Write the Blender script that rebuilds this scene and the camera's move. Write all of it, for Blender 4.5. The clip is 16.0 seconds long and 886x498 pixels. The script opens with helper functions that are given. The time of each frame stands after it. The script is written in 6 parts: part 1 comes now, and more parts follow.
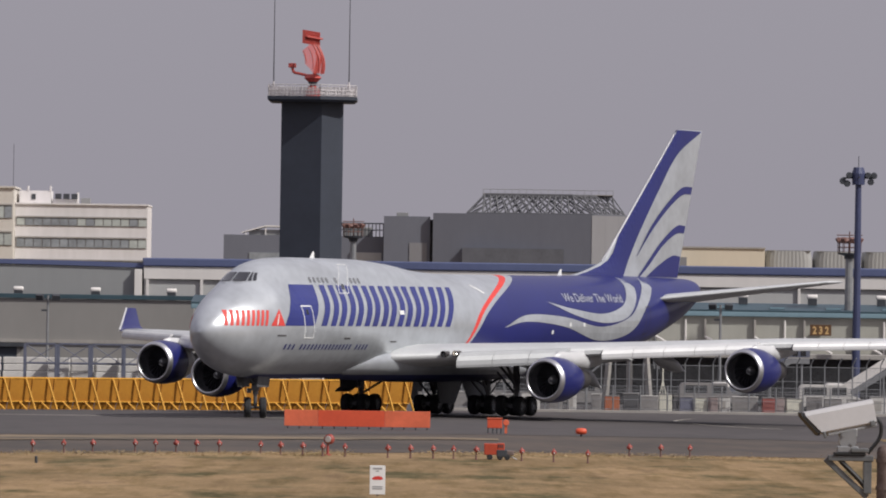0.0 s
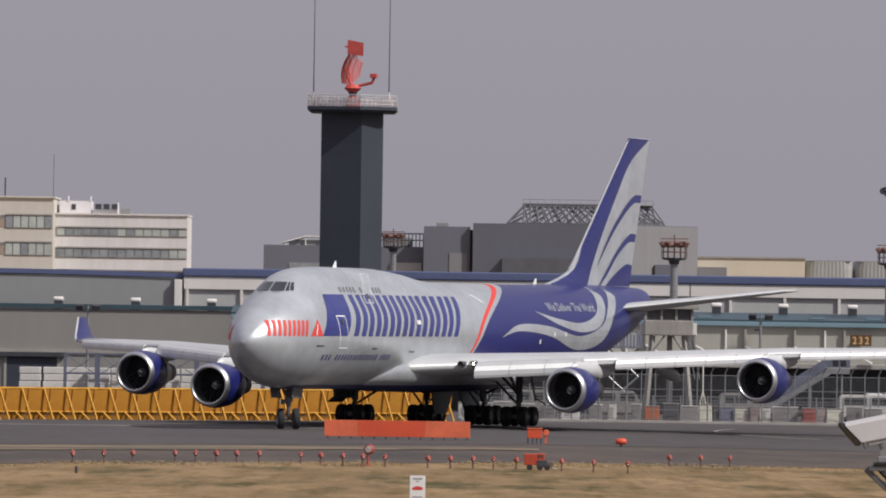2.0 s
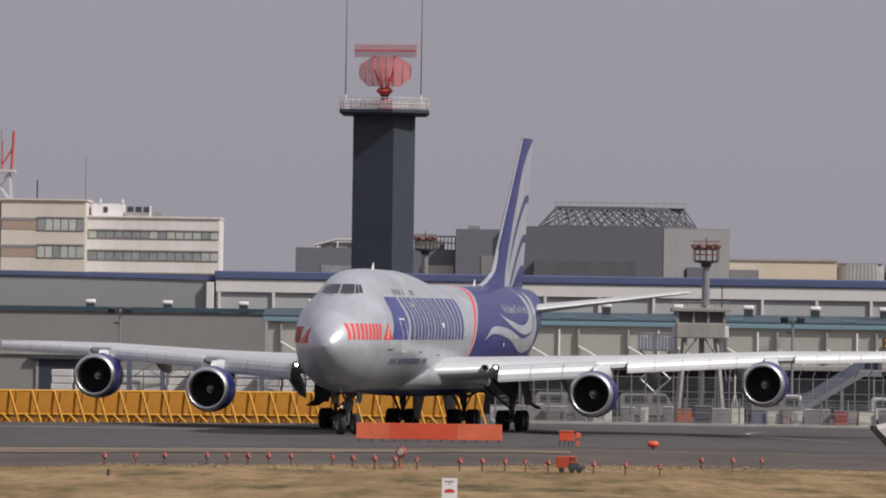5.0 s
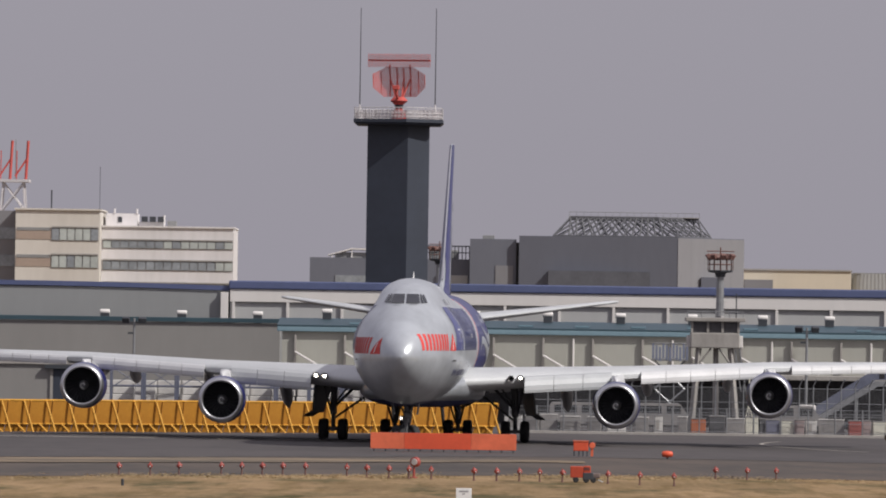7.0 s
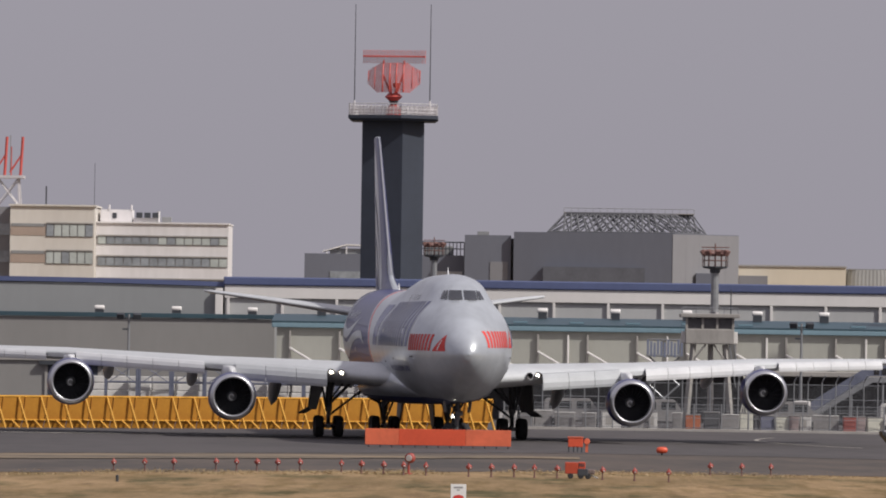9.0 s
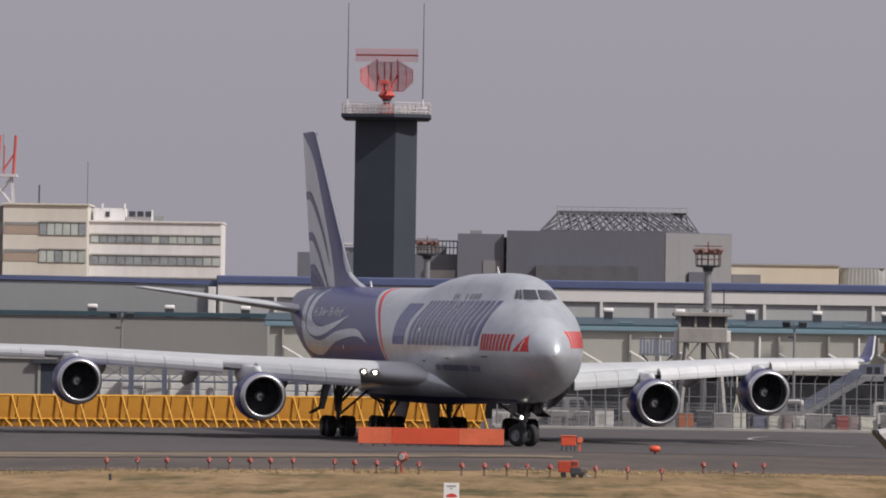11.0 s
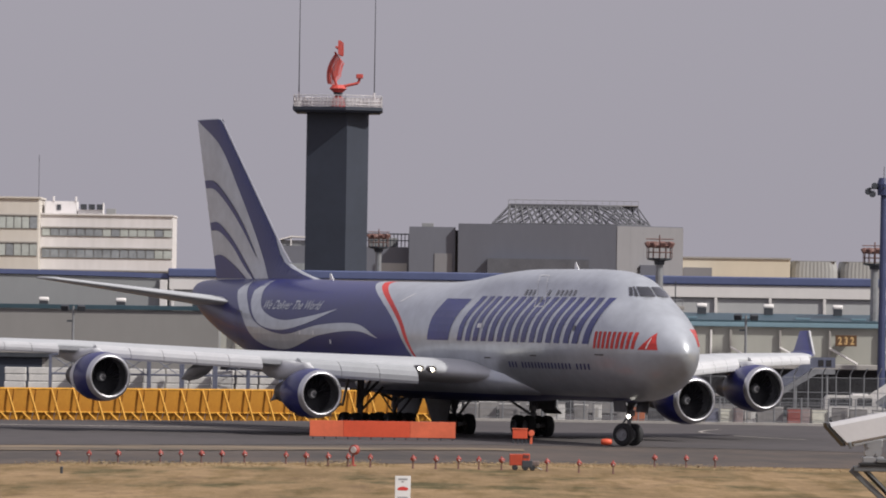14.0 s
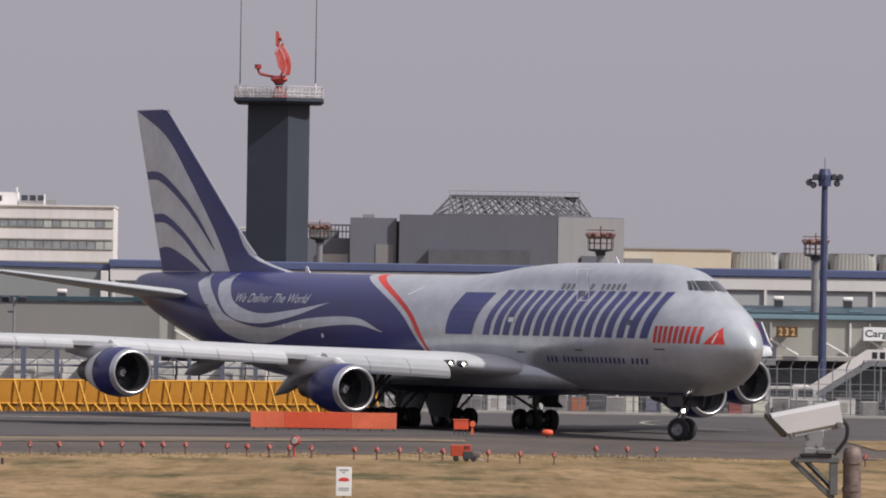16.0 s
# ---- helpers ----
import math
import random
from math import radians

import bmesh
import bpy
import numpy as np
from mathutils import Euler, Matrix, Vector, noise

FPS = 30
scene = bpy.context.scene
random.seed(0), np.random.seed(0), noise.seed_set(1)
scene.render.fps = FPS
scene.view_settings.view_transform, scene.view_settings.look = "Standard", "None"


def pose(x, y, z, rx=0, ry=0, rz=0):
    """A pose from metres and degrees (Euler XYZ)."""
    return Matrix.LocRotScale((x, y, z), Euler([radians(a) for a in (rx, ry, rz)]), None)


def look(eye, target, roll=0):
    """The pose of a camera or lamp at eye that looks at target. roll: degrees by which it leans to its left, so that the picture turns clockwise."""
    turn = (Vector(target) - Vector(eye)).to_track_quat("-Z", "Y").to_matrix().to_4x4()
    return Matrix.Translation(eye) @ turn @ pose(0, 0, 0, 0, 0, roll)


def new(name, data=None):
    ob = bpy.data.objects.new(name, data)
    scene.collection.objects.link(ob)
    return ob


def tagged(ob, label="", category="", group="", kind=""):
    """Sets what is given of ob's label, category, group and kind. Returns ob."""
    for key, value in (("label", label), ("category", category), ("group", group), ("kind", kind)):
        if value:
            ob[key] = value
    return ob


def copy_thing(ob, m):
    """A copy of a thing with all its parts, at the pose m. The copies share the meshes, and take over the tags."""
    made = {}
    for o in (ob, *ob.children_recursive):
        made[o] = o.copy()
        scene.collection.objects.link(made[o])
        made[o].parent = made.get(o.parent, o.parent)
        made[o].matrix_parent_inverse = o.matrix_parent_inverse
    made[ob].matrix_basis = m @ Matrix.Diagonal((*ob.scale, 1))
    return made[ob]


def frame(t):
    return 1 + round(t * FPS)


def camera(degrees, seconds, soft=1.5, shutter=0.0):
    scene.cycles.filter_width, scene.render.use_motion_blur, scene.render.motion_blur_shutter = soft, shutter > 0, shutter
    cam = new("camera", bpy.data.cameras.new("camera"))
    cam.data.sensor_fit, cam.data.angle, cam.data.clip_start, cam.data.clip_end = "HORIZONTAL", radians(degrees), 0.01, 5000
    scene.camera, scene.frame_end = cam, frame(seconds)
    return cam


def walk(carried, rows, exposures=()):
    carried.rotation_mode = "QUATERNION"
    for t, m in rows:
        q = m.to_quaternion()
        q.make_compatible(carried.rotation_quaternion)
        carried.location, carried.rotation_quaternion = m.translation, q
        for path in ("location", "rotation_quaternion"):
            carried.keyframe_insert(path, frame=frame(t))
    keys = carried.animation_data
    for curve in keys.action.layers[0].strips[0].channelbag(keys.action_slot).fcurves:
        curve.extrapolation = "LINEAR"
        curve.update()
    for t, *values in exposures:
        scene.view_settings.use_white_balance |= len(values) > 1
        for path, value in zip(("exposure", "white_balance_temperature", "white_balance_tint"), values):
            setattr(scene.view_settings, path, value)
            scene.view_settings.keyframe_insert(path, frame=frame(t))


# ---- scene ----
# camera on the observation deck: one place, panned and tilted by hand
EYE = Vector((0.0, 0.0, 6.333))
cam = camera(7.666, 16.0, soft=1.9)
PAN = [
    (0.0, -0.0000, 0.5710),
    (0.5, -0.1102, 0.5857),
    (1.0, -0.1934, 0.6297),
    (1.5, -0.2791, 0.6469),
    (2.0, -0.3476, 0.6542),
    (2.5, -0.4211, 0.6542),
    (3.0, -0.4921, 0.6591),
    (3.5, -0.5215, 0.6567),
    (4.0, -0.5484, 0.6640),
    (6.5, -0.7197, 0.7130),
    (7.0, -0.7491, 0.7570),
    (7.5, -0.8127, 0.7766),
    (8.0, -0.7981, 0.7619),
    (8.5, -0.7393, 0.7325),
    (11.0, -0.6414, 0.7130),
    (11.5, -0.5337, 0.7105),
    (12.0, -0.4627, 0.7056),
    (12.5, -0.3917, 0.6738),
    (13.0, -0.3158, 0.6738),
    (13.5, -0.2766, 0.6616),
    (14.0, -0.2203, 0.6591),
    (14.5, -0.1224, 0.6395),
    (15.0, 0.0049, 0.6053),
    (15.5, 0.0930, 0.6053),
    (16.0, 0.2913, 0.5881),
]

def aim(turn, tilt):
    a, b = radians(turn), radians(tilt)
    way = Vector((math.sin(a) * math.cos(b), math.cos(a) * math.cos(b), math.sin(b)))
    return look(EYE, EYE + way * 100, 0.861)


walk(cam, [(t, aim(a, b)) for t, a, b in PAN],
     [(0.0, 0.06), (4.0, 0.06), (8.0, 0.08), (11.0, 0.12), (14.5, 0.25), (16.0, 0.28)])

# ---- light: hazy spring sun from the right, pale grey sky ----
SUN_AZ, SUN_EL = 121.0, 43.0      # degrees from the viewing axis to the right, and up
world = bpy.data.worlds.new("hazy_sky")
scene.world = world
world.use_nodes = True
wn = world.node_tree
for n in list(wn.nodes):
    wn.nodes.remove(n)
w_out = wn.nodes.new("ShaderNodeOutputWorld")
w_bg = wn.nodes.new("ShaderNodeBackground")
w_haze = wn.nodes.new("ShaderNodeBackground")
w_add = wn.nodes.new("ShaderNodeAddShader")
w_sky = wn.nodes.new("ShaderNodeTexSky")
w_sky.sky_type = "NISHITA"
w_sky.sun_disc = False
w_sky.sun_elevation = radians(SUN_EL)
w_sky.sun_rotation = radians(SUN_AZ)
w_sky.air_density, w_sky.dust_density, w_sky.ozone_density = 1.0, 6.0, 1.0
w_bg.inputs["Strength"].default_value = 0.012
w_haze.inputs["Color"].default_value = (0.298, 0.283, 0.325, 1)
# a veiled sky: twice as bright overhead as at the horizon
w_tc = wn.nodes.new("ShaderNodeTexCoord")
w_sep = wn.nodes.new("ShaderNodeSeparateXYZ")
w_up = wn.nodes.new("ShaderNodeMath")
w_up.operation, w_up.use_clamp = "MAXIMUM", False
w_up.inputs[1].default_value = 0.0
w_mul = wn.nodes.new("ShaderNodeMath")
w_mul.operation = "MULTIPLY_ADD"
w_mul.inputs[1].default_value, w_mul.inputs[2].default_value = 0.55, 0.995
wn.links.new(w_tc.outputs["Generated"], w_sep.inputs[0])
wn.links.new(w_sep.outputs["Z"], w_up.inputs[0])
wn.links.new(w_up.outputs[0], w_mul.inputs[0])
wn.links.new(w_mul.outputs[0], w_haze.inputs["Strength"])
wn.links.new(w_sky.outputs["Color"], w_bg.inputs["Color"])
wn.links.new(w_bg.outputs[0], w_add.inputs[0])
wn.links.new(w_haze.outputs[0], w_add.inputs[1])
wn.links.new(w_add.outputs[0], w_out.inputs["Surface"])
sun = new("sun", bpy.data.lights.new("sun", "SUN"))
sun.data.energy, sun.data.angle, sun.data.color = 3.6, radians(1.5), (1.0, 0.97, 0.92)
az, el = radians(SUN_AZ), radians(SUN_EL)
SUN_WAY = Vector((math.sin(az) * math.cos(el), math.cos(az) * math.cos(el), math.sin(el)))
sun.matrix_world = look(SUN_WAY * 300, (0, 0, 0))


# ---- materials ----
def mat(name, colour, rough=0.6, metal=0.0, vary=0.12, scale=1.0, fine=12.0, bump=0.0, second=None, emit=0.0, coat=0.0, streak=1.0, low=0.45, high=1.0, along=(1, 1), grain=0.45):
    """A surface with stains at a large scale and grain at a fine one; second: the colour of the stains."""
    m = bpy.data.materials.new(name)
    m.use_nodes = True
    nt = m.node_tree
    b = nt.nodes["Principled BSDF"]
    b.inputs["Roughness"].default_value, b.inputs["Metallic"].default_value = rough, metal
    b.inputs["Coat Weight"].default_value = coat
    tc = nt.nodes.new("ShaderNodeTexCoord")
    mp = nt.nodes.new("ShaderNodeMapping")
    mp.inputs["Scale"].default_value = (along[0], along[1], 1 / streak)
    nt.links.new(tc.outputs["Object"], mp.inputs["Vector"])
    big, small = nt.nodes.new("ShaderNodeTexNoise"), nt.nodes.new("ShaderNodeTexNoise")
    big.inputs["Scale"].default_value, small.inputs["Scale"].default_value = scale, scale * fine
    big.inputs["Detail"].default_value, small.inputs["Detail"].default_value = 5, 4
    nt.links.new(mp.outputs[0], big.inputs["Vector"])
    nt.links.new(mp.outputs[0], small.inputs["Vector"])
    mid = nt.nodes.new("ShaderNodeMath")
    mid.operation = "MULTIPLY_ADD"
    mid.inputs[1].default_value = grain
    nt.links.new(small.outputs["Fac"], mid.inputs[0])
    nt.links.new(big.outputs["Fac"], mid.inputs[2])
    ramp = nt.nodes.new("ShaderNodeValToRGB")
    ramp.color_ramp.elements[0].position, ramp.color_ramp.elements[1].position = low, high
    c = Vector(colour)
    dark = Vector(second) if second else c * (1 - 2 * vary)
    ramp.color_ramp.elements[0].color = (*dark, 1)
    ramp.color_ramp.elements[1].color = (*(c * (1 + vary)), 1)
    nt.links.new(mid.outputs[0], ramp.inputs["Fac"])
    nt.links.new(ramp.outputs["Color"], b.inputs["Base Color"])
    if bump:
        bp = nt.nodes.new("ShaderNodeBump")
        bp.inputs["Strength"].default_value, bp.inputs["Distance"].default_value = bump, 0.05
        nt.links.new(small.outputs["Fac"], bp.inputs["Height"])
        nt.links.new(bp.outputs[0], b.inputs["Normal"])
    if emit:
        b.inputs["Emission Color"].default_value = (*colour, 1)
        b.inputs["Emission Strength"].default_value = emit
    return m


M = {
    "silver": mat("silver_paint", (0.535, 0.560, 0.590), 0.28, 0.54, 0.075, 0.4, 4, 0.035, low=0.5, high=0.95),
    "blue": mat("blue_paint", (0.013, 0.017, 0.125), 0.36, 0.0, 0.08, 0.3, 10, coat=0.15),
    "letter_blue": mat("lettering_blue", (0.018, 0.026, 0.17), 0.36, 0.0, 0.08, 0.5, 10, coat=0.4),
    "text_blue": mat("faint_mark_blue", (0.04, 0.045, 0.15), 0.4, 0.0, 0.08, 0.5, 10),
    "red": mat("red_paint", (0.60, 0.05, 0.042), 0.6, 0.0, 0.06, 0.6, 10),
    "white": mat("white_paint", (0.74, 0.74, 0.74), 0.4, 0.0, 0.05, 0.6, 10),
    "wing_grey": mat("wing_grey_paint", (0.52, 0.53, 0.54), 0.42, 0.15, 0.06, 0.5, 12),
    "flap_white": mat("slat_white_paint", (0.57, 0.57, 0.58), 0.42, 0.1, 0.05, 0.8, 12),
    # slat white darkened for inner flaps in shade; plain grey on the tailplane edge
    "flap_grey": mat("inner_flap_shade_and_edge_grey", (0.42, 0.43, 0.44), 0.45, 0.1, 0.06, 0.8, 12),
    "dust": mat("dusty_dry_verge", (0.17, 0.125, 0.08), 0.95, 0.0, 0.15, 0.2, 7, 0.6, second=(0.075, 0.062, 0.048), low=0.55, high=0.85, along=(0.5, 1)),
    "bare": mat("bare_polished_metal", (0.60, 0.60, 0.62), 0.38, 1.0, 0.05, 0.8, 12),
    "dark_metal": mat("heat_stained_metal", (0.13, 0.12, 0.12), 0.5, 0.7, 0.15, 1.5, 8),
    "gear_metal": mat("gear_grey_paint", (0.15, 0.15, 0.155), 0.45, 0.4, 0.12, 2.0, 8),
    # glass colour lightened to stand for the reflection on the cabin windows
    "porthole": mat("reflection_pale_window", (0.20, 0.205, 0.22), 0.25, 0.1, 0.1, 1.0, 8, coat=0.3),
    "fan": mat("fan_blade_metal", (0.075, 0.075, 0.085), 0.5, 0.35, 0.2, 2.0, 8),
    "black": mat("dark_intake_lining", (0.085, 0.085, 0.092), 0.7, 0.0, 0.2, 2.0, 8),
    "mast_red": mat("brownish_red_paint", (0.17, 0.085, 0.072), 0.6, 0.0, 0.2, 2.0, 6),
    "lattice": mat("grey_lattice_paint", (0.10, 0.10, 0.11), 0.6, 0.0, 0.1, 1.0, 6),
    "rubber": mat("tyre_rubber", (0.027, 0.027, 0.029), 0.85, 0.0, 0.2, 2.5, 8, 0.2),
    "glass": mat("cockpit_glass", (0.012, 0.014, 0.018), 0.08, 0.0, 0.1, 1.0, 8, coat=1.0),
    "lamp": mat("landing_lamp_glow", (1.0, 0.93, 0.80), 0.3, emit=14.0),
    "asphalt": mat("taxiway_asphalt", (0.057, 0.049, 0.048), 0.85, 0.0, 0.10, 0.16, 7, 0.3, second=(0.035, 0.030, 0.030), low=0.52, high=1.08, along=(0.5, 0.22), grain=0.75),
    "shoulder": mat("dusty_shoulder_asphalt", (0.074, 0.056, 0.045), 0.95, 0.0, 0.12, 0.22, 7, 0.4, second=(0.031, 0.028, 0.027), low=0.52, high=1.05, along=(0.6, 0.28), grain=0.7),
    "marking": mat("worn_marking_paint", (0.38, 0.35, 0.31), 0.85, 0.0, 0.25, 0.3, 8),
    "yellow": mat("yellow_fence_paint", (0.45, 0.21, 0.025), 0.55, 0.0, 0.12, 0.8, 7, second=(0.36, 0.15, 0.015)),
    "yellow_post": mat("bright_yellow_steel", (0.70, 0.355, 0.045), 0.45, 0.0, 0.10, 0.9, 7),
    "orange": mat("signal_orange_paint", (0.64, 0.088, 0.036), 0.5, 0.0, 0.08, 0.7, 6),
    "cart_red": mat("weathered_red_orange_paint", (0.44, 0.060, 0.026), 0.55, 0.0, 0.12, 1.5, 6),
    "orange_pale": mat("faded_orange_paint", (0.67, 0.14, 0.065), 0.55, 0.0, 0.10, 0.7, 6),
    "lamp_red": mat("light_housing_red", (0.33, 0.062, 0.048), 0.5, 0.0, 0.15, 3.0, 6),
    "steel": mat("galvanised_steel", (0.28, 0.285, 0.295), 0.45, 0.5, 0.12, 1.5, 8),
    "dark_steel": mat("dark_steel", (0.06, 0.065, 0.075), 0.5, 0.3, 0.15, 1.5, 8),
    "navy_steel": mat("navy_steel_paint", (0.05, 0.06, 0.13), 0.5, 0.1, 0.12, 1.0, 8),
    "tower_dark": mat("charcoal_cladding", (0.031, 0.038, 0.056), 0.6, 0.0, 0.10, 0.25, 6),
    "rail_white": mat("pale_railing_paint", (0.56, 0.53, 0.54), 0.5, 0.0, 0.06, 1.0, 6),
    # red paled in the base colour to stand for distance haze
    "radar_red": mat("radar_red_paint", (0.52, 0.085, 0.07), 0.5, 0.0, 0.10, 0.8, 6),
    "cream": mat("cream_wall_tile", (0.60, 0.565, 0.515), 0.75, 0.0, 0.05, 0.12, 10, second=(0.52, 0.48, 0.43), streak=5),
    "pale": mat("pale_wall_tile", (0.70, 0.67, 0.675), 0.75, 0.0, 0.05, 0.12, 10, second=(0.55, 0.53, 0.52), streak=5),
    "beige": mat("faded_brown_band", (0.36, 0.28, 0.23), 0.75, 0.0, 0.06, 0.2, 10),
    # pane colour raised to grey in place of haze before the far windows
    "window": mat("far_window_hazed_glass", (0.27, 0.29, 0.31), 0.2, 0.0, 0.2, 0.4, 6, coat=0.5),
    "blind": mat("window_with_blind", (0.44, 0.47, 0.45), 0.4, 0.0, 0.12, 0.4, 6),
    # the bluish tint paints distance haze into the hall's grey
    "grey_clad": mat("hazed_grey_cladding", (0.132, 0.139, 0.170), 0.7, 0.0, 0.05, 0.1, 12, streak=3),
    # plain light grey; on the hall's side it stands in for sunlight
    "grey_clad_light": mat("light_grey_and_sunlit_cladding", (0.205, 0.202, 0.215), 0.7, 0.0, 0.05, 0.1, 12, streak=3),
    # dark glazing lightened to include the haze in front of it
    "hall_glass": mat("hazed_hall_glazing", (0.105, 0.108, 0.125), 0.4, 0.0, 0.12, 0.4, 8),
    "cooler": mat("grey_cooler_louvre", (0.33, 0.33, 0.325), 0.65, 0.1, 0.08, 0.3, 12, streak=4),
    "loader_blue": mat("faded_blue_rail_paint", (0.17, 0.19, 0.26), 0.6, 0.0, 0.12, 1.0, 8),
    "rack_blue": mat("dull_blue_rack_paint", (0.12, 0.13, 0.18), 0.6, 0.1, 0.12, 1.0, 8),
    "sand": mat("sand_coloured_cladding", (0.60, 0.53, 0.42), 0.7, 0.0, 0.04, 0.1, 12, streak=3),
    "corrugated": mat("grey_corrugated_sheet", (0.25, 0.25, 0.25), 0.6, 0.1, 0.10, 0.2, 12, streak=4),
    "blue_roof": mat("slate_blue_roof_edge", (0.085, 0.105, 0.21), 0.55, 0.0, 0.08, 0.2, 10),
    "shed_front": mat("brownish_grey_shed_cladding", (0.240, 0.230, 0.220), 0.65, 0.0, 0.05, 0.1, 12, streak=3),
    "shed_wall": mat("grey_shed_cladding", (0.262, 0.268, 0.272), 0.65, 0.0, 0.05, 0.1, 12, streak=3),
    "fascia": mat("white_fascia_panel", (0.66, 0.63, 0.61), 0.6, 0.0, 0.04, 0.15, 12, streak=3),
    "upper_wall": mat("pale_grey_wall_panel", (0.40, 0.40, 0.40), 0.65, 0.0, 0.05, 0.15, 12, streak=3),
    "lower_wall": mat("greenish_grey_wall_panel", (0.34, 0.335, 0.30), 0.65, 0.0, 0.06, 0.15, 12, streak=3),
    "teal": mat("teal_roof_sheet", (0.034, 0.068, 0.088), 0.5, 0.0, 0.10, 0.2, 10),
    "teal_pale": mat("pale_teal_gutter", (0.17, 0.26, 0.31), 0.5, 0.0, 0.06, 0.2, 10),
    "concrete": mat("weathered_concrete", (0.33, 0.31, 0.29), 0.85, 0.0, 0.12, 0.5, 9, streak=3),
    # painted shade for openings and recesses; also the colour of dark boxes and skids
    "clutter_dark": mat("dark_opening_shade_and_clutter", (0.10, 0.098, 0.105), 0.8, 0.0, 0.2, 0.4, 8),
    "box_white": mat("white_barrier_plastic", (0.56, 0.54, 0.52), 0.6, 0.0, 0.10, 0.9, 7),
    "box_grey": mat("grey_container_sheet", (0.27, 0.255, 0.25), 0.6, 0.1, 0.12, 0.9, 7),
    "box_orange": mat("orange_red_barrier_plastic", (0.42, 0.13, 0.06), 0.6, 0.0, 0.12, 0.9, 7),
    "box_slate": mat("slate_blue_box_sheet", (0.17, 0.175, 0.24), 0.6, 0.0, 0.12, 0.9, 7),
    "box_pink": mat("pinkish_grey_barrier_plastic", (0.36, 0.28, 0.27), 0.6, 0.0, 0.12, 0.9, 7),
    "box_cream": mat("cream_white_barrier_plastic", (0.64, 0.62, 0.53), 0.6, 0.0, 0.10, 0.9, 7),
    "box_red": mat("faded_red_barrier", (0.36, 0.10, 0.085), 0.6, 0.0, 0.12, 0.9, 7),
    "sign_brown": mat("brown_sign_face", (0.10, 0.050, 0.022), 0.5, 0.0, 0.1, 1.0, 6),
    "sign_amber": mat("amber_sign_digit", (0.55, 0.36, 0.16), 0.5, 0.0, 0.05, 1.0, 6),
    "housing": mat("off_white_housing_paint", (0.47, 0.46, 0.47), 0.45, 0.0, 0.04, 4.0, 8),
    "bracket": mat("bracket_green_grey_steel", (0.15, 0.155, 0.16), 0.5, 0.5, 0.15, 12.0, 6),
    "rust": mat("rust_stained_pipe", (0.20, 0.155, 0.145), 0.7, 0.2, 0.2, 14.0, 5, second=(0.09, 0.06, 0.05)),
    "cable": mat("black_cable_sleeve", (0.012, 0.012, 0.013), 0.5, 0.0, 0.1, 8.0, 6),
    "bar_grey": mat("small_print_grey", (0.30, 0.30, 0.31), 0.7, 0.0, 0.05, 4.0, 6),
}



def grass_material():
    """Dry straw with long greenish and earthy patches and a tufted grain."""
    m = bpy.data.materials.new("dry_spring_grass")
    m.use_nodes = True
    nt = m.node_tree
    b = nt.nodes["Principled BSDF"]
    b.inputs["Roughness"].default_value = 0.95
    b.inputs["Specular IOR Level"].default_value = 0.1
    tc = nt.nodes.new("ShaderNodeTexCoord")

    def field(scale, along, detail, low, high):
        mp, n, r = nt.nodes.new("ShaderNodeMapping"), nt.nodes.new("ShaderNodeTexNoise"), nt.nodes.new("ShaderNodeMapRange")
        mp.inputs["Scale"].default_value = (1, along, 1)
        n.inputs["Scale"].default_value, n.inputs["Detail"].default_value, n.inputs["Roughness"].default_value = scale, detail, 0.68
        r.inputs["From Min"].default_value, r.inputs["From Max"].default_value = low, high
        nt.links.new(tc.outputs["Object"], mp.inputs["Vector"])
        nt.links.new(mp.outputs[0], n.inputs["Vector"])
        nt.links.new(n.outputs["Fac"], r.inputs["Value"])
        return r.outputs[0], n.outputs["Fac"]

    def blend(fac, a, c, kind="MIX"):
        x = nt.nodes.new("ShaderNodeMix")
        x.data_type, x.blend_type = "RGBA", kind
        nt.links.new(fac, x.inputs["Factor"])
        for k, v in ((6, a), (7, c)):
            if isinstance(v, tuple):
                x.inputs[k].default_value = (*v, 1)
            else:
                nt.links.new(v, x.inputs[k])
        return x.outputs[2]

    green, _ = field(0.20, 0.30, 8, 0.50, 0.63)
    earth, _ = field(0.33, 0.22, 7, 0.57, 0.74)
    pale, _ = field(0.12, 0.35, 5, 0.40, 0.62)
    tuft, raw = field(2.2, 0.09, 6, 0.36, 0.62)
    colour = blend(pale, (0.225, 0.156, 0.084), (0.335, 0.230, 0.130))
    colour = blend(green, colour, (0.100, 0.086, 0.042))
    colour = blend(earth, colour, (0.135, 0.088, 0.055))
    colour = blend(tuft, colour, blend(tuft, (0.50, 0.47, 0.42), (1.0, 1.0, 1.0)), "MULTIPLY")
    streak, _ = field(0.75, 0.13, 7, 0.44, 0.60)
    colour = blend(streak, colour, blend(streak, (1.0, 1.0, 1.0), (0.74, 0.74, 0.66)), "MULTIPLY")
    nt.links.new(colour, b.inputs["Base Color"])
    bp = nt.nodes.new("ShaderNodeBump")
    bp.inputs["Strength"].default_value, bp.inputs["Distance"].default_value = 0.8, 0.05
    nt.links.new(raw, bp.inputs["Height"])
    nt.links.new(bp.outputs[0], b.inputs["Normal"])
    return m


M["grass"] = grass_material()
M["straw"] = mat("straw_blades", (0.36, 0.255, 0.145), 0.9, 0.0, 0.12, 0.3, 9, second=(0.26, 0.20, 0.10), low=0.5, high=0.9)


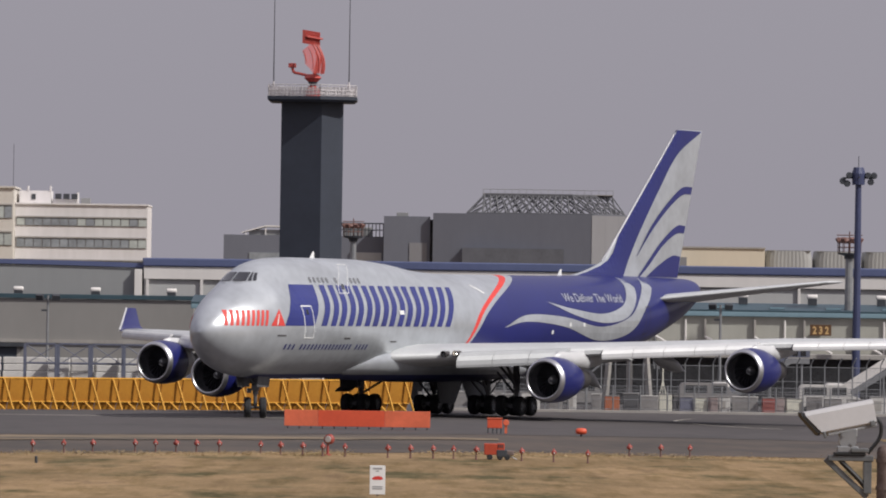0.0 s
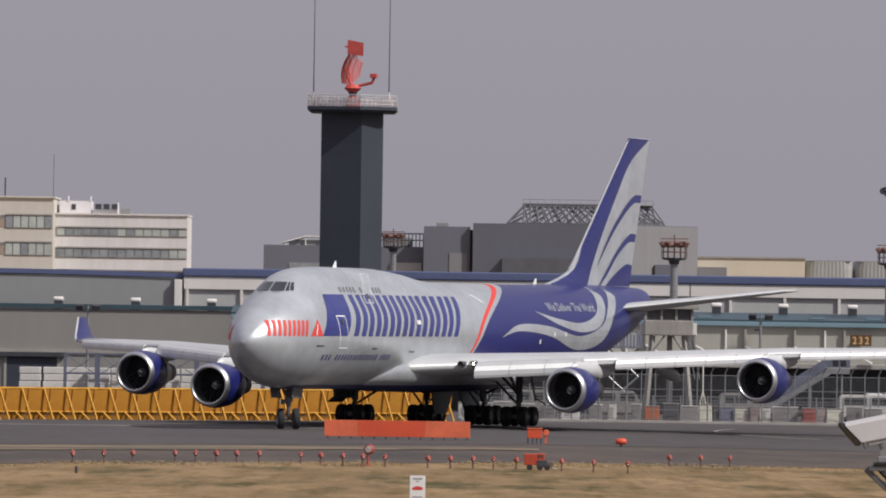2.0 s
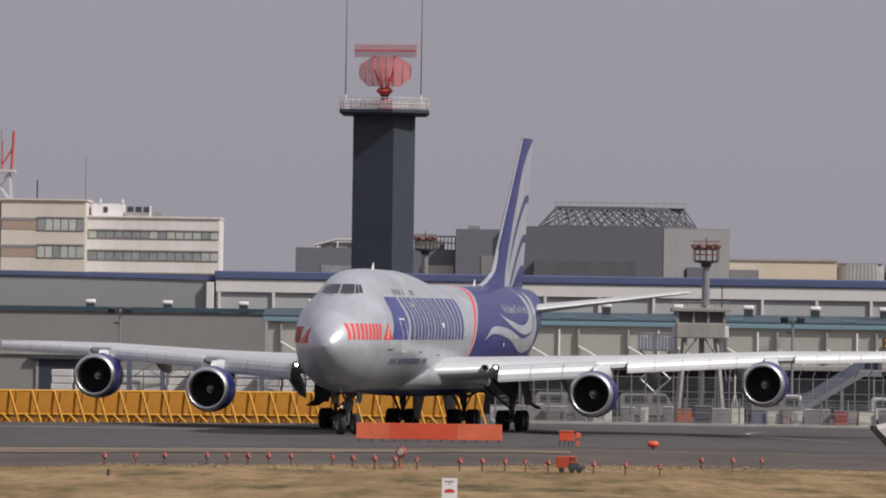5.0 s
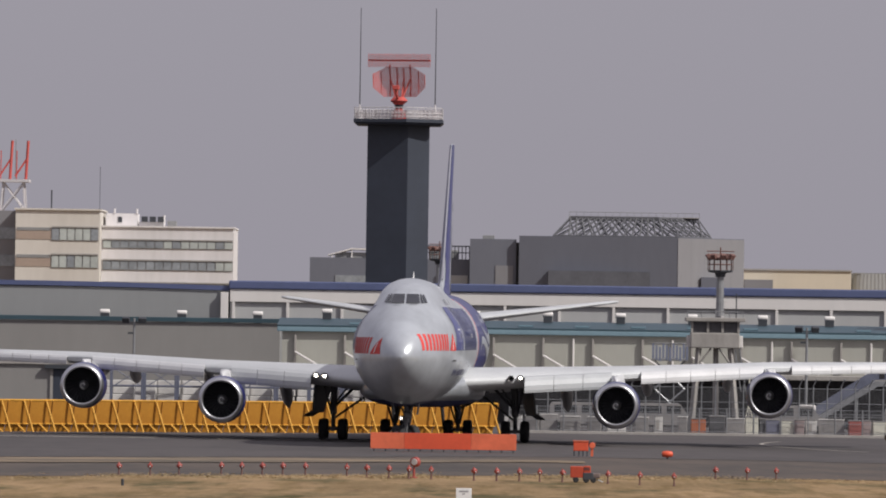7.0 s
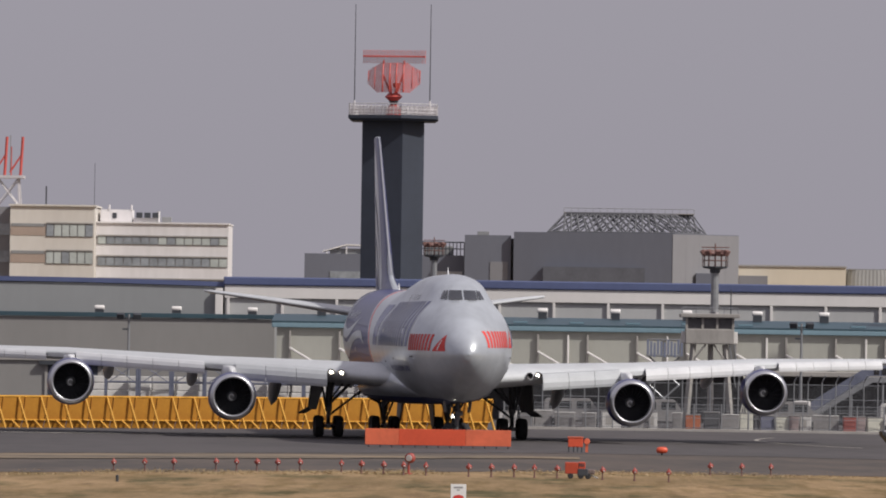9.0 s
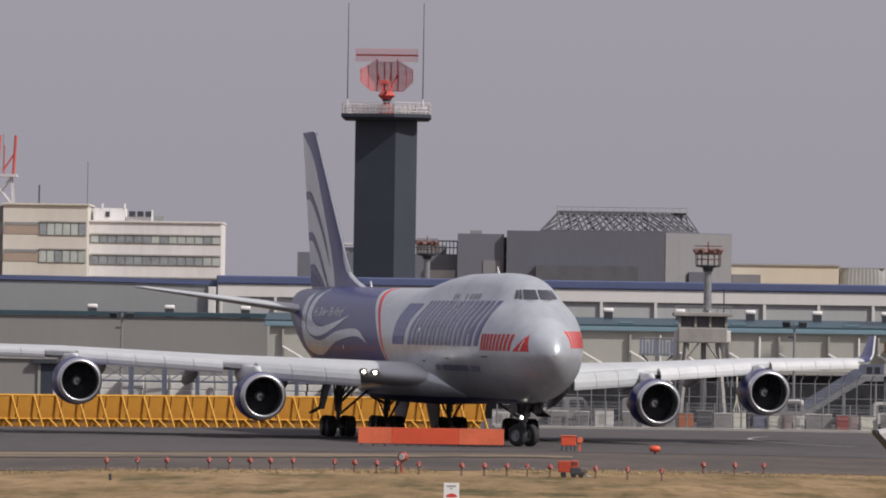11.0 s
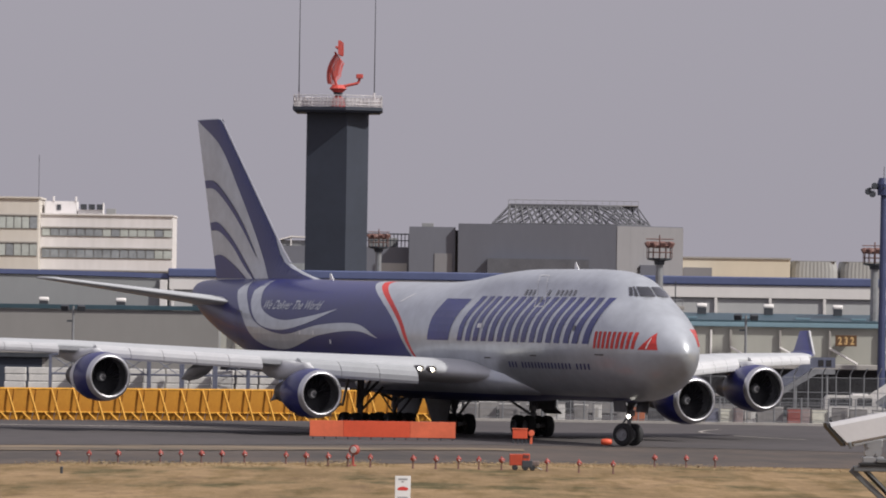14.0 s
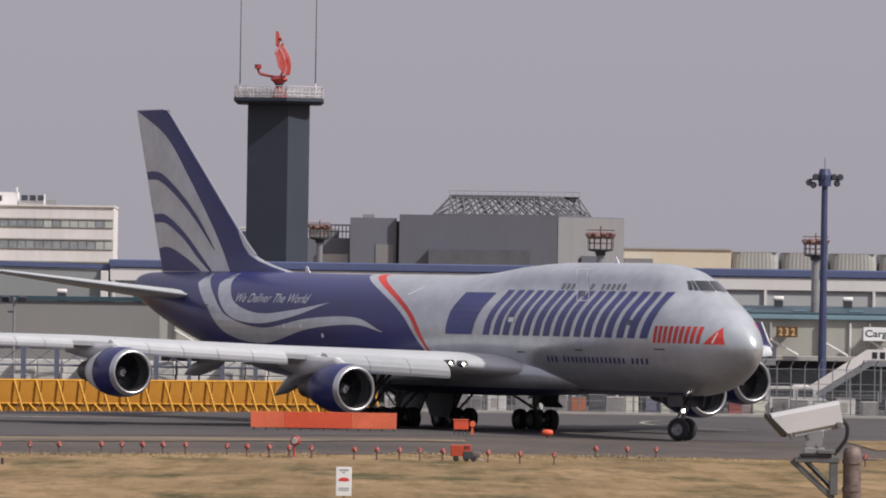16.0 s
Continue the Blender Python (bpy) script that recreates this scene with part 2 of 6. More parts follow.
# ---- small builders ----
def finish(name, bm, material, parent=None, label="", smooth=False):
    me = bpy.data.meshes.new(name)
    bm.to_mesh(me)
    bm.free()
    me.materials.append(M[material])
    if smooth:
        me.shade_smooth()
    ob = new(name, me)
    if parent is not None:
        ob.parent = parent
    if label:
        ob["label"] = label
    return ob


def part(name, bm, material, parent, label="", smooth=False):
    return finish(name, bm, material, parent, label, smooth)


def share(name, other, parent, m):
    """Another piece on the same mesh."""
    ob = new(name, other.data)
    ob.parent = parent
    ob.matrix_basis = m
    return ob


def thing(name, m, label, category, group="", kind=""):
    ob = new(name)
    ob.empty_display_size = 0.2
    ob.matrix_basis = m
    return tagged(ob, label, category, group, kind)


def add_box(bm, x0, x1, y0, y1, z0, z1, bevel=0.0, m=None):
    vs = [bm.verts.new((x, y, z)) for x in (x0, x1) for y in (y0, y1) for z in (z0, z1)]
    fs = [bm.faces.new([vs[i] for i in f]) for f in ((0, 1, 3, 2), (4, 6, 7, 5), (0, 4, 5, 1), (2, 3, 7, 6), (0, 2, 6, 4), (1, 5, 7, 3))]
    if bevel:
        got = bmesh.ops.bevel(bm, geom=list({e for f in fs for e in f.edges}), offset=bevel, segments=2, profile=0.5, affect="EDGES")
        vs = list({v for f in got["faces"] for v in f.verts} | {v for v in vs if v.is_valid})
    if m is not None:
        bmesh.ops.transform(bm, matrix=m, verts=vs)
    return bm


def box(x0, x1, y0, y1, z0, z1, bevel=0.0, m=None):
    return add_box(bmesh.new(), x0, x1, y0, y1, z0, z1, bevel, m)


def add_tube(bm, a, b, r, r2=None, sides=10, caps=True):
    a, b = Vector(a), Vector(b)
    q = (b - a).to_track_quat("Z", "Y").to_matrix()
    r2 = r if r2 is None else r2
    rings = []
    for p, rr in ((a, r), (b, r2)):
        rings.append([bm.verts.new(p + q @ Vector((math.cos(k * math.tau / sides) * rr, math.sin(k * math.tau / sides) * rr, 0))) for k in range(sides)])
    for k in range(sides):
        bm.faces.new((rings[0][k], rings[0][(k + 1) % sides], rings[1][(k + 1) % sides], rings[1][k]))
    if caps:
        bm.faces.new(rings[0][::-1])
        bm.faces.new(rings[1])
    return bm


def tube(a, b, r, r2=None, sides=10):
    return add_tube(bmesh.new(), a, b, r, r2, sides)


def add_rings(bm, rings, close=True, caps=(False, False)):
    """A skin over rings of points."""
    rows = [[bm.verts.new(p) for p in ring] for ring in rings]
    n = len(rows[0])
    for a, b in zip(rows, rows[1:]):
        for k in range(n if close else n - 1):
            bm.faces.new((a[k], a[(k + 1) % n], b[(k + 1) % n], b[k]))
    if caps[0]:
        bm.faces.new(rows[0][::-1])
    if caps[1]:
        bm.faces.new(rows[-1])
    return bm


def lathe(profile, axis="x", sides=32):
    """A turned body: profile of (along, radius)."""
    bm = bmesh.new()
    rings = []
    for s, r in profile:
        ring = []
        for k in range(sides):
            c, d = math.cos(k * math.tau / sides) * r, math.sin(k * math.tau / sides) * r
            ring.append((s, c, d) if axis == "x" else (c, s, d) if axis == "y" else (c, d, s))
        rings.append(ring)
    add_rings(bm, rings)
    bmesh.ops.recalc_face_normals(bm, faces=bm.faces)
    return bm


def mixed(points, n=10):
    """A smooth line through a few control points."""
    p = [Vector(a) for a in points]
    p = [p[0] * 2 - p[1]] + p + [p[-1] * 2 - p[-2]]
    out = []
    for i in range(1, len(p) - 2):
        for k in range(n):
            t = k / n
            out.append(0.5 * (2 * p[i] + (p[i + 1] - p[i - 1]) * t + (2 * p[i - 1] - 5 * p[i] + 4 * p[i + 1] - p[i + 2]) * t * t
                              + (3 * p[i] - p[i - 1] - 3 * p[i + 1] + p[i + 2]) * t ** 3))
    return out + [p[-2]]


# ---- the airfield ground ----
DIP = -0.70                       # the apron behind the taxiway lies lower


def side_fall(x):
    return -0.014 * min(max(x, 0.0), 24.0)


def ground_z(y, x=0.0):
    t = min(max((y - 0.73 * max(min(x, 0.0), -60.0) - 428) / 24, 0), 1)
    return DIP * t * t * (3 - 2 * t) + side_fall(x) * (1 - t)


def sheet(name, material, near, far, x0, x1, lift, steps, label, category, ragged=0.0, seed=0):
    """A strip of ground between two lines y = near(x) and y = far(x)."""
    bm = bmesh.new()
    nx = 160
    rows = []
    for j in range(steps + 1):
        row = []
        for i in range(nx + 1):
            x = x0 + (x1 - x0) * i / nx
            a, b = near(x), far(x)
            y = a + (b - a) * j / steps
            if ragged and j in (0, steps):
                y += ragged * (noise.noise((x * 0.5, seed, j)) + 0.6 * noise.noise((x * 1.7, seed + 5, j)))
            row.append(bm.verts.new((x, y, ground_z(y, x) + lift)))
        rows.append(row)
    for a, b in zip(rows, rows[1:]):
        for i in range(nx):
            bm.faces.new((a[i], a[i + 1], b[i + 1], b[i]))
    return tagged(finish(name, bm, material), label, category, kind="structure")


def ground_sheet():
    bm = bmesh.new()
    ys = [-200, 0, 150, 240, 300, 360] + [374 + k * 2 for k in range(46)] + [470, 600, 1000, 2000, 4800]
    xs = [-2500, -800, -200, -60, -45, -30, -15, 0, 8, 16, 24, 60, 200, 800, 2500]
    rows = [[bm.verts.new((x, y, ground_z(y, x))) for x in xs] for y in ys]
    for a, b in zip(rows, rows[1:]):
        for i in range(len(xs) - 1):
            bm.faces.new((a[i], a[i + 1], b[i + 1], b[i]))
    return tagged(finish("ground", bm, "grass"), "dry yellow-brown spring grass of the airfield", "ground", kind="structure")


ground_sheet()
sheet("road_shoulder", "shoulder", lambda x: 303 + 0.74 * x, lambda x: 353 + 0.82 * x, -90, 90, 0.015, 8,
      "dusty dark asphalt shoulder beside the taxiway", "pavement", 1.6, 1)
sheet("taxiway", "asphalt", lambda x: 350 + 0.82 * x if x < 12 else 359.8 + 0.82 * (x - 12) * 0.2, lambda x: max(760.0, 380 + 0.9 * x), -90, 140, 0.03, 200,
      "wide grey asphalt taxiway and apron with tyre marks", "taxiway", 1.0, 2)
sheet("verge", "dust", lambda x: 334 + 0.8 * x, lambda x: 347 + 0.8 * x - 0.45 * max(0.0, x + 14), -60, 3, 0.05, 6,
      "narrow ragged strip of dry grass", "grass", 1.3, 3)
sheet("verge", "grass", lambda x: 345 + 0.3 * (x - 26), lambda x: 372 + 0.5 * (x - 26), 24.5, 70, 0.05, 6,
      "patch of dry grass between taxiways", "grass", 1.2, 4)
sheet("taxiway_line", "marking", lambda x: 392 + 0.10 * (x + 30), lambda x: 393.2 + 0.10 * (x + 30), -60, -4, 0.045, 2,
      "worn pale taxiway edge line", "marking")


def curved_line():
    """A worn guide line that bends back on itself beside the apron."""
    line = mixed([(20.5, 398.0, 0), (18.5, 400.5, 0), (16.6, 405.0, 0), (15.3, 410.5, 0), (14.8, 417.0, 0), (15.4, 424.0, 0), (16.6, 431.0, 0)], 6)
    bm = bmesh.new()
    rows = []
    for p in line:
        rows.append([bm.verts.new((p.x + e, p.y + 2.0 * e, ground_z(p.y, p.x + e) + 0.05)) for e in (-0.14, 0.14)])
    for p, q in zip(rows, rows[1:]):
        bm.faces.new((p[0], p[1], q[1], q[0]))
    tagged(finish("taxiway_line", bm, "marking"), "worn pale curved taxiway line", "marking", kind="structure")


curved_line()


def grass_tufts():
    """Short upright blades in loose clumps along the ragged edge of the shoulder."""
    rnd = random.Random(11)
    verts, faces = [], []
    for k in range(5500):
        x = rnd.uniform(-22, 24)
        y = 303 + 0.74 * x + rnd.gauss(-0.8, 2.6)
        if noise.noise((x * 0.22, y * 0.09, 3.0)) < rnd.uniform(-0.35, 0.25):
            continue
        z = ground_z(y, x) + 0.01
        for j in range(4):
            a, h, w = rnd.uniform(0, math.tau), rnd.uniform(0.015, 0.06), rnd.uniform(0.010, 0.03)
            px, py = x + rnd.gauss(0, 0.16), y + rnd.gauss(0, 0.16)
            n = len(verts)
            verts += [(px - w, py, z), (px + w, py, z), (px + math.cos(a) * 0.06, py + math.sin(a) * 0.06, z + h)]
            faces.append((n, n + 1, n + 2))
    me = bpy.data.meshes.new("grass_tufts")
    me.from_pydata(verts, [], faces)
    me.materials.append(M["straw"])
    tagged(new("grass_tufts", me), "short dry grass tufts on the airfield verge", "grass", kind="stuff")


grass_tufts()


# ---- yellow blast fence behind the taxiway ----
def blast_fence():
    root = thing("blast_fence", pose(-2.15, 480, -0.78) @ Matrix.Diagonal((1, 1, 0.94, 1)), "long yellow-orange steel blast fence with slanted struts", "fence")
    step, n = 1.46, 31
    way = Vector((-1, -0.732, 0))
    yaw = math.atan2(0.732, 1)
    first = {}
    for i in range(n):
        at = Matrix.Translation(way * (i * step)) @ Matrix.Rotation(yaw, 4, "Z")
        w = step * 1.239
        if not first:
            bm = bmesh.new()
            add_rings(bm, [[(x, 0.30, 0.70), (x, 0.34, 0.75), (x, 0.0, 2.42), (x, -0.05, 2.42)] for x in (-w * 0.96, -w * 0.06)], caps=(True, True))
            bmesh.ops.recalc_face_normals(bm, faces=bm.faces)
            first["panel"] = part("panel", bm, "yellow", root)
            bm = bmesh.new()
            add_rings(bm, [[(x, 0.62, 0.0), (x, 0.66, 0.0), (x, 0.38, 0.72), (x, 0.34, 0.72)] for x in (-w * 0.98, -w * 0.02)], caps=(True, True))
            bmesh.ops.recalc_face_normals(bm, faces=bm.faces)
            first["lower_panel"] = part("lower_panel", bm, "yellow", root)
            first["rail"] = part("rail", add_box(bmesh.new(), -w, 0, -0.09, 0.04, 2.40, 2.50), "yellow_post", root)
            first["mid_rail"] = part("mid_rail", add_box(bmesh.new(), -w, 0, 0.24, 0.32, 0.66, 0.74), "yellow_post", root)
            first["strut"] = part("strut", add_tube(bmesh.new(), (-0.62, -0.08, 2.38), (-0.05, -0.45, 0.0), 0.092, sides=6), "yellow_post", root)
            first["short_strut"] = part("short_strut", add_tube(bmesh.new(), (-0.98, 0.24, 0.70), (-0.55, -0.30, 0.0), 0.075, sides=6), "yellow_post", root)
            bm = bmesh.new()
            add_rings(bm, [[(x, -0.12, 2.4), (x, 0.22, 0.72), (x, 0.42, 0.72), (x, 0.1, 2.4)] for x in (-0.07, 0.05)], caps=(True, True))
            bmesh.ops.recalc_face_normals(bm, faces=bm.faces)
            first["rib"] = part("rib", bm, "yellow", root)
            for ob in first.values():
                ob.matrix_basis = at
        else:
            for k, ob in first.items():
                share(k, ob, root, at)


blast_fence()


# ---- cargo terminal: long low building with three roof bands ----
def terminal():
    root = thing("cargo_terminal", pose(0, 540, DIP), "long low cargo terminal with teal and blue roof bands", "terminal")
    x0, x1 = -20.1, 95
    part("lower_wall", box(x0, x1, 0, 2, 0, 7.4), "lower_wall", root, "greenish grey panel wall")
    part("canopy", box(x0, x1, -6.5, -0.02, 3.9, 4.3, 0.05), "concrete", root, "long dock canopy")
    # a flat dark sheet on the wall stands in for shade under the canopy
    part("dock", box(x0, x1, -0.25, -0.03, 0.1, 3.85), "clutter_dark", root, "dark sheet painted as the shade in the loading docks")
    part("gutter", box(x0 - 0.4, x1, -0.4, -0.02, 7.26, 7.65, 0.06), "teal_pale", root, "pale teal gutter")
    bm = bmesh.new()
    add_rings(bm, [[(x, -0.38, 7.66), (x, -0.38, 7.8), (x, 6, 8.38), (x, 8, 8.38), (x, 8, 7.66)] for x in (x0 - 0.4, x1)], caps=(True, True))
    part("teal_roof", bm, "teal", root, "dark teal sloped roof")
    part("upper_wall", box(-25.3, x1, 20, 24, 0, 10.0), "upper_wall", root, "pale grey upper wall")
    part("fascia", box(-25.3, x1, 19.75, 19.98, 9.7, 10.78, 0.04), "fascia", root, "white fascia band")
    part("blue_roof", box(-25.4, x1, 19.6, 40, 10.79, 11.5, 0.1), "blue_roof", root, "slate blue roof edge")
    post = part("post", box(-0.09, 0.09, -0.35, -0.03, 3.9, 7.0, 0.02), "concrete", root)
    post.location = (-19, 0, 0)
    brace = part("brace", tube((0, -0.3, 5.6), (2.2, -1.4, 4.35), 0.10, sides=6), "fascia", root)
    brace.location = (-19, 0, 0)
    k = -19 + 4.05
    while k < 60:
        share("post", post, root, Matrix.Translation((k, 0, 0)))
        share("brace", brace, root, Matrix.Translation((k, 0, 0)))
        k += 4.05
    seam = part("wall_post", box(-0.12, 0.12, 19.75, 19.95, 8.0, 9.7, 0.02), "fascia", root)
    seam.location = (-25, 0, 0)
    for i in range(1, 20):
        share("wall_post", seam, root, Matrix.Translation((-25 + 4.6 * i, 0, 0)))
    light = part("roof_light", box(-0.6, 0.6, 0.6, 1.6, 7.9, 8.05), "teal_pale", root)
    light.location = (-14, 0, 0.02)
    for i in range(1, 18):
        share("roof_light", light, root, Matrix.Translation((-14 + 4.6 * i, 0, 0.02)))
    fall = part("drainpipe", tube((0, -0.15, 4.3), (0, -0.15, 7.0), 0.09, sides=6), "fascia", root)
    fall.location = (-12.5, 0, 0)
    for i in range(1, 9):
        share("drainpipe", fall, root, Matrix.Translation((-12.5 + 8.1 * i, 0, 0)))


terminal()


def shed():
    root = thing("cargo_shed", pose(0, 556, DIP), "grey cargo shed with low curved blue roof", "shed")
    part("front_wall", box(-110, -20.9, 0, 1.5, 0, 7.9), "shed_front", root, "brownish grey front wall")
    part("front_gutter", box(-110, -20.5, -0.2, -0.02, 7.92, 8.3, 0.03), "teal", root, "dark slate front gutter")
    bm = bmesh.new()
    rings = []
    for i in range(31):
        x = -100 + i * 2.485
        h = 11.25 - ((x + 45) / 22) ** 2 * (0.3 if x > -45 else 0.05)
        rings.append([(x, 4.3, 7.9), (x, 4.3, h - 0.45), (x, 14, h - 0.45), (x, 14, 7.9)])
    add_rings(bm, rings, caps=(True, True))
    part("rear_wall", bm, "shed_wall", root, "grey-green cladding gable")
    bm = bmesh.new()
    rings = []
    for i in range(31):
        x = -100 + i * 2.497
        h = 11.3 - ((x + 45) / 22) ** 2 * (0.3 if x > -45 else 0.05)
        rings.append([(x, 4.15, h - 0.42), (x, 4.15, h - 0.02), (x, 16, h - 0.05), (x, 16, h - 0.42)])
    add_rings(bm, rings, caps=(True, True))
    part("blue_roof", bm, "blue_roof", root, "slate blue curved roof edge")
    part("corner_post", box(-26.1, -25.45, 3.7, 4.14, 7.9, 10.5, 0.05), "fascia", root, "white corner pipe")
    # no real recess: the doorway's inner shade is a near-black sheet
    part("opening", box(-39.9, -35.7, -0.12, -0.02, 1.2, 3.8), "tower_dark", root, "low doorway, its inner shade painted on a dark sheet")
    part("door_lintel", box(-40.6, -35.0, -0.5, -0.02, 3.82, 4.15, 0.02), "dark_steel", root, "dark canopy over the doorway")
    part("door_jamb", box(-40.15, -39.92, -0.16, -0.02, 1.2, 3.8), "concrete", root)
    part("door_jamb", box(-35.68, -35.45, -0.16, -0.02, 1.2, 3.8), "concrete", root)
    part("wall_rail", box(-60, -21, -0.2, -0.02, 4.2, 4.5), "concrete", root)
    return root


shed()


def roof_vent():
    root = thing("roof_vent", pose(-35.7, 556.9, 7.2), "white metal roof ventilator on a grey curb", "vent", "ventilators along the terminal roof")
    part("curb", box(-0.36, 0.36, -0.3, 0.3, 0, 0.68), "dark_steel", root)
    bm = lathe([(-0.42, 0.0), (-0.42, 0.18), (-0.34, 0.21), (0.34, 0.21), (0.42, 0.18), (0.42, 0.0)], "x", 12)
    hood = part("hood", bm, "fascia", root, "white rounded hood", True)
    hood.location = (0, 0, 0.8)
    for x in (-29.2, -22.8, -16.6, -10.5, -4.4, 1.6, 7.6, 13.5, 19.3, 24.8, 30.5, 36.2, 42):
        y, z = (556.9, 7.2) if x < -21 else (545, 7.45)
        copy_thing(root, pose(x, y, z))


roof_vent()


# ---- radar tower ----
def radar_tower():
    root = thing("radar_tower", pose(-14.05, 700, DIP), "charcoal square radar tower with a railed platform", "tower")
    h = 29.9
    # square shaft turned so that a narrower lit face shows on one side
    bm = bmesh.new()
    pts = [(-3.25, -0.9), (1.05, -2.1), (3.3, -0.2), (3.1, 3.2), (-1.2, 4.4), (-3.25, 2.6)]
    add_rings(bm, [[(x, y, 0) for x, y in pts], [(x, y, h - 0.5) for x, y in pts]], caps=(True, True))
    part("shaft", bm, "tower_dark", root)
    bm = bmesh.new()
    big = [(-4.72, -2.2), (0.9, -4.0), (4.72, -1.6), (4.72, 4.0), (-1, 6), (-4.72, 4.4)]
    add_rings(bm, [[(x * 0.93, y * 0.93, h - 0.6) for x, y in big], [(x, y, h - 0.35) for x, y in big], [(x, y, h) for x, y in big]], caps=(True, True))
    part("platform", bm, "tower_dark", root)
    for i in range(6):
        a, b = Vector(big[i]), Vector(big[(i + 1) % 6])
        bm = bmesh.new()
        for z in (0.25, 0.6, 1.2):
            add_tube(bm, (*a * 0.98, h + z), (*b * 0.98, h + z), 0.045, sides=5)
        n = max(3, int((b - a).length / 0.42))
        for k in range(n + 1):
            p = a.lerp(b, k / n) * 0.98
            add_tube(bm, (*p, h), (*p, h + 1.2), 0.035, sides=5)
        part("railing", bm, "rail_white", root, "pale pink-white railing")
        mesh_a, mesh_b = a * 0.965, b * 0.965
        n2 = (b - a).length
        bm = bmesh.new()
        k = 0.0
        while k < n2:
            p = mesh_a.lerp(mesh_b, k / n2)
            add_tube(bm, (*p, h + 0.05), (*p, h + 0.95), 0.05, sides=4)
            k += 0.16
        part("screen", bm, "rail_white", root, "pale infill screen")
    for x, y in ((-4.15, 0.2), (3.85, -1.0)):
        bm = lathe([(h, 0.0), (h, 0.45), (h + 0.9, 0.14), (h + 1.7, 0.06), (h + 11.8, 0.035), (h + 11.8, 0)], "z", 8)
        rod = part("lightning_rod", bm, "dark_steel", root, "thin tall rod on a white cone")
        rod.location = (x, y, 0)
        bm = lathe([(h + 0.01, 0.0), (h + 0.01, 0.5), (h + 1.0, 0.16), (h + 1.6, 0.08), (h + 1.6, 0)], "z", 8)
        cone = part("rod_base", bm, "rail_white", root)
        cone.location = (x, y, 0)
    part("pedestal", lathe([(h + 0.01, 0), (h + 0.01, 0.85), (h + 0.85, 0.8), (h + 0.9, 0.5), (h + 1.15, 0.5), (h + 1.15, 0)], "z", 14), "radar_red", root, "red and white drum pedestal")
    part("drive", lathe([(h + 1.16, 0), (h + 1.16, 0.34), (h + 1.6, 0.5), (h + 1.6, 0)], "z", 14), "dark_steel", root, "dark drive neck")


def radar_antenna():
    """Turns about the tower's axis; its dish faces +x at rest."""
    root = thing("radar_antenna", pose(-14.05, 700, 31.15), "red rotating radar dish with a bar antenna on top", "radar")
    # turntable and feed arm
    part("turntable", lathe([(-0.35, 0), (-0.35, 0.5), (0.05, 0.95), (0.45, 0.6), (0.45, 0)], "z", 12), "radar_red", root)
    bm = bmesh.new()
    add_tube(bm, (0.3, 0.0, 0.25), (2.1, 0, 0.65), 0.17, sides=6)
    add_tube(bm, (2.1, 0, 0.65), (2.3, 0, 1.25), 0.16, sides=6)
    add_box(bm, 1.9, 2.62, -0.35, 0.35, 1.15, 1.62, 0.06)
    part("feed_arm", bm, "radar_red", root, "red feed arm with horn")
    # dish of slats on ribs
    def dish(u, v):
        x = -1.08 + 0.16 * u * u * 1.0 + 0.17 * (v - 0.9) ** 2
        return Vector((x, u, 0.55 + v))
    def wide(v):
        return 2.8 if 0.9 < v < 2.3 else 2.8 - (0.45 * (0.9 - v) / 0.9 * 2.2 if v <= 0.9 else 1.3 * (v - 2.3) / 0.75)
    bm = bmesh.new()
    for k in range(27):
        v = 3.05 * k / 26
        w = wide(v)
        n = 14
        for i in range(n):
            a, b = dish(-w + 2 * w * i / n, v), dish(-w + 2 * w * (i + 1) / n, v)
            add_box(bm, -0.012, 0.012, 0, (b - a).length, -0.034, 0.034, 0, Matrix.Translation(a) @ (b - a).to_track_quat("Y", "Z").to_matrix().to_4x4())
    part("mesh_reflector", bm, "radar_red", root, "red slatted reflector")
    for u in (-2.75, -2.0, -1.1, -0.35, 0.35, 1.1, 2.0, 2.75):
        bm = bmesh.new()
        last = None
        for k in range(9):
            v = 3.05 * k / 8
            if abs(u) > wide(v) + 0.1:
                last = None
                continue
            p = dish(u, v) + Vector((-0.1, 0, 0))
            if last is not None:
                add_tube(bm, last, p, 0.08 if abs(u) < 1.2 else 0.05, sides=5)
            last = p
        part("rib", bm, "radar_red", root)
    bm = bmesh.new()
    for s in (-1, 1):
        for u in (0.35, 1.1):
            add_tube(bm, (-0.1, 0.25 * s, 0.2), dish(u * s, 1.9) + Vector((-0.12, 0, 0)), 0.10, sides=5)
        add_tube(bm, dish(1.1 * s, 2.9), (-0.35, 1.1 * s, 3.9), 0.09, sides=5)
    part("back_frame", bm, "radar_red", root)
    # bar antenna of thin tubes in a frame
    bm = bmesh.new()
    add_box(bm, -0.2, 0.05, -3.32, 3.32, 4.25, 4.42, 0.02)
    part("spine", bm, "radar_red", root)
    bm = bmesh.new()
    for k in range(45):
        y = -3.3 + 6.6 * k / 44
        add_box(bm, 0.1, 0.36, y - 0.014, y + 0.014, 3.62, 5.02)
    part("bar_antenna", bm, "radar_red", root, "red bar antenna of upright vanes")
    return root


radar_tower()
antenna = radar_antenna()


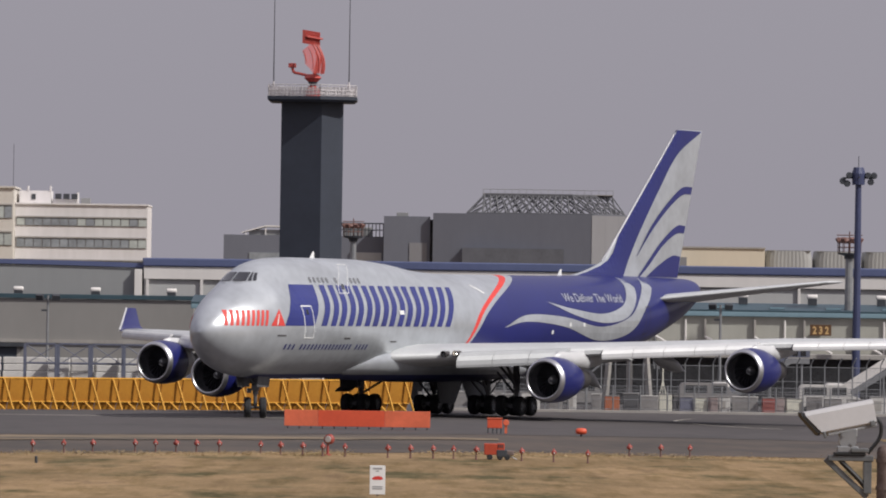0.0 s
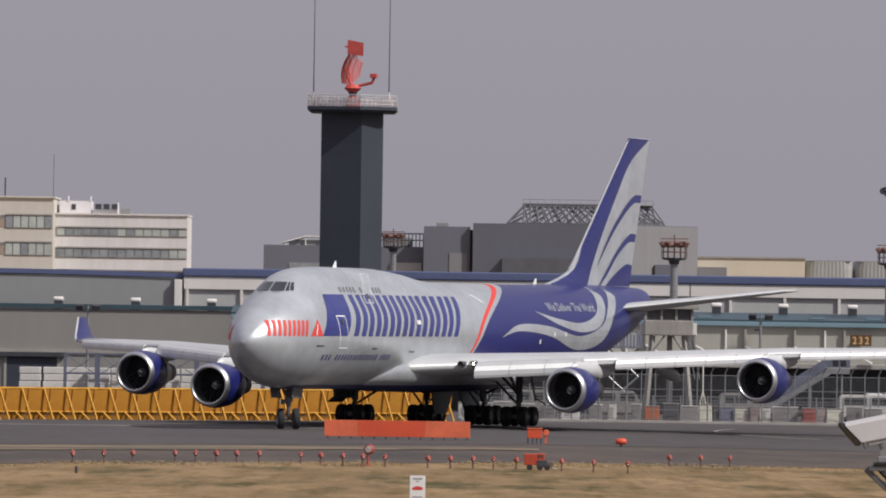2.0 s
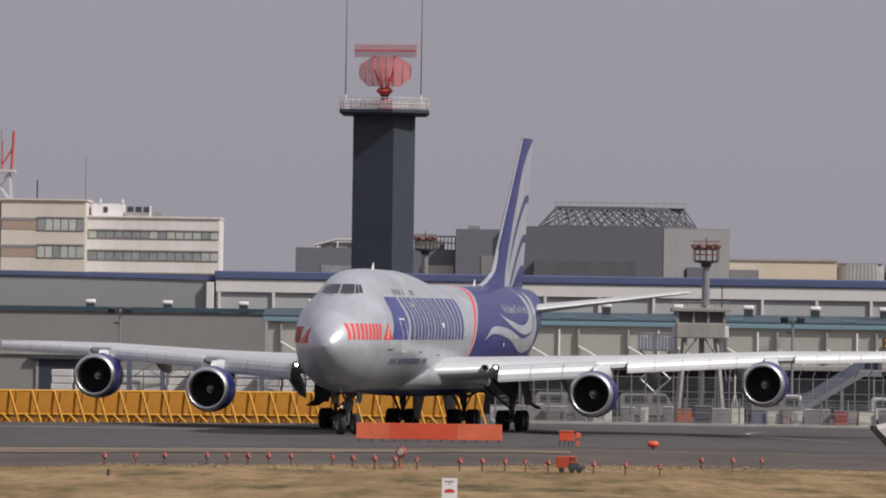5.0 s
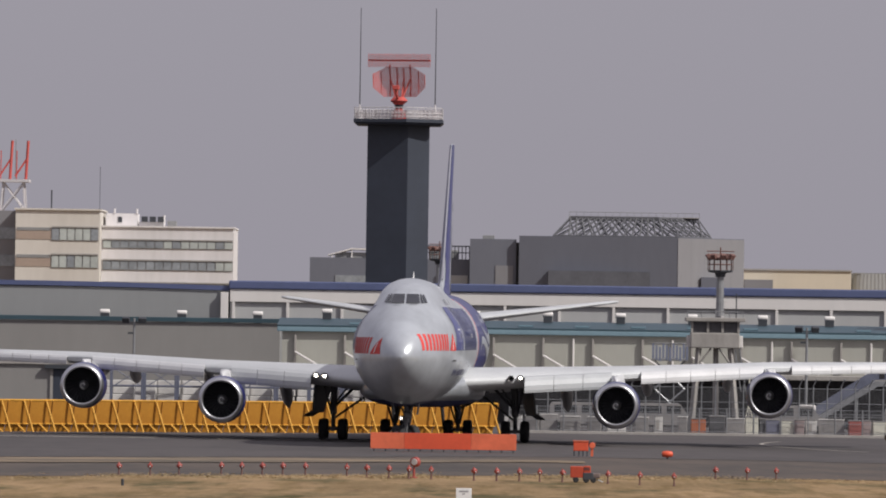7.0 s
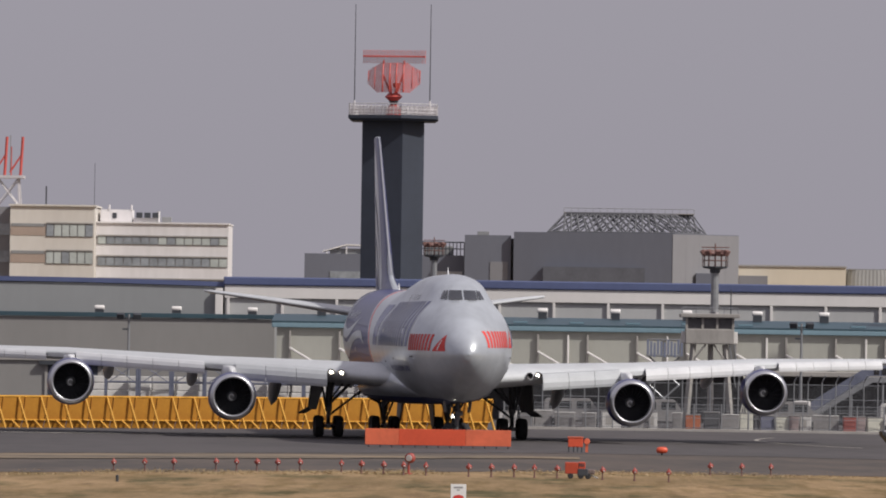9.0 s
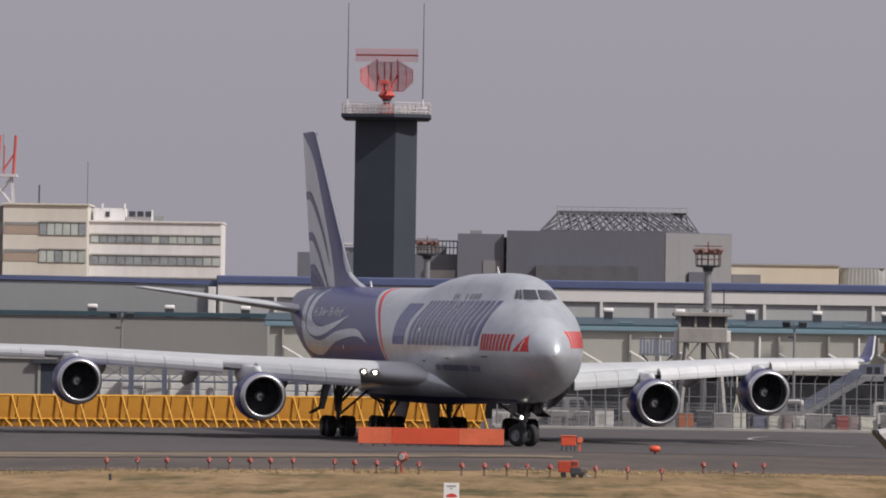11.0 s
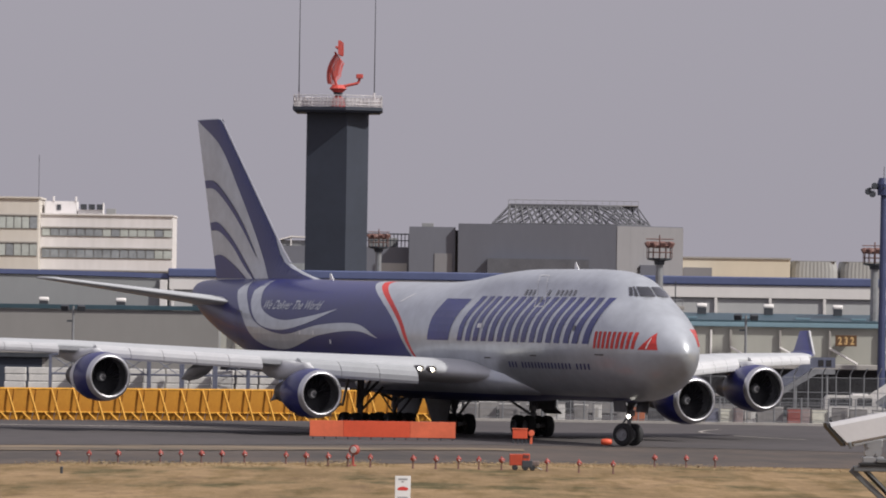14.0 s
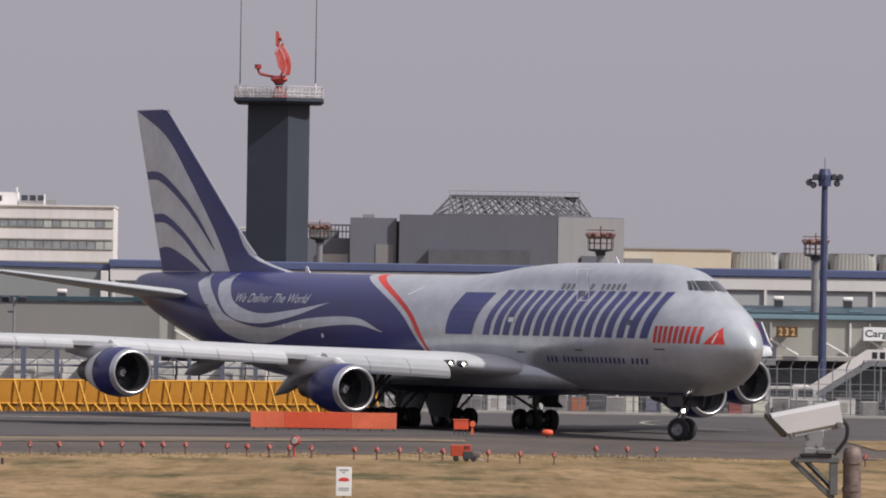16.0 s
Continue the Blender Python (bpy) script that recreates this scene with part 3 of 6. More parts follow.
# ---- white office blocks ----
def window_row(root, x0, x1, y, z0, z1, n, open_from=0, open_to=0):
    w = (x1 - x0) / n
    part("window_recess", box(x0, x1, y - 0.02, y + 0.3, z0, z1), "corrugated", root)
    part("lintel", box(x0, x1, y - 0.22, y - 0.03, z1 + 0.02, z1 + 0.2), "concrete", root)
    for i in range(n):
        m = "window" if open_from <= i < open_to or (i * 7 + int(z0)) % 5 == 0 else "blind"
        part("pane", box(x0 + w * i + 0.08, x0 + w * (i + 1) - 0.08, y - 0.10, y - 0.03, z0 + 0.08, z1 - 0.08), m, root)


def offices():
    root = thing("office_block", pose(0, 970, DIP), "cream tiled office block with brown bands and ribbon windows", "building")
    part("wall", box(-75.5, -63.1, 0, 14, 0, 24.7), "cream", root)
    part("side_wall", box(-95, -75.52, 2.5, 14, 0, 24.6), "grey_clad_light", root)
    part("coping", box(-75.7, -62.9, -0.3, 14.2, 24.71, 24.95), "cream", root)
    for z in (20.4, 16.4, 12.2):
        part("brown_band", box(-75.4, -70.3, -0.06, -0.01, z, z + 1.25), "beige", root)
        part("grille", box(-75.3, -70.4, -0.10, -0.02, z + 1.3, z + 1.75), "corrugated", root, "narrow grey grille")
        window_row(root, -70.2, -63.3, -0.06, z - 0.15, z + 1.75, 6)
        part("side_window", box(-95, -75.6, 2.4, 2.48, z, z + 1.7), "window", root)
    part("rod", tube((-70.4, 2, 24.95), (-70.4, 2, 27.7), 0.12, sides=5), "dark_steel", root)
    part("rod", tube((-63.3, 2, 24.95), (-63.3, 2, 31.2), 0.04, sides=5), "dark_steel", root)

    root = thing("office_block", pose(0, 974, DIP), "long white office block with two ribbons of windows", "building")
    part("wall", box(-63.08, -43.6, 0, 14, 0, 22.4), "pale", root)
    part("parapet", box(-63.05, -43.5, -0.25, 14.2, 22.41, 22.65), "pale", root)
    window_row(root, -62.9, -43.7, -0.06, 19.3, 20.5, 15, 1, 7)
    window_row(root, -62.9, -43.7, -0.06, 16.1, 17.5, 15, 0, 12)
    window_row(root, -62.9, -43.7, -0.06, 12.9, 14.2, 15, 0, 12)
    part("roof_house", box(-62.6, -58.0, 3, 8, 22.7, 24.5), "pale", root, "small white roof house")
    part("roof_house", box(-57.8, -54.2, 3, 8, 22.7, 23.3), "pale", root)
    bm = bmesh.new()
    for x in (-57.4, -56.2, -55.0):
        add_box(bm, x, x + 0.9, 2.6, 3.4, 23.3, 24.1, 0.05)
    part("roof_unit", bm, "dark_steel", root, "dark rooftop air units")
    part("roof_pipe", tube((-54.1, 3, 22.7), (-54.1, 3, 24.3), 0.22, sides=8), "pale", root)
    part("roof_unit", box(-53.6, -52.2, 3, 4, 22.7, 23.5, 0.05), "corrugated", root)
    for x in (-61.4, -58.1):
        part("roof_pipe", tube((x, 3, 24.5), (x, 3, 25.2), 0.15, sides=6), "pale", root)
    part("roof_door", box(-60.9, -60.3, 2.9, 2.99, 23.2, 24.0), "dark_steel", root)


offices()


# ---- grey terminal with a lattice roof frame ----
def grey_hall():
    root = thing("terminal_hall", pose(0, 900, DIP), "grey windowless hall, tinted blue for haze, with a steel lattice on its roof", "building")
    bm = bmesh.new()
    pts = [(-1.4, 0), (20.1, -3.0), (29.3, 4.0), (29.3, 30), (-1.4, 30)]
    add_rings(bm, [[(x, y, 0) for x, y in pts], [(x, y, 20.9) for x, y in pts]], caps=(True, True))
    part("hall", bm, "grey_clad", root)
    # the side turned to the sun gets sunlight painted in as lighter panels
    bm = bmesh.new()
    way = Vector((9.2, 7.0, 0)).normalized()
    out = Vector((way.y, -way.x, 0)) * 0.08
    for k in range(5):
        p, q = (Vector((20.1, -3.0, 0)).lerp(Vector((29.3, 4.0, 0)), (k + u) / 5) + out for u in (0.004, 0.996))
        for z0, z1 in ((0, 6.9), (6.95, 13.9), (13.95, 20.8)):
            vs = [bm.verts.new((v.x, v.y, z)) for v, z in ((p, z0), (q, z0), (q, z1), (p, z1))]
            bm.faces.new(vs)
    part("sunlit_side", bm, "grey_clad_light", root, "side panels painted lighter for the sun on them")
    part("glazing", box(2.6, 16.4, -2.7, -0.6, 13.5, 16.2), "hall_glass", root, "dark ribbon window")
    part("stair_block", box(-8.1, -1.8, 1, 12, 0, 20.4), "grey_clad", root)
    part("recess", box(-1.78, -1.42, 2, 10, 0, 20.0), "clutter_dark", root)
    part("glass_strip", box(-4.6, -2.2, 0.9, 0.98, 12.5, 16.8), "grey_clad_light", root, "pale glazed strip")
    part("service_door", box(23.4, 25.9, -1.2, 2.5, 10, 15.6), "grey_clad", root)
    part("low_wing", box(-30, -8.15, 4, 14, 0, 17.6), "grey_clad", root)
    part("wing_window", box(-26.5, -21.8, 3.9, 3.98, 13.6, 15.2), "window", root)
    part("wing_window", box(-12.5, -8.4, 3.9, 3.98, 13.9, 15.4), "upper_wall", root)
    part("roof_plant", box(-26.6, -20.4, 5.5, 12, 17.62, 18.35), "corrugated", root)
    bm = bmesh.new()
    add_rings(bm, [[(-27.6, y, 18.0), (-24.3, y, 18.95), (-20.0, y, 18.85), (-20.0, y, 18.65), (-24.3, y, 18.75), (-27.6, y, 17.85)] for y in (5, 12)], caps=(True, True))
    part("shelter_roof", bm, "fascia", root, "thin pale pitched shelter roof")
    for x in (-27.0, -24.3, -22.2, -20.3):
        part("shelter_post", box(x - 0.08, x + 0.08, 5.1, 5.3, 17.62, 18.0 if x < -26 else 18.7), "fascia", root)
    # lattice: inclined frame of crossing bars
    z0, z1 = 21.0, 23.6
    def bars(a0, a1, b0, b1, n, r):
        bm = bmesh.new()
        for k in range(n + 1):
            t = k / n
            p, q = Vector(a0).lerp(Vector(a1), t), Vector(b0).lerp(Vector(b1), t)
            for s in (2, -2):
                u = (k + s) / n
                if -0.001 <= u <= 1.001:
                    add_tube(bm, p, Vector(b0).lerp(Vector(b1), u), r, sides=5)
            add_tube(bm, p, q, r * 0.8, sides=5) if k in (0, n) else None
        add_tube(bm, a0, a1, r * 1.1, sides=5)
        add_tube(bm, b0, b1, r * 1.6, sides=5)
        part("roof_lattice", bm, "lattice", root, "dark steel lattice frame")
    bars((3.2, 2, z0), (20.4, 1, z0), (5.6, 4, z1), (17.6, 3.4, z1), 16, 0.13)
    bars((20.4, 1, z0), (24.9, 6, z0), (17.6, 3.4, z1), (23.1, 8, z1), 7, 0.11)
    bars((3.2, 22, z0), (24.9, 22, z0), (5.6, 20, z1), (23.1, 20, z1), 14, 0.10)
    part("roof_deck", box(5.4, 23.2, 6, 19, z1 + 0.1, z1 + 0.2), "concrete", root)
    bm = bmesh.new()
    add_tube(bm, (5.4, 5, z1 + 0.75), (23.2, 5, z1 + 0.75), 0.04, sides=4)
    for k in range(19):
        add_tube(bm, (5.4 + 17.8 * k / 18, 5, z1), (5.4 + 17.8 * k / 18, 5, z1 + 0.75), 0.03, sides=4)
    part("roof_rail", bm, "corrugated", root)
    for x in (-6.4, -1.0):
        part("roof_unit", box(x, x + 1.6, 4, 6, 20.42, 20.95, 0.05), "corrugated", root)
    bm = bmesh.new()
    for k in range(15):
        a = -15.2 + 7 * k / 14
        add_tube(bm, (a, 5, 17.6), (a, 5, 19.4), 0.06, sides=4)
    add_tube(bm, (-15.2, 5, 19.4), (-8.2, 5, 19.4), 0.09, sides=4)
    add_tube(bm, (-15.2, 5, 18.5), (-8.2, 5, 18.5), 0.07, sides=4)
    part("roof_frame", bm, "dark_steel", root)
    part("roof_plant", box(-13.8, -9.8, 7, 9, 17.65, 18.9, 0.1), "corrugated", root)


grey_hall()


def far_sheds():
    root = thing("warehouse", pose(0, 1000, DIP), "sand-coloured warehouse with a flat roof", "building")
    part("wall", box(30, 48.7, 0, 20, 0, 17.7), "sand", root)
    part("coping", box(29.9, 48.8, -0.2, 20.2, 17.71, 17.95), "concrete", root)
    part("annex", box(32.5, 36.8, -2, -0.05, 0, 16.3), "grey_clad_light", root)
    tank = thing("cooling_tower", pose(0, 1004, DIP), "row of grey ribbed cooling units", "cooling unit", "cooling units beyond the warehouse")
    bm = bmesh.new()
    n = 24
    ring = [(49.1 + 7.0 * k / n, 0.05 * (k % 2) + 0.9 * abs(2 * k / n - 1) ** 6) for k in range(n + 1)] + [(56.1, 10), (49.1, 10)]
    mid = [(52.6 + (x - 52.6) * 0.94, y) for x, y in ring]
    add_rings(bm, [[(x, y, 0) for x, y in ring], [(x, y, 16.2) for x, y in ring], [(x, y, 17.5) for x, y in mid]], caps=(True, True))
    part("casing", bm, "cooler", tank)
    part("rim", box(49.35, 55.85, 0.1, 10.0, 17.51, 17.62), "corrugated", tank)
    for k in range(1, 4):
        copy_thing(tank, pose(7.6 * k, 1004 + 2 * k, DIP))


far_sheds()


# ---- light masts ----
def flood_mast(x, y, top, shaft_r, material, label, base=0.0):
    root = thing("floodlight_mast", pose(x, y, base), label, "light mast", "floodlight masts on the apron")
    h = top - base
    part("pole", lathe([(0, 0), (0, shaft_r * 1.15), (h - 1.58, shaft_r), (h - 1.58, 0)], "z", 10), material, root)
    bm = lathe([(h - 1.9, shaft_r * 1.02), (h - 1.9, shaft_r * 1.35), (h - 1.62, shaft_r * 1.5), (h - 1.52, 0.92), (h - 1.4, 0.95), (h - 1.4, 0)], "z", 12)
    part("head_platform", bm, "dark_steel", root)
    bm = bmesh.new()
    for z in (-0.95, -0.45):
        for k in range(12):
            a, b = k * math.tau / 12, (k + 1) * math.tau / 12
            add_tube(bm, (math.cos(a) * 0.95, math.sin(a) * 0.95, h + z), (math.cos(b) * 0.95, math.sin(b) * 0.95, h + z), 0.035, sides=4)
            add_tube(bm, (math.cos(a) * 0.95, math.sin(a) * 0.95, h - 1.4), (math.cos(a) * 0.95, math.sin(a) * 0.95, h - 0.45), 0.03, sides=4)
    part("head_rail", bm, "mast_red", root, "reddish cage rail")
    bm = bmesh.new()
    add_tube(bm, (-1.05, 0, h + 0.05), (1.05, 0, h + 0.05), 0.04, sides=4)
    add_tube(bm, (0, 0, h - 1.4), (0, 0, h + 0.35), 0.05, sides=4)
    part("top_bar", bm, "mast_red", root)
    lampm = None
    for k in range(8):
        a = k * math.tau / 8 + 0.2
        m = Matrix.Translation((math.cos(a) * 0.9, math.sin(a) * 0.9, h - 0.35)) @ Matrix.Rotation(a, 4, "Z") @ Matrix.Rotation(radians(30), 4, "Y")
        if lampm is None:
            lampm = part("floodlight", box(-0.1, 0.2, -0.2, 0.2, -0.22, 0.22, 0.04), "mast_red", root, "brownish red floodlight")
            lampm.matrix_basis = m
        else:
            share("floodlight", lampm, root, m)
    return root


def control_mast():
    """A mast that rises from a concrete control cabin on legs."""
    flood_mast(14.5, 501.5, 13.05, 0.27, "steel", "grey steel floodlight mast with a caged lamp head", 8.2)
    root = thing("control_cabin", pose(14.1, 500, DIP), "weathered concrete cabin on legs round the mast", "cabin")
    part("roof_slab", box(-2.25, 2.25, -1.6, 1.6, 8.45, 8.75, 0.05), "concrete", root)
    part("cabin", box(-1.85, 1.85, -1.3, 1.3, 6.45, 7.6, 0.08), "concrete", root)
    # solid dark block painted as the shade inside the open band
    part("glazing", box(-1.7, 1.7, -1.15, 1.15, 7.61, 8.44), "clutter_dark", root, "open window band, its shade filled in as a dark block")
    for x in (-1.75, -0.55, 0.55, 1.75):
        part("mullion", box(x - 0.09, x + 0.09, -1.28, -1.16, 7.61, 8.44), "concrete", root)
    for x, y in ((-1.2, -0.9), (1.2, -0.9), (-1.2, 0.9), (1.2, 0.9), (0.1, 0)):
        part("leg", add_tube(bmesh.new(), (x * 1.45, y, 0), (x, y, 6.44), 0.24, 0.2, 4), "concrete", root)
    for x in (-2.1, -1.05, 0.0, 1.05, 2.1):
        part("railing_post", tube((x, -1.5, 8.75), (x, -1.5, 9.2), 0.04, sides=5), "steel", root)
    part("handrail", tube((-2.1, -1.5, 9.2), (2.1, -1.5, 9.2), 0.04, sides=5), "steel", root)
    for s in (-1, 1):
        part("knee_brace", tube((0.3 * s, -1.1, 6.44), (1.15 * s, -0.95, 5.3), 0.08, sides=6), "concrete", root)
        part("side_cabinet", box(1.86 * s - 0.25, 1.86 * s + 0.25, -0.8, 0.6, 6.5, 7.4, 0.05), "fascia", root)
    bm = bmesh.new()
    for s in (0, 1):
        add_tube(bm, (1.5 + 0.35 * s, -1.0, 6.44), (2.0 + 0.35 * s, -1.0, 3.2), 0.05, sides=5)
    part("ladder", bm, "steel", root)
    part("aerial", tube((1.6, 0, 8.75), (1.6, 0, 10.6), 0.05, sides=5), "dark_steel", root)


control_mast()
flood_mast(33.25, 541, 13.3, 0.3, "steel", "grey steel floodlight mast with a caged lamp head", 6.9)
flood_mast(-8.7, 640, 15.2, 0.3, "steel", "grey steel floodlight mast with a caged lamp head", DIP)


def tall_pole():
    root = thing("apron_light_pole", pose(33.35, 532, DIP), "tall dark navy apron light pole with round lamps", "light pole")
    part("pole", lathe([(0, 0), (0, 0.36), (18.2, 0.24), (18.2, 0)], "z", 12), "navy_steel", root)
    part("head", lathe([(18.0, 0), (18.0, 0.5), (18.9, 0.55), (19.4, 0.4), (19.4, 0)], "z", 12), "navy_steel", root)
    bm = bmesh.new()
    add_tube(bm, (-1.25, 0, 18.55), (1.25, 0, 18.55), 0.07, sides=6)
    add_tube(bm, (0, -1.0, 18.6), (0, 1.0, 18.6), 0.07, sides=6)
    add_tube(bm, (0, 0, 19.4), (0, 0, 20.3), 0.03, sides=5)
    part("crossarm", bm, "dark_steel", root)
    for x, y, z in ((-1.25, 0, 18.3), (-0.75, -0.2, 18.75), (0.75, -0.2, 18.75), (1.25, 0, 18.75), (1.0, 0.1, 18.25), (-0.9, 0, 18.1)):
        lampo = part("lamp", lathe([(-0.16, 0), (-0.16, 0.22), (0.1, 0.28), (0.16, 0.2), (0.16, 0)], "y", 10), "dark_steel", root)
        lampo.location = (x, y, z)


tall_pole()


# ---- the four-engined freighter ----
# stations along the fuselage: metres behind the nose, keel, widest height, crown, half width
HULL = np.array([
    (0, 5.1, 5.1, 5.1, .01), (.06, 4.86, 5.1, 5.34, .23), (.25, 4.54, 5.1, 5.65, .50), (.8, 4.0, 5.08, 6.2, 0.97), (1.6, 3.48, 5.1, 6.77, 1.44),
    (2.6, 3.02, 5.15, 7.32, 1.92), (3.6, 2.74, 5.2, 7.80, 2.30), (4.6, 2.55, 5.3, 8.32, 2.58), (5.6, 2.45, 5.4, 8.86, 2.79), (7, 2.38, 5.5, 9.29, 2.99),
    (9, 2.35, 5.6, 9.54, 3.15), (12, 2.35, 5.65, 9.62, 3.25), (19, 2.35, 5.7, 9.60, 3.25), (23, 2.35, 5.72, 9.40, 3.25), (27, 2.35, 5.75, 9.0, 3.25),
    (31, 2.4, 5.75, 8.83, 3.25), (46, 2.5, 5.75, 8.88, 3.25), (51, 2.8, 5.85, 8.95, 3.2), (56, 3.7, 6.2, 9.0, 2.85), (61, 4.8, 6.8, 8.95, 2.25),
    (65, 5.9, 7.35, 8.9, 1.65), (67.5, 6.75, 7.8, 8.85, 1.1), (68.8, 7.3, 8.0, 8.7, .7), (69.3, 7.75, 8.05, 8.4, .25)])
HULL[:, 0] = np.where(HULL[:, 0] < 9, HULL[:, 0] + 0.85 * (1 - HULL[:, 0] / 9), HULL[:, 0])
NOSE_X = 0.85
GEAR_X = 7.80                     # the nose wheels, behind the nose: the origin of the aircraft


def hermite(x, col):
    xs, ys = HULL[:, 0], HULL[:, col]
    i = int(min(max(np.searchsorted(xs, x) - 1, 0), len(xs) - 2))
    h = xs[i + 1] - xs[i]
    def slope(k):
        if k <= 0 or k >= len(xs) - 1:
            return (ys[min(k + 1, len(xs) - 1)] - ys[max(k - 1, 0)]) / max(xs[min(k + 1, len(xs) - 1)] - xs[max(k - 1, 0)], 1e-6)
        a, b = (ys[k] - ys[k - 1]) / (xs[k] - xs[k - 1]), (ys[k + 1] - ys[k]) / (xs[k + 1] - xs[k])
        return 0.0 if a * b <= 0 else 2 * a * b / (a + b)
    t = min(max((x - xs[i]) / h, 0), 1)
    return ((2 * t ** 3 - 3 * t * t + 1) * ys[i] + (t ** 3 - 2 * t * t + t) * h * slope(i)
            + (-2 * t ** 3 + 3 * t * t) * ys[i + 1] + (t ** 3 - t * t) * h * slope(i + 1))


def waist(s, zt, x):
    """How far the flanks draw in below the narrower upper deck, and round the cockpit."""
    deck = 0.21 * min(max((zt - 8.95) / 0.5, 0), 1) * math.exp(-((s - 0.66) / 0.28) ** 2)
    return 1 - deck - 0.17 * math.exp(-((x - 5.8) / 1.3) ** 2) * math.exp(-((s - 0.84) / 0.24) ** 2)


def hull_point(x, th):
    """A point of the skin; th from -90 (keel) to 90 (crown) degrees on one side."""
    zb, zc, zt, w = (hermite(x, k) for k in (1, 2, 3, 4))
    s, c = math.sin(th), max(math.cos(th), 0.0)
    z = zc + (zt - zc) * s if s > 0 else zc + (zc - zb) * s
    return w * c * (waist(s, zt, x) if s > 0 else 1), z


def hull_half(x, z):
    zb, zc, zt, w = (hermite(x, k) for k in (1, 2, 3, 4))
    s = (z - zc) / (zt - zc) if z > zc else (zc - z) / (zc - zb)
    return w * math.sqrt(max(0.0, 1 - s * s)) * (waist(s, zt, x) if z > zc else 1)


def blue_edge(z):
    return 30.1 + (z - 4.7) * 1.1 + max(0.0, z - 6.0) ** 2 * 0.62


def red_edge(z):
    return white_edge(z) - 0.32 - 0.15 * max(0.0, z - 4.7)


def white_edge(z):
    return blue_edge(z) - 0.28 - 0.17 * max(0.0, z - 4.7)


def hull_mesh(start, end, rows, sides=56):
    """Skin between two edges that depend on height."""
    bm = bmesh.new()
    rings = []
    for j in range(rows + 1):
        ring = []
        for k in range(2 * sides):
            th = math.pi * (k + 0.5) / sides - math.pi / 2
            side = 1
            if th > math.pi / 2:
                th, side = math.pi - th, -1
            z = 5.75 + 3.25 * math.sin(th)
            a, b = start(z), end(z)
            t = j / rows
            x = a + (b - a) * (t ** 1.35 if a == NOSE_X else t)
            y, zz = hull_point(x, th)
            ring.append((GEAR_X - x, side * y, zz))
        rings.append(ring)
    add_rings(bm, rings)
    bmesh.ops.recalc_face_normals(bm, faces=bm.faces)
    return bm


plane = thing("cargo_airplane", pose(0, 0, 0), "silver and blue four-engined freight airliner taxiing with leading edge flaps out", "airplane")
part("front_fuselage", hull_mesh(lambda z: NOSE_X, red_edge, 190), "silver", plane, "silver-grey painted front fuselage", True)
part("red_stripe", hull_mesh(red_edge, white_edge, 3), "red", plane, "red curved stripe", True)
part("white_stripe", hull_mesh(white_edge, blue_edge, 3), "silver", plane, "pale curved stripe", True)
belly = hull_mesh(lambda z: 6.0, lambda z: 50.0, 60)
bmesh.ops.bisect_plane(belly, geom=belly.verts[:] + belly.edges[:] + belly.faces[:], plane_co=(0, 0, 2.62), plane_no=(0, 0, 1), clear_outer=True)
for v in belly.verts:
    v.co.z -= 0.012
part("belly", belly, "text_blue", plane, "dark navy underside", True)
part("rear_fuselage", hull_mesh(blue_edge, lambda z: 69.3, 150), "blue", plane, "blue painted rear fuselage", True)
part("tail_exhaust", lathe([(GEAR_X - 69.2, 0.0), (GEAR_X - 69.2, 0.42), (GEAR_X - 69.7, 0.36), (GEAR_X - 69.7, 0)], "x", 14), "dark_metal", plane, "dark tail cone outlet").location = (0, 0, 8.05)


# decals: flat outlines laid on the skin
def cut_up(bm, step):
    """Cuts a flat x-z mesh along a grid, so that it can follow a curved skin."""
    xs, zs = [v.co.x for v in bm.verts], [v.co.z for v in bm.verts]
    for lo, hi, n in ((min(xs), max(xs), (1, 0, 0)), (min(zs), max(zs), (0, 0, 1))):
        k = math.ceil(lo / step) * step
        while k < hi:
            bmesh.ops.bisect_plane(bm, geom=bm.verts[:] + bm.edges[:] + bm.faces[:], dist=1e-5, plane_co=(k * n[0], 0, k * n[2]), plane_no=n)
            k += step


def outline_mesh(points):
    bm = bmesh.new()
    vs = [bm.verts.new((x, 0, z)) for x, z in points]
    es = [bm.edges.new((vs[i], vs[(i + 1) % len(vs)])) for i in range(len(vs))]
    bmesh.ops.triangle_fill(bm, edges=es, use_beauty=True)
    return bm


def text_mesh(words, bold=0.0, shear=0.0, gap=1.0):
    cu = bpy.data.curves.new("lettering", "FONT")
    cu.body, cu.size, cu.offset, cu.shear, cu.space_character = words, 1.0, bold, shear, gap
    ob = bpy.data.objects.new("lettering", cu)
    scene.collection.objects.link(ob)
    bpy.context.view_layer.update()
    me = bpy.data.meshes.new_from_object(ob.evaluated_get(bpy.context.evaluated_depsgraph_get()))
    bpy.data.objects.remove(ob)
    bm = bmesh.new()
    bm.from_mesh(me)
    bpy.data.meshes.remove(me)
    x0, x1 = min(v.co.x for v in bm.verts), max(v.co.x for v in bm.verts)
    return bm, x0, x1


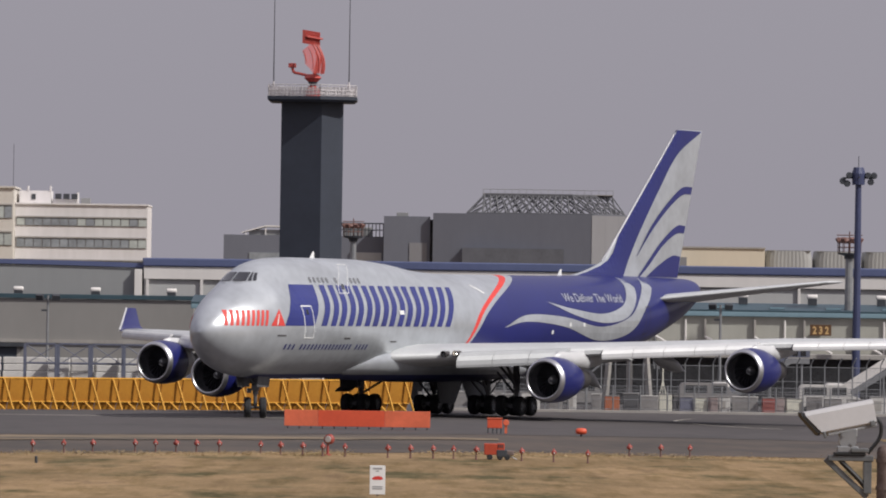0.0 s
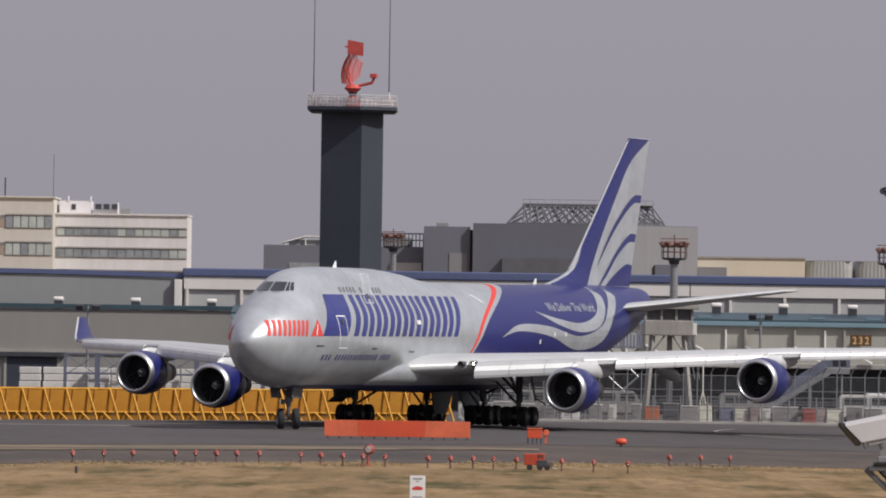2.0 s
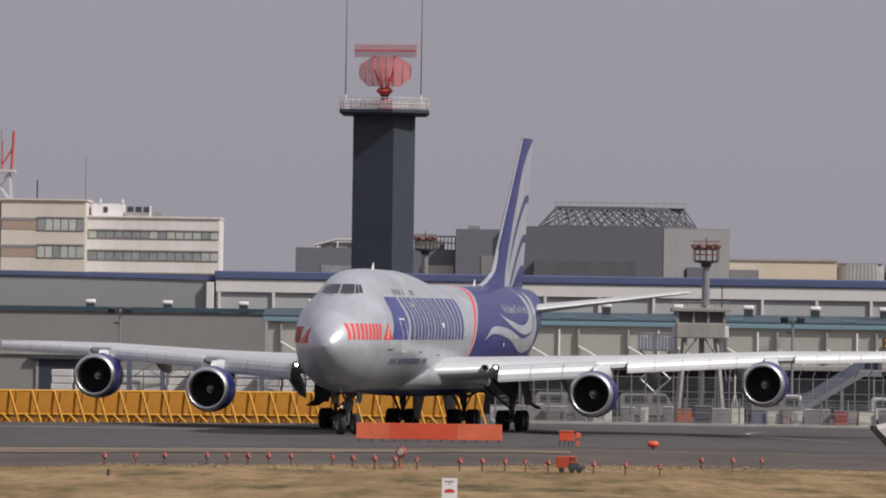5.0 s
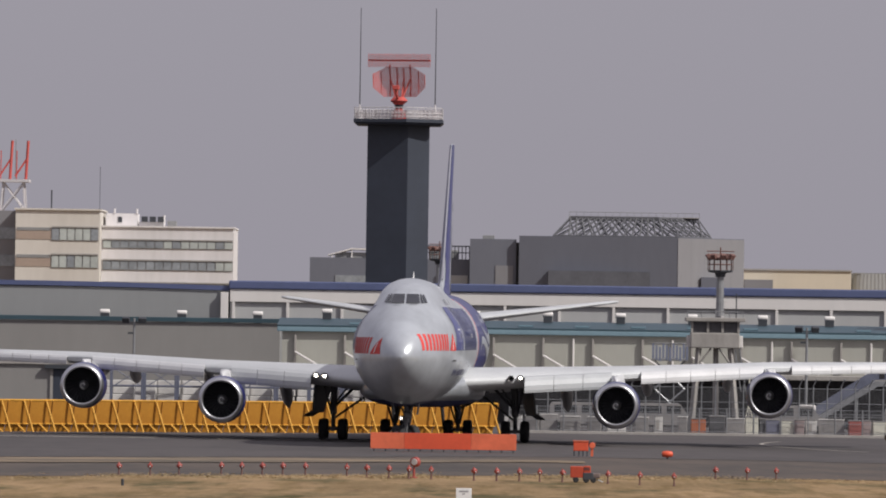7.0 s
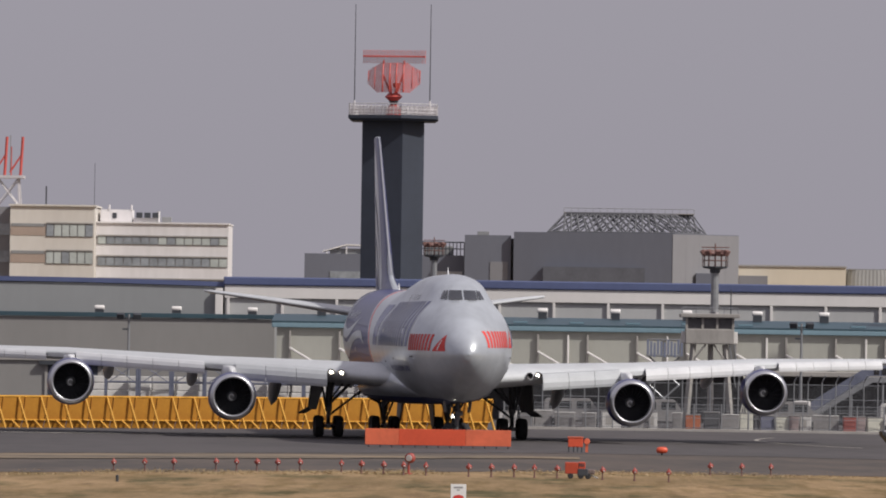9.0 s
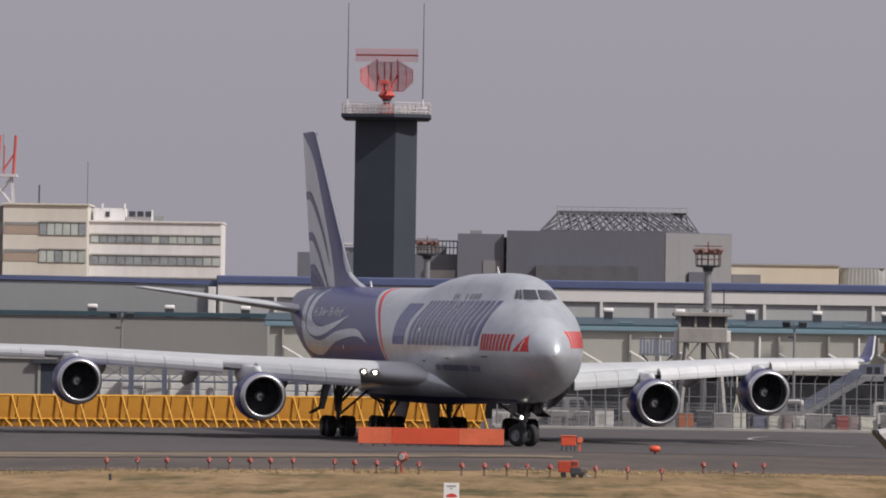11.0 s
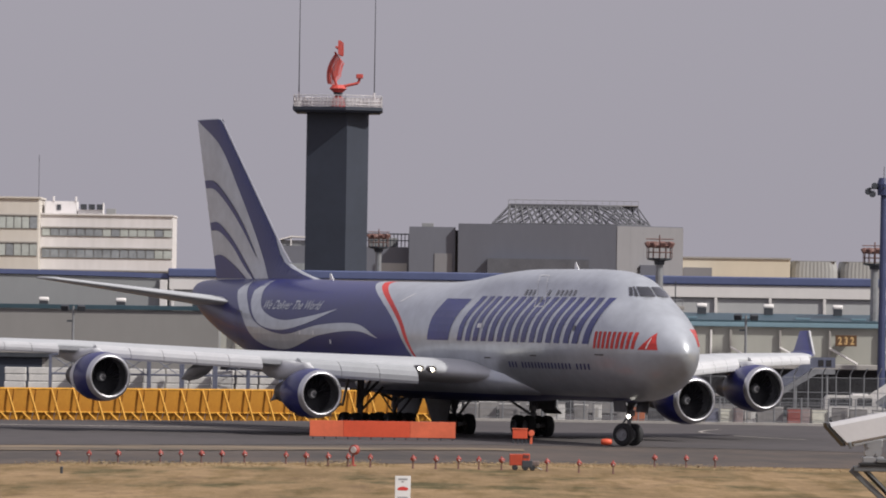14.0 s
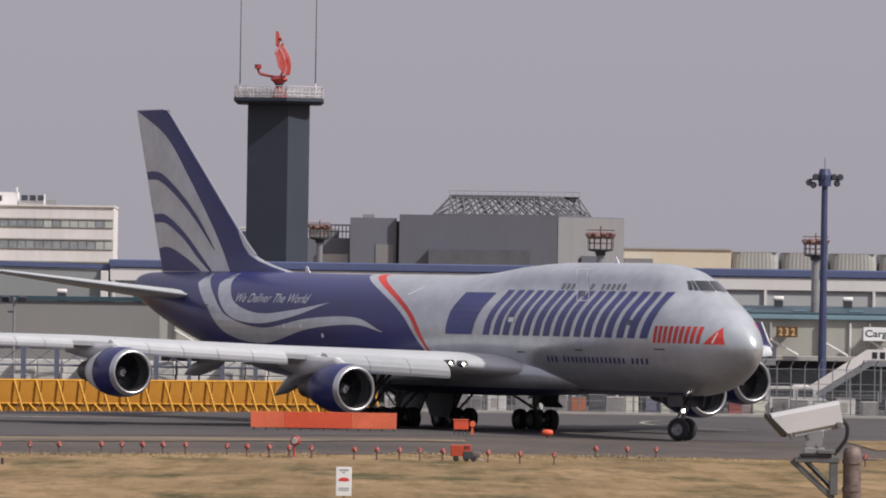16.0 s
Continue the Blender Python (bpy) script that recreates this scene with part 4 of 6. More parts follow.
def on_hull(name, bm, side, material, label="", lift=0.02, step=0.4, aft=0.55):
    cut_up(bm, step)
    for v in bm.verts:
        x, z = v.co.x + aft, v.co.z
        v.co = (GEAR_X - x, side * (hull_half(x, z) + lift), z)
    bmesh.ops.recalc_face_normals(bm, faces=bm.faces)
    for f in bm.faces:
        if f.normal.y * side < 0:
            f.normal_flip()
    return part(name, bm, material, plane, label)


def hull_text(name, words, side, x0, x1, z0, z1, material, bold=0.0, slant=0.0, cap=0.7, gap=1.0, label=""):
    """Words between two stations (x0 the start of reading) and heights of the capitals."""
    bm, a, b = text_mesh(words, bold, 0, gap)
    for v in bm.verts:
        u, h = (v.co.x - a) / (b - a), v.co.y / cap
        v.co = (x0 + (x1 - x0) * u + slant * (h - 0.5) * (1 if x1 > x0 else -1), 0, z0 + (z1 - z0) * h)
    bmesh.ops.remove_doubles(bm, verts=bm.verts, dist=1e-4)
    on_hull(name, bm, side, material, label, 0.022, 0.3 if min(x0, x1) < 4 else 0.5)


def hull_bars(name, cells, side, x0, x1, z0, z1, material, slant, label):
    """A company mark as plain upright bars: cells are their starts and ends, as shares of the length."""
    lean_way = 1 if x1 > x0 else -1
    for a, b in cells:
        bm = bmesh.new()
        v = [bm.verts.new((x0 + (x1 - x0) * u + slant * (h - 0.5) * lean_way, 0, z0 + (z1 - z0) * h)) for u, h in ((a, 0), (b, 0), (b, 1), (a, 1))]
        bm.faces.new(v)
        on_hull(name, bm, side, material, label, 0.022, 0.3)


def twin_bars(n):
    """Two bars for each of n equal cells."""
    return [((i + p) / n, (i + q) / n) for i in range(n) for p, q in ((0.06, 0.36), (0.58, 0.88))]


def single_bars(n):
    return [((i + 0.2) / n, (i + 0.8) / n) for i in range(n)]


def thin_bars(n):
    return [((i + 0.28) / n, (i + 0.72) / n) for i in range(n) if i not in (3, 19)]


for side in (1, -1):
    if side == 1:
        hull_bars("company_mark", twin_bars(8), 1, 10.15, 27.25, 5.52, 7.98, "letter_blue", 1.6, "large blue slanted bar")
        on_hull("emblem_block", outline_mesh([(5.65, 5.52), (8.7, 5.52), (10.4, 7.98), (7.65, 7.98), (6.45, 6.7)]), 1, "letter_blue", "blue slanted emblem block")
        hull_bars("partner_mark", single_bars(9), 1, 1.4, 4.35, 5.5, 6.42, "red", 0.3, "slanted red bar")
        on_hull("red_triangle", outline_mesh([(4.42, 5.5), (5.25, 6.5), (5.65, 5.5)]), 1, "red", "red triangle emblem")
        on_hull("emblem_slash", outline_mesh([(4.9, 5.55), (5.0, 5.55), (5.2, 6.2), (5.14, 6.2)]), 1, "white", "thin pale slash", 0.034)
        hull_bars("thin_mark", thin_bars(24), 1, 5.75, 15.9, 4.1, 4.42, "text_blue", 0.1, "thin dark blue bar")
        hull_text("slogan_lettering", "We Deliver The World", 1, 43.1, 51.8, 7.2, 7.75, "silver", 0.008, 0.1, 0.72, 1.0, "pale slogan lettering")
    else:
        hull_bars("company_mark", twin_bars(8), -1, 22.55, 5.75, 5.5, 8.04, "letter_blue", 0.78, "large blue slanted bar")
        on_hull("emblem_block", outline_mesh([(26.85, 5.5), (24.0, 5.5), (23.1, 7.88), (26.0, 7.88), (26.6, 6.8)]), -1, "letter_blue", "blue slanted emblem block")
        hull_bars("partner_mark", single_bars(9), -1, 5.95, 2.65, 5.28, 6.2, "red", 0.1, "slanted red bar")
        on_hull("red_triangle", outline_mesh([(2.55, 5.26), (1.4, 5.26), (1.75, 6.2)]), -1, "red", "red triangle emblem")
        on_hull("emblem_slash", outline_mesh([(2.1, 5.32), (2.0, 5.32), (1.85, 5.9), (1.9, 5.9)]), -1, "white", "thin pale slash", 0.034)
        hull_bars("thin_mark", thin_bars(24), -1, 16.55, 6.45, 4.1, 4.42, "text_blue", 0.1, "thin dark blue bar")
        hull_text("slogan_lettering", "We Deliver The World", -1, 51.8, 43.1, 7.1, 7.65, "silver", 0.008, 0.1, 0.72, 1.0, "pale slogan lettering")

    def ribbon(points, widths, n=8):
        line = mixed([(x, 0, z) for x, z in points], n)
        ws = mixed([(w, 0, 0) for w in widths], n)
        up, down = [], []
        for i, p in enumerate(line):
            d = (line[min(i + 1, len(line) - 1)] - line[max(i - 1, 0)]).normalized()
            nrm = Vector((-d.z, 0, d.x))
            up.append(p + nrm * max(ws[i].x, 0.01) / 2)
            down.append(p - nrm * max(ws[i].x, 0.01) / 2)
        return [(p.x, p.z) for p in up] + [(p.x, p.z) for p in reversed(down)]

    on_hull("swoosh", outline_mesh(ribbon([(33.8, 5.5), (37.0, 6.1), (42.3, 5.9), (47.6, 5.15), (52.2, 5.7), (55.0, 7.1), (58.0, 8.55)],
                                          [0.02, 0.42, 0.62, 0.9, 1.05, 0.8, 0.7])), side, "silver", "pale curved swoosh", 0.022, 0.4)
    on_hull("swoosh", outline_mesh(ribbon([(40.5, 7.15), (44.2, 6.5), (48.2, 6.15), (51.6, 6.6), (53.75, 7.7), (54.9, 8.6)],
                                          [0.02, 0.4, 0.6, 0.85, 0.95, 1.0])), side, "silver", "pale curved swoosh", 0.022, 0.4)
    # windows of the upper deck
    for x in (10.25, 10.78, 11.3, 11.83, 12.35, 13.45, 15.4, 15.9, 16.4):
        on_hull("cabin_window", outline_mesh([(x, 8.12), (x + 0.22, 8.12), (x + 0.22, 8.44), (x, 8.44)]), side, "porthole", "", 0.036)

    def frame_line(name, pts, w, material, label=""):
        for i in range(len(pts)):
            a, b = Vector(pts[i]), Vector(pts[(i + 1) % len(pts)])
            d = (b - a).normalized()
            nrm = Vector((-d.y, d.x)) * w / 2
            e = d * w / 2
            on_hull(name, outline_mesh([tuple(a + nrm - e), tuple(b + nrm + e), tuple(b - nrm + e), tuple(a - nrm - e)]), side, material, label, 0.03)

    if side == 1:
        frame_line("door_outline", [(7.55, 6.7), (8.6, 6.7), (8.7, 4.8), (7.7, 4.8)], 0.065, "white", "white door outline")
    frame_line("door_outline", [(15.0, 9.25), (16.1, 9.25), (14.2, 7.5), (13.0, 7.5)], 0.035, "white", "white door outline")
    frame_line("door_outline", [(55.2, 6.9), (56.0, 6.95), (56.0, 5.2), (55.2, 5.1)], 0.05, "dark_metal")
    on_hull("door_window", outline_mesh([(7.9, 6.2), (8.15, 6.2), (8.15, 6.5), (7.9, 6.5)]), side, "glass", "", 0.034)
    on_hull("door_window", outline_mesh([(13.75, 7.75), (14.05, 7.75), (14.3, 8.05), (14.0, 8.05)]), side, "glass", "", 0.034)
    on_hull("door_handle_plate", outline_mesh([(19.6, 6.25), (20.2, 6.25), (20.2, 6.5), (19.6, 6.5)]), side, "white", "", 0.036)
    for x in (40.5, 43.0, 45.0):
        on_hull("service_mark", outline_mesh([(x, 5.1 + 0.5 * (x > 42)), (x + 0.25, 5.1 + 0.5 * (x > 42)), (x + 0.25, 5.35 + 0.5 * (x > 42)), (x, 5.35 + 0.5 * (x > 42))]), side, "white", "", 0.034)
    on_hull("crown_mark", outline_mesh([(31.0, 8.15), (31.3, 8.15), (32.3, 7.65), (32.0, 7.65)]), side, "white", "short white mark", 0.02)
    for x, z in ((18.6, 4.55), (12.5, 4.75), (5.0, 4.9)):
        on_hull("panel_slot", outline_mesh([(x, z), (x + 0.8, z), (x + 0.8, z + 0.07), (x, z + 0.07)]), side, "dark_metal", "", 0.036)


# cockpit panes, placed by their distance from the centre line
for side in (1, -1):
    # lateral distance of each pane's edges at its foot, then at its head
    for name, y0, y1, q0, q1, zl, zh in (("windscreen", 0.04, 0.82, 0.04, 0.71, 8.14, 8.66), ("cockpit_window", 0.88, 1.04, 0.77, 0.84, 8.15, 8.66),
                                         ("cockpit_window", 1.08, 1.22, 0.89, 1.00, 8.17, 8.63)):
        bm = bmesh.new()
        rows = []
        for j in range(6):
            row = []
            for i in range(7):
                lo_t, hi_t = y0 + (q0 - y0) * j / 5, y1 + (q1 - y1) * j / 5
                t = lo_t + (hi_t - lo_t) * i / 6
                z = zl + (zh - zl) * j / 5
                lo, hi = 0.5, 9.0
                for _ in range(40):
                    mid_x = (lo + hi) / 2
                    if z > hermite(mid_x, 3) - 0.002 or hull_half(mid_x, z) < t:
                        lo = mid_x
                    else:
                        hi = mid_x
                row.append(bm.verts.new((GEAR_X - hi + 0.035, side * (t + 0.01), z + 0.02)))
            rows.append(row)
        for a, b in zip(rows, rows[1:]):
            for i in range(6):
                bm.faces.new((a[i], a[i + 1], b[i + 1], b[i]) if side > 0 else (a[i + 1], a[i], b[i], b[i + 1]))
        part(name, bm, "glass", plane, "dark cockpit pane")
    part("wiper", tube((GEAR_X - 4.55, side * 0.25, 8.13), (GEAR_X - 4.75, side * 0.72, 8.13), 0.025, sides=5), "gear_metal", plane)

part("blade_aerial", add_rings(bmesh.new(), [[(0.2, 0.03, 0), (0.2, -0.03, 0), (-0.35, -0.03, 0), (-0.35, 0.03, 0)], [(-0.2, 0.012, 0.42), (-0.2, -0.012, 0.42), (-0.33, -0.012, 0.42), (-0.33, 0.012, 0.42)]], caps=(False, True)), "white", plane).location = (GEAR_X - 14.6, 0, 9.59)
part("blade_aerial", add_rings(bmesh.new(), [[(0.2, 0.03, 0), (0.2, -0.03, 0), (-0.35, -0.03, 0), (-0.35, 0.03, 0)], [(-0.2, 0.015, 0.4), (-0.2, -0.015, 0.4), (-0.4, -0.015, 0.4), (-0.4, 0.015, 0.4)]], caps=(False, True)), "white", plane).location = (GEAR_X - 48.5, 0, 8.9)


# ---- lifting surfaces ----
def foil(x, y, z, chord, thick, twist=0.0, n=13):
    """A closed aerofoil ring: leading edge at x behind the nose."""
    pts = []
    for k in range(2 * n):
        a = math.pi * k / n
        u = 0.5 * (1 - math.cos(a)) if k <= n else 0.5 * (1 - math.cos(math.tau - a))
        t = thick * chord * 5 * (0.2969 * math.sqrt(u) - 0.126 * u - 0.3516 * u * u + 0.2843 * u ** 3 - 0.1026 * u ** 4)
        zz = (t if k <= n else -t * 0.9) + 0.02 * chord * math.sin(math.pi * u)
        pts.append((GEAR_X - (x + chord * u), y, z + zz - twist * chord * u))
    return pts


def wing_at(y):
    """Leading edge station, height and chord of the wing at a lateral distance."""
    le = 19.6 + (y - 3.0) * 0.897
    te = 34.6 + (y - 3.0) * 0.30 if y < 12.5 else 37.45 + (y - 12.5) * 0.60
    return le, 3.6 + (min(y, 21.0) - 3.0) * 0.058 + max(0.0, y - 21.0) * 0.028, te - le


for s in (1, -1):
    rings = []
    for y in (2.2, 3.0, 4.5, 8.0, 12.5, 17, 21, 26, 30.3):
        le, z, c = wing_at(y)
        rings.append([(px, s * py, pz) for px, py, pz in foil(le, y, z, c, 0.104 - 0.0008 * y, 0.030 - 0.0009 * y)])
    bm = add_rings(bmesh.new(), rings, caps=(True, True))
    bmesh.ops.recalc_face_normals(bm, faces=bm.faces)
    part("wing", bm, "wing_grey", plane, "light grey swept wing", True)
    # winglet
    le, z, c = wing_at(30.3)
    rings = []
    for y, x, zz, cc in ((30.3, le, z, c), (30.9, le + 0.9, z + 0.08, c * 0.85), (31.4, le + 2.0, z + 0.4, c * 0.62), (32.05, le + 3.8, z + 1.58, c * 0.30)):
        ring = []
        for px, py, pz in foil(x, 0, 0, cc, 0.07):
            lift = 1.0 if y < 31 else 0.25
            ring.append((px, s * (y - (0 if y < 31 else pz * 0.9)), zz + pz * lift))
        rings.append(ring)
    bm = add_rings(bmesh.new(), rings, caps=(False, True))
    bmesh.ops.recalc_face_normals(bm, faces=bm.faces)
    part("winglet", bm, "blue", plane, "blue upturned winglet", True)
    bm = bmesh.new()
    rim = [(GEAR_X - le - 0.85, s * 30.9, z + 0.10), (GEAR_X - le - 1.95, s * 31.4, z + 0.42), (GEAR_X - le - 3.75, s * 32.05, z + 1.58)]
    for p, q in zip(rim, rim[1:]):
        add_tube(bm, p, q, 0.07, 0.06, sides=8)
    part("winglet_edge", bm, "flap_white", plane, "pale metal winglet edge")

    # leading-edge flaps: curved plates hung forward and down
    def krueger(y0, y1, n, size):
        for i in range(n):
            a, b = y0 + (y1 - y0) * i / n + 0.012, y0 + (y1 - y0) * (i + 1) / n - 0.012
            bm = bmesh.new()
            rings = []
            for y in (a, b):
                le, z, c = wing_at(y)
                ring = []
                for u, w in ((0.10, 0.16), (-0.25, 0.10), (-0.52, -0.08), (-0.68, -0.30), (-0.70, -0.52), (-0.66, -0.64), (-0.56, -0.60), (-0.55, -0.34), (-0.36, -0.13), (0.10, -0.02)):
                    ring.append((GEAR_X - (le + u * size), s * y, z + w * size + 0.04))
                rings.append(ring)
            add_rings(bm, rings, caps=(True, True))
            bmesh.ops.recalc_face_normals(bm, faces=bm.faces)
            # inboard panels carry their shade as a darker grey
            part("leading_edge_flap", bm, "flap_white" if y0 > 12 else "flap_grey", plane, "drooped leading edge flap panel")

    for y0, y1 in ((11.4, 13.08), (20.5, 22.18)):
        rings = []
        for y in (y0, y1):
            le, z, c = wing_at(y)
            rings.append([(GEAR_X - le + 0.05, s * y, z - 0.02), (GEAR_X - le + 0.06, s * y, z - 0.2), (GEAR_X - le - 0.5, s * y, z - 0.35), (GEAR_X - le - 0.5, s * y, z - 0.1)])
        part("flap_recess", add_rings(bmesh.new(), rings, caps=(True, True)), "wing_grey", plane, "grey recess beside the pylon")
    krueger(6.3, 11.38, 3, 1.25)
    krueger(13.1, 20.48, 5, 0.95)
    krueger(22.2, 29.6, 6, 0.72)

    # trailing-edge flaps, lowered
    def flap(y0, y1, drop, label="slightly lowered trailing edge flap"):
        rings = []
        for y in (y0, y1):
            le, z, c = wing_at(y)
            te_z = z - (0.035 - 0.001 * y) * c
            cf = 0.24 * c
            ring = []
            for u, w in ((-0.1, 0.02), (0.15, 0.10), (0.5, 0.02), (1.0, -0.32), (0.98, -0.36), (0.5, -0.16), (0.1, -0.10)):
                ring.append((GEAR_X - (le + c * 0.93 + cf * u), s * y, te_z + 0.05 + w * cf * drop))
            rings.append(ring)
        bm = add_rings(bmesh.new(), rings, caps=(True, True))
        bmesh.ops.recalc_face_normals(bm, faces=bm.faces)
        part("trailing_flap", bm, "wing_grey", plane, label)

    flap(3.7, 10.2, 0.30)
    flap(13.2, 21.0, 0.34)

    # flap track fairings
    for y, ln, rr in ((8.55, 5.6, 0.42), (13.4, 4.8, 0.38), (18.3, 4.6, 0.38)):
        le, z, c = wing_at(y)
        bm = lathe([(0, 0.0), (0.4, rr * 0.4), (1.2, rr * 0.85), (2.4, rr), (ln * 0.75, rr * 0.8), (ln, 0.02)], "x", 12)
        for v in bm.verts:
            v.co = (-v.co.x, v.co.y * 0.9, v.co.z * 1.25 - (0.15 if y < 10 else 0.09) * v.co.x ** 1.4)
        bmesh.ops.recalc_face_normals(bm, faces=bm.faces)
        part("flap_fairing", bm, "wing_grey", plane, "grey canoe-shaped flap fairing", True).location = (GEAR_X - (le + c * 0.62), s * y, z - 0.5)

    # tailplane
    rings = []
    for y in (0.8, 2.0, 6, 10.6, 11.1):
        t = y / 11.1
        rings.append([(px, s * py, pz) for px, py, pz in foil(57.6 + 9.3 * t + (0.5 if y > 11 else 0), y, 7.12 + 1.60 * t, 9.1 - 6.6 * t - (0.6 if y > 11 else 0), 0.08)])
    bm = add_rings(bmesh.new(), rings, caps=(True, True))
    bmesh.ops.recalc_face_normals(bm, faces=bm.faces)
    part("tailplane", bm, "wing_grey", plane, "light grey swept tailplane", True)
    part("tailplane_edge", add_tube(bmesh.new(), (GEAR_X - 58.2, s * 1.0, 7.31), (GEAR_X - 66.9, s * 11.0, 8.72), 0.09, 0.04, 8), "flap_grey", plane, "grey leading edge")

# wing body fairing
rings = []
for x, w, zt, zb in ((15.6, 1.6, 3.4, 2.6), (16.8, 2.15, 3.9, 2.48), (18.4, 2.72, 4.3, 2.35), (20.5, 3.2, 4.5, 2.2), (23.0, 3.52, 4.5, 2.12), (27.0, 3.72, 4.4, 2.05), (34.0, 3.6, 4.0, 2.08), (38.0, 3.0, 3.5, 2.3), (41.5, 1.2, 3.0, 2.7)):
    ring = []
    for k in range(24):
        a = k * math.tau / 24
        c, d = math.cos(a), math.sin(a)
        ring.append((GEAR_X - x, w * math.copysign(abs(c) ** 0.7, c), (zt + zb) / 2 + (zt - zb) / 2 * math.copysign(abs(d) ** 0.8, d)))
    rings.append(ring)
bm = add_rings(bmesh.new(), rings, caps=(True, True))
bmesh.ops.recalc_face_normals(bm, faces=bm.faces)
low = bm.copy()
bmesh.ops.bisect_plane(low, geom=low.verts[:] + low.edges[:] + low.faces[:], plane_co=(0, 0, 2.56), plane_no=(0, 0, 1), clear_outer=True)
bmesh.ops.bisect_plane(bm, geom=bm.verts[:] + bm.edges[:] + bm.faces[:], plane_co=(0, 0, 2.56), plane_no=(0, 0, 1), clear_inner=True)
part("lower_fairing", low, "text_blue", plane, "dark navy underside of the fairing", True)
part("body_fairing", bm, "silver", plane, "silver wing-to-body fairing", True)


# fin with livery
def fin_edges(z):
    t = (z - 9.0) / 9.95
    le = 53.9 + 12.4 * t
    if t < 0.12:
        le -= 3.2 * (1 - t / 0.12) ** 2
    return le, 66.6 + 3.7 * t


def fin_half(x, z):
    le, te = fin_edges(z)
    u = min(max((x - le) / (te - le), 0.0), 1.0)
    return 0.105 * (te - le) * 5 * 0.5 * 2 * (0.2969 * math.sqrt(u) - 0.126 * u - 0.3516 * u * u + 0.2843 * u ** 3 - 0.1026 * u ** 4) * 0.5


rings = []
for z in (8.5, 8.75, 9.0, 9.1, 9.2, 9.3, 9.45, 9.6, 9.8, 10.0, 10.2, 10.4, 10.7, 11, 12, 13, 14, 15, 16, 17, 18, 18.7, 18.95):
    le, te = fin_edges(z)
    le, te = (le, te) if z < 18.8 else (le + 0.35, te - 0.05)
    ring = []
    for k in range(56):
        u = 0.5 * (1 - math.cos(math.pi * k / 28)) if k <= 28 else 0.5 * (1 - math.cos(math.tau - math.pi * k / 28))
        x = le + (te - le) * u
        ring.append((GEAR_X - x, fin_half(x, min(z, 18.8)) * (1 if k <= 28 else -1), z))
    rings.append(ring)
bm = add_rings(bmesh.new(), rings, caps=(True, True))
bmesh.ops.remove_doubles(bm, verts=bm.verts, dist=1e-4)
bmesh.ops.recalc_face_normals(bm, faces=bm.faces)
part("fin", bm, "silver", plane, "tall silver tail fin with blue curves", True)


def on_fin(name, points, side, material, label="", lift=0.03):
    bm = outline_mesh(points)
    cut_up(bm, 0.4)
    for v in bm.verts:
        x, z = v.co.x + 0.3, v.co.z
        v.co = (GEAR_X - x, side * (fin_half(x, z) + lift), z)
    for f in bm.faces:
        f.normal_update()
        if f.normal.y * side < 0:
            f.normal_flip()
    part(name, bm, material, plane, label)


for side in (1, -1):
    inner = mixed([(57.0, 0, 8.95), (59.3, 0, 11.5), (62.6, 0, 14.6), (65.8, 0, 17.25), (69.85, 0, 18.9)], 8)
    edge = [(fin_edges(z)[0] + (-0.24 if z > 10.6 else 0.12), z) for z in (18.9, 17, 15, 13, 11.5, 10.5, 10.0, 9.6, 9.2, 8.95)]
    on_fin("fin_band", [(p.x, p.z) for p in inner] + edge, side, "blue", "blue band along the fin's leading edge")
    up = mixed([(68.45, 0, 15.1), (66.6, 0, 15.0), (64.2, 0, 13.95), (61.6, 0, 12.35), (59.2, 0, 10.3)], 6)
    low = mixed([(59.2, 0, 10.25), (61.7, 0, 12.05), (64.2, 0, 13.5), (66.6, 0, 14.5), (68.25, 0, 14.6)], 6)
    on_fin("fin_curve", [(p.x, p.z) for p in up + low], side, "blue", "blue curved stripe")
    up = mixed([(67.4, 0, 12.45), (65.8, 0, 12.4), (63.3, 0, 11.35), (61.0, 0, 9.95), (59.4, 0, 8.95)], 6)
    low = mixed([(59.7, 0, 8.95), (61.3, 0, 9.75), (63.3, 0, 10.95), (65.6, 0, 11.85), (67.2, 0, 11.95)], 6)
    on_fin("fin_curve", [(p.x, p.z) for p in up + low], side, "blue", "blue curved stripe")
    up = mixed([(66.65, 0, 10.35), (65.2, 0, 10.4), (62.9, 0, 9.75), (60.8, 0, 8.95)], 6)
    on_fin("fin_curve", [(p.x, p.z) for p in up] + [(66.2, 8.95)], side, "blue", "blue wedge at the fin's foot")
bm = bmesh.new()
last = None
for k in range(12):
    z = 9.9 + 8.7 * k / 11
    p = (GEAR_X - fin_edges(z)[0] - 0.03, 0, z)
    if last:
        add_tube(bm, last, p, 0.078 - 0.002 * k, sides=8, caps=False)
    last = p
part("fin_leading_edge", bm, "bare", plane, "bright metal fin edge", True)


# ---- engines ----
FAN_BLADES = 24


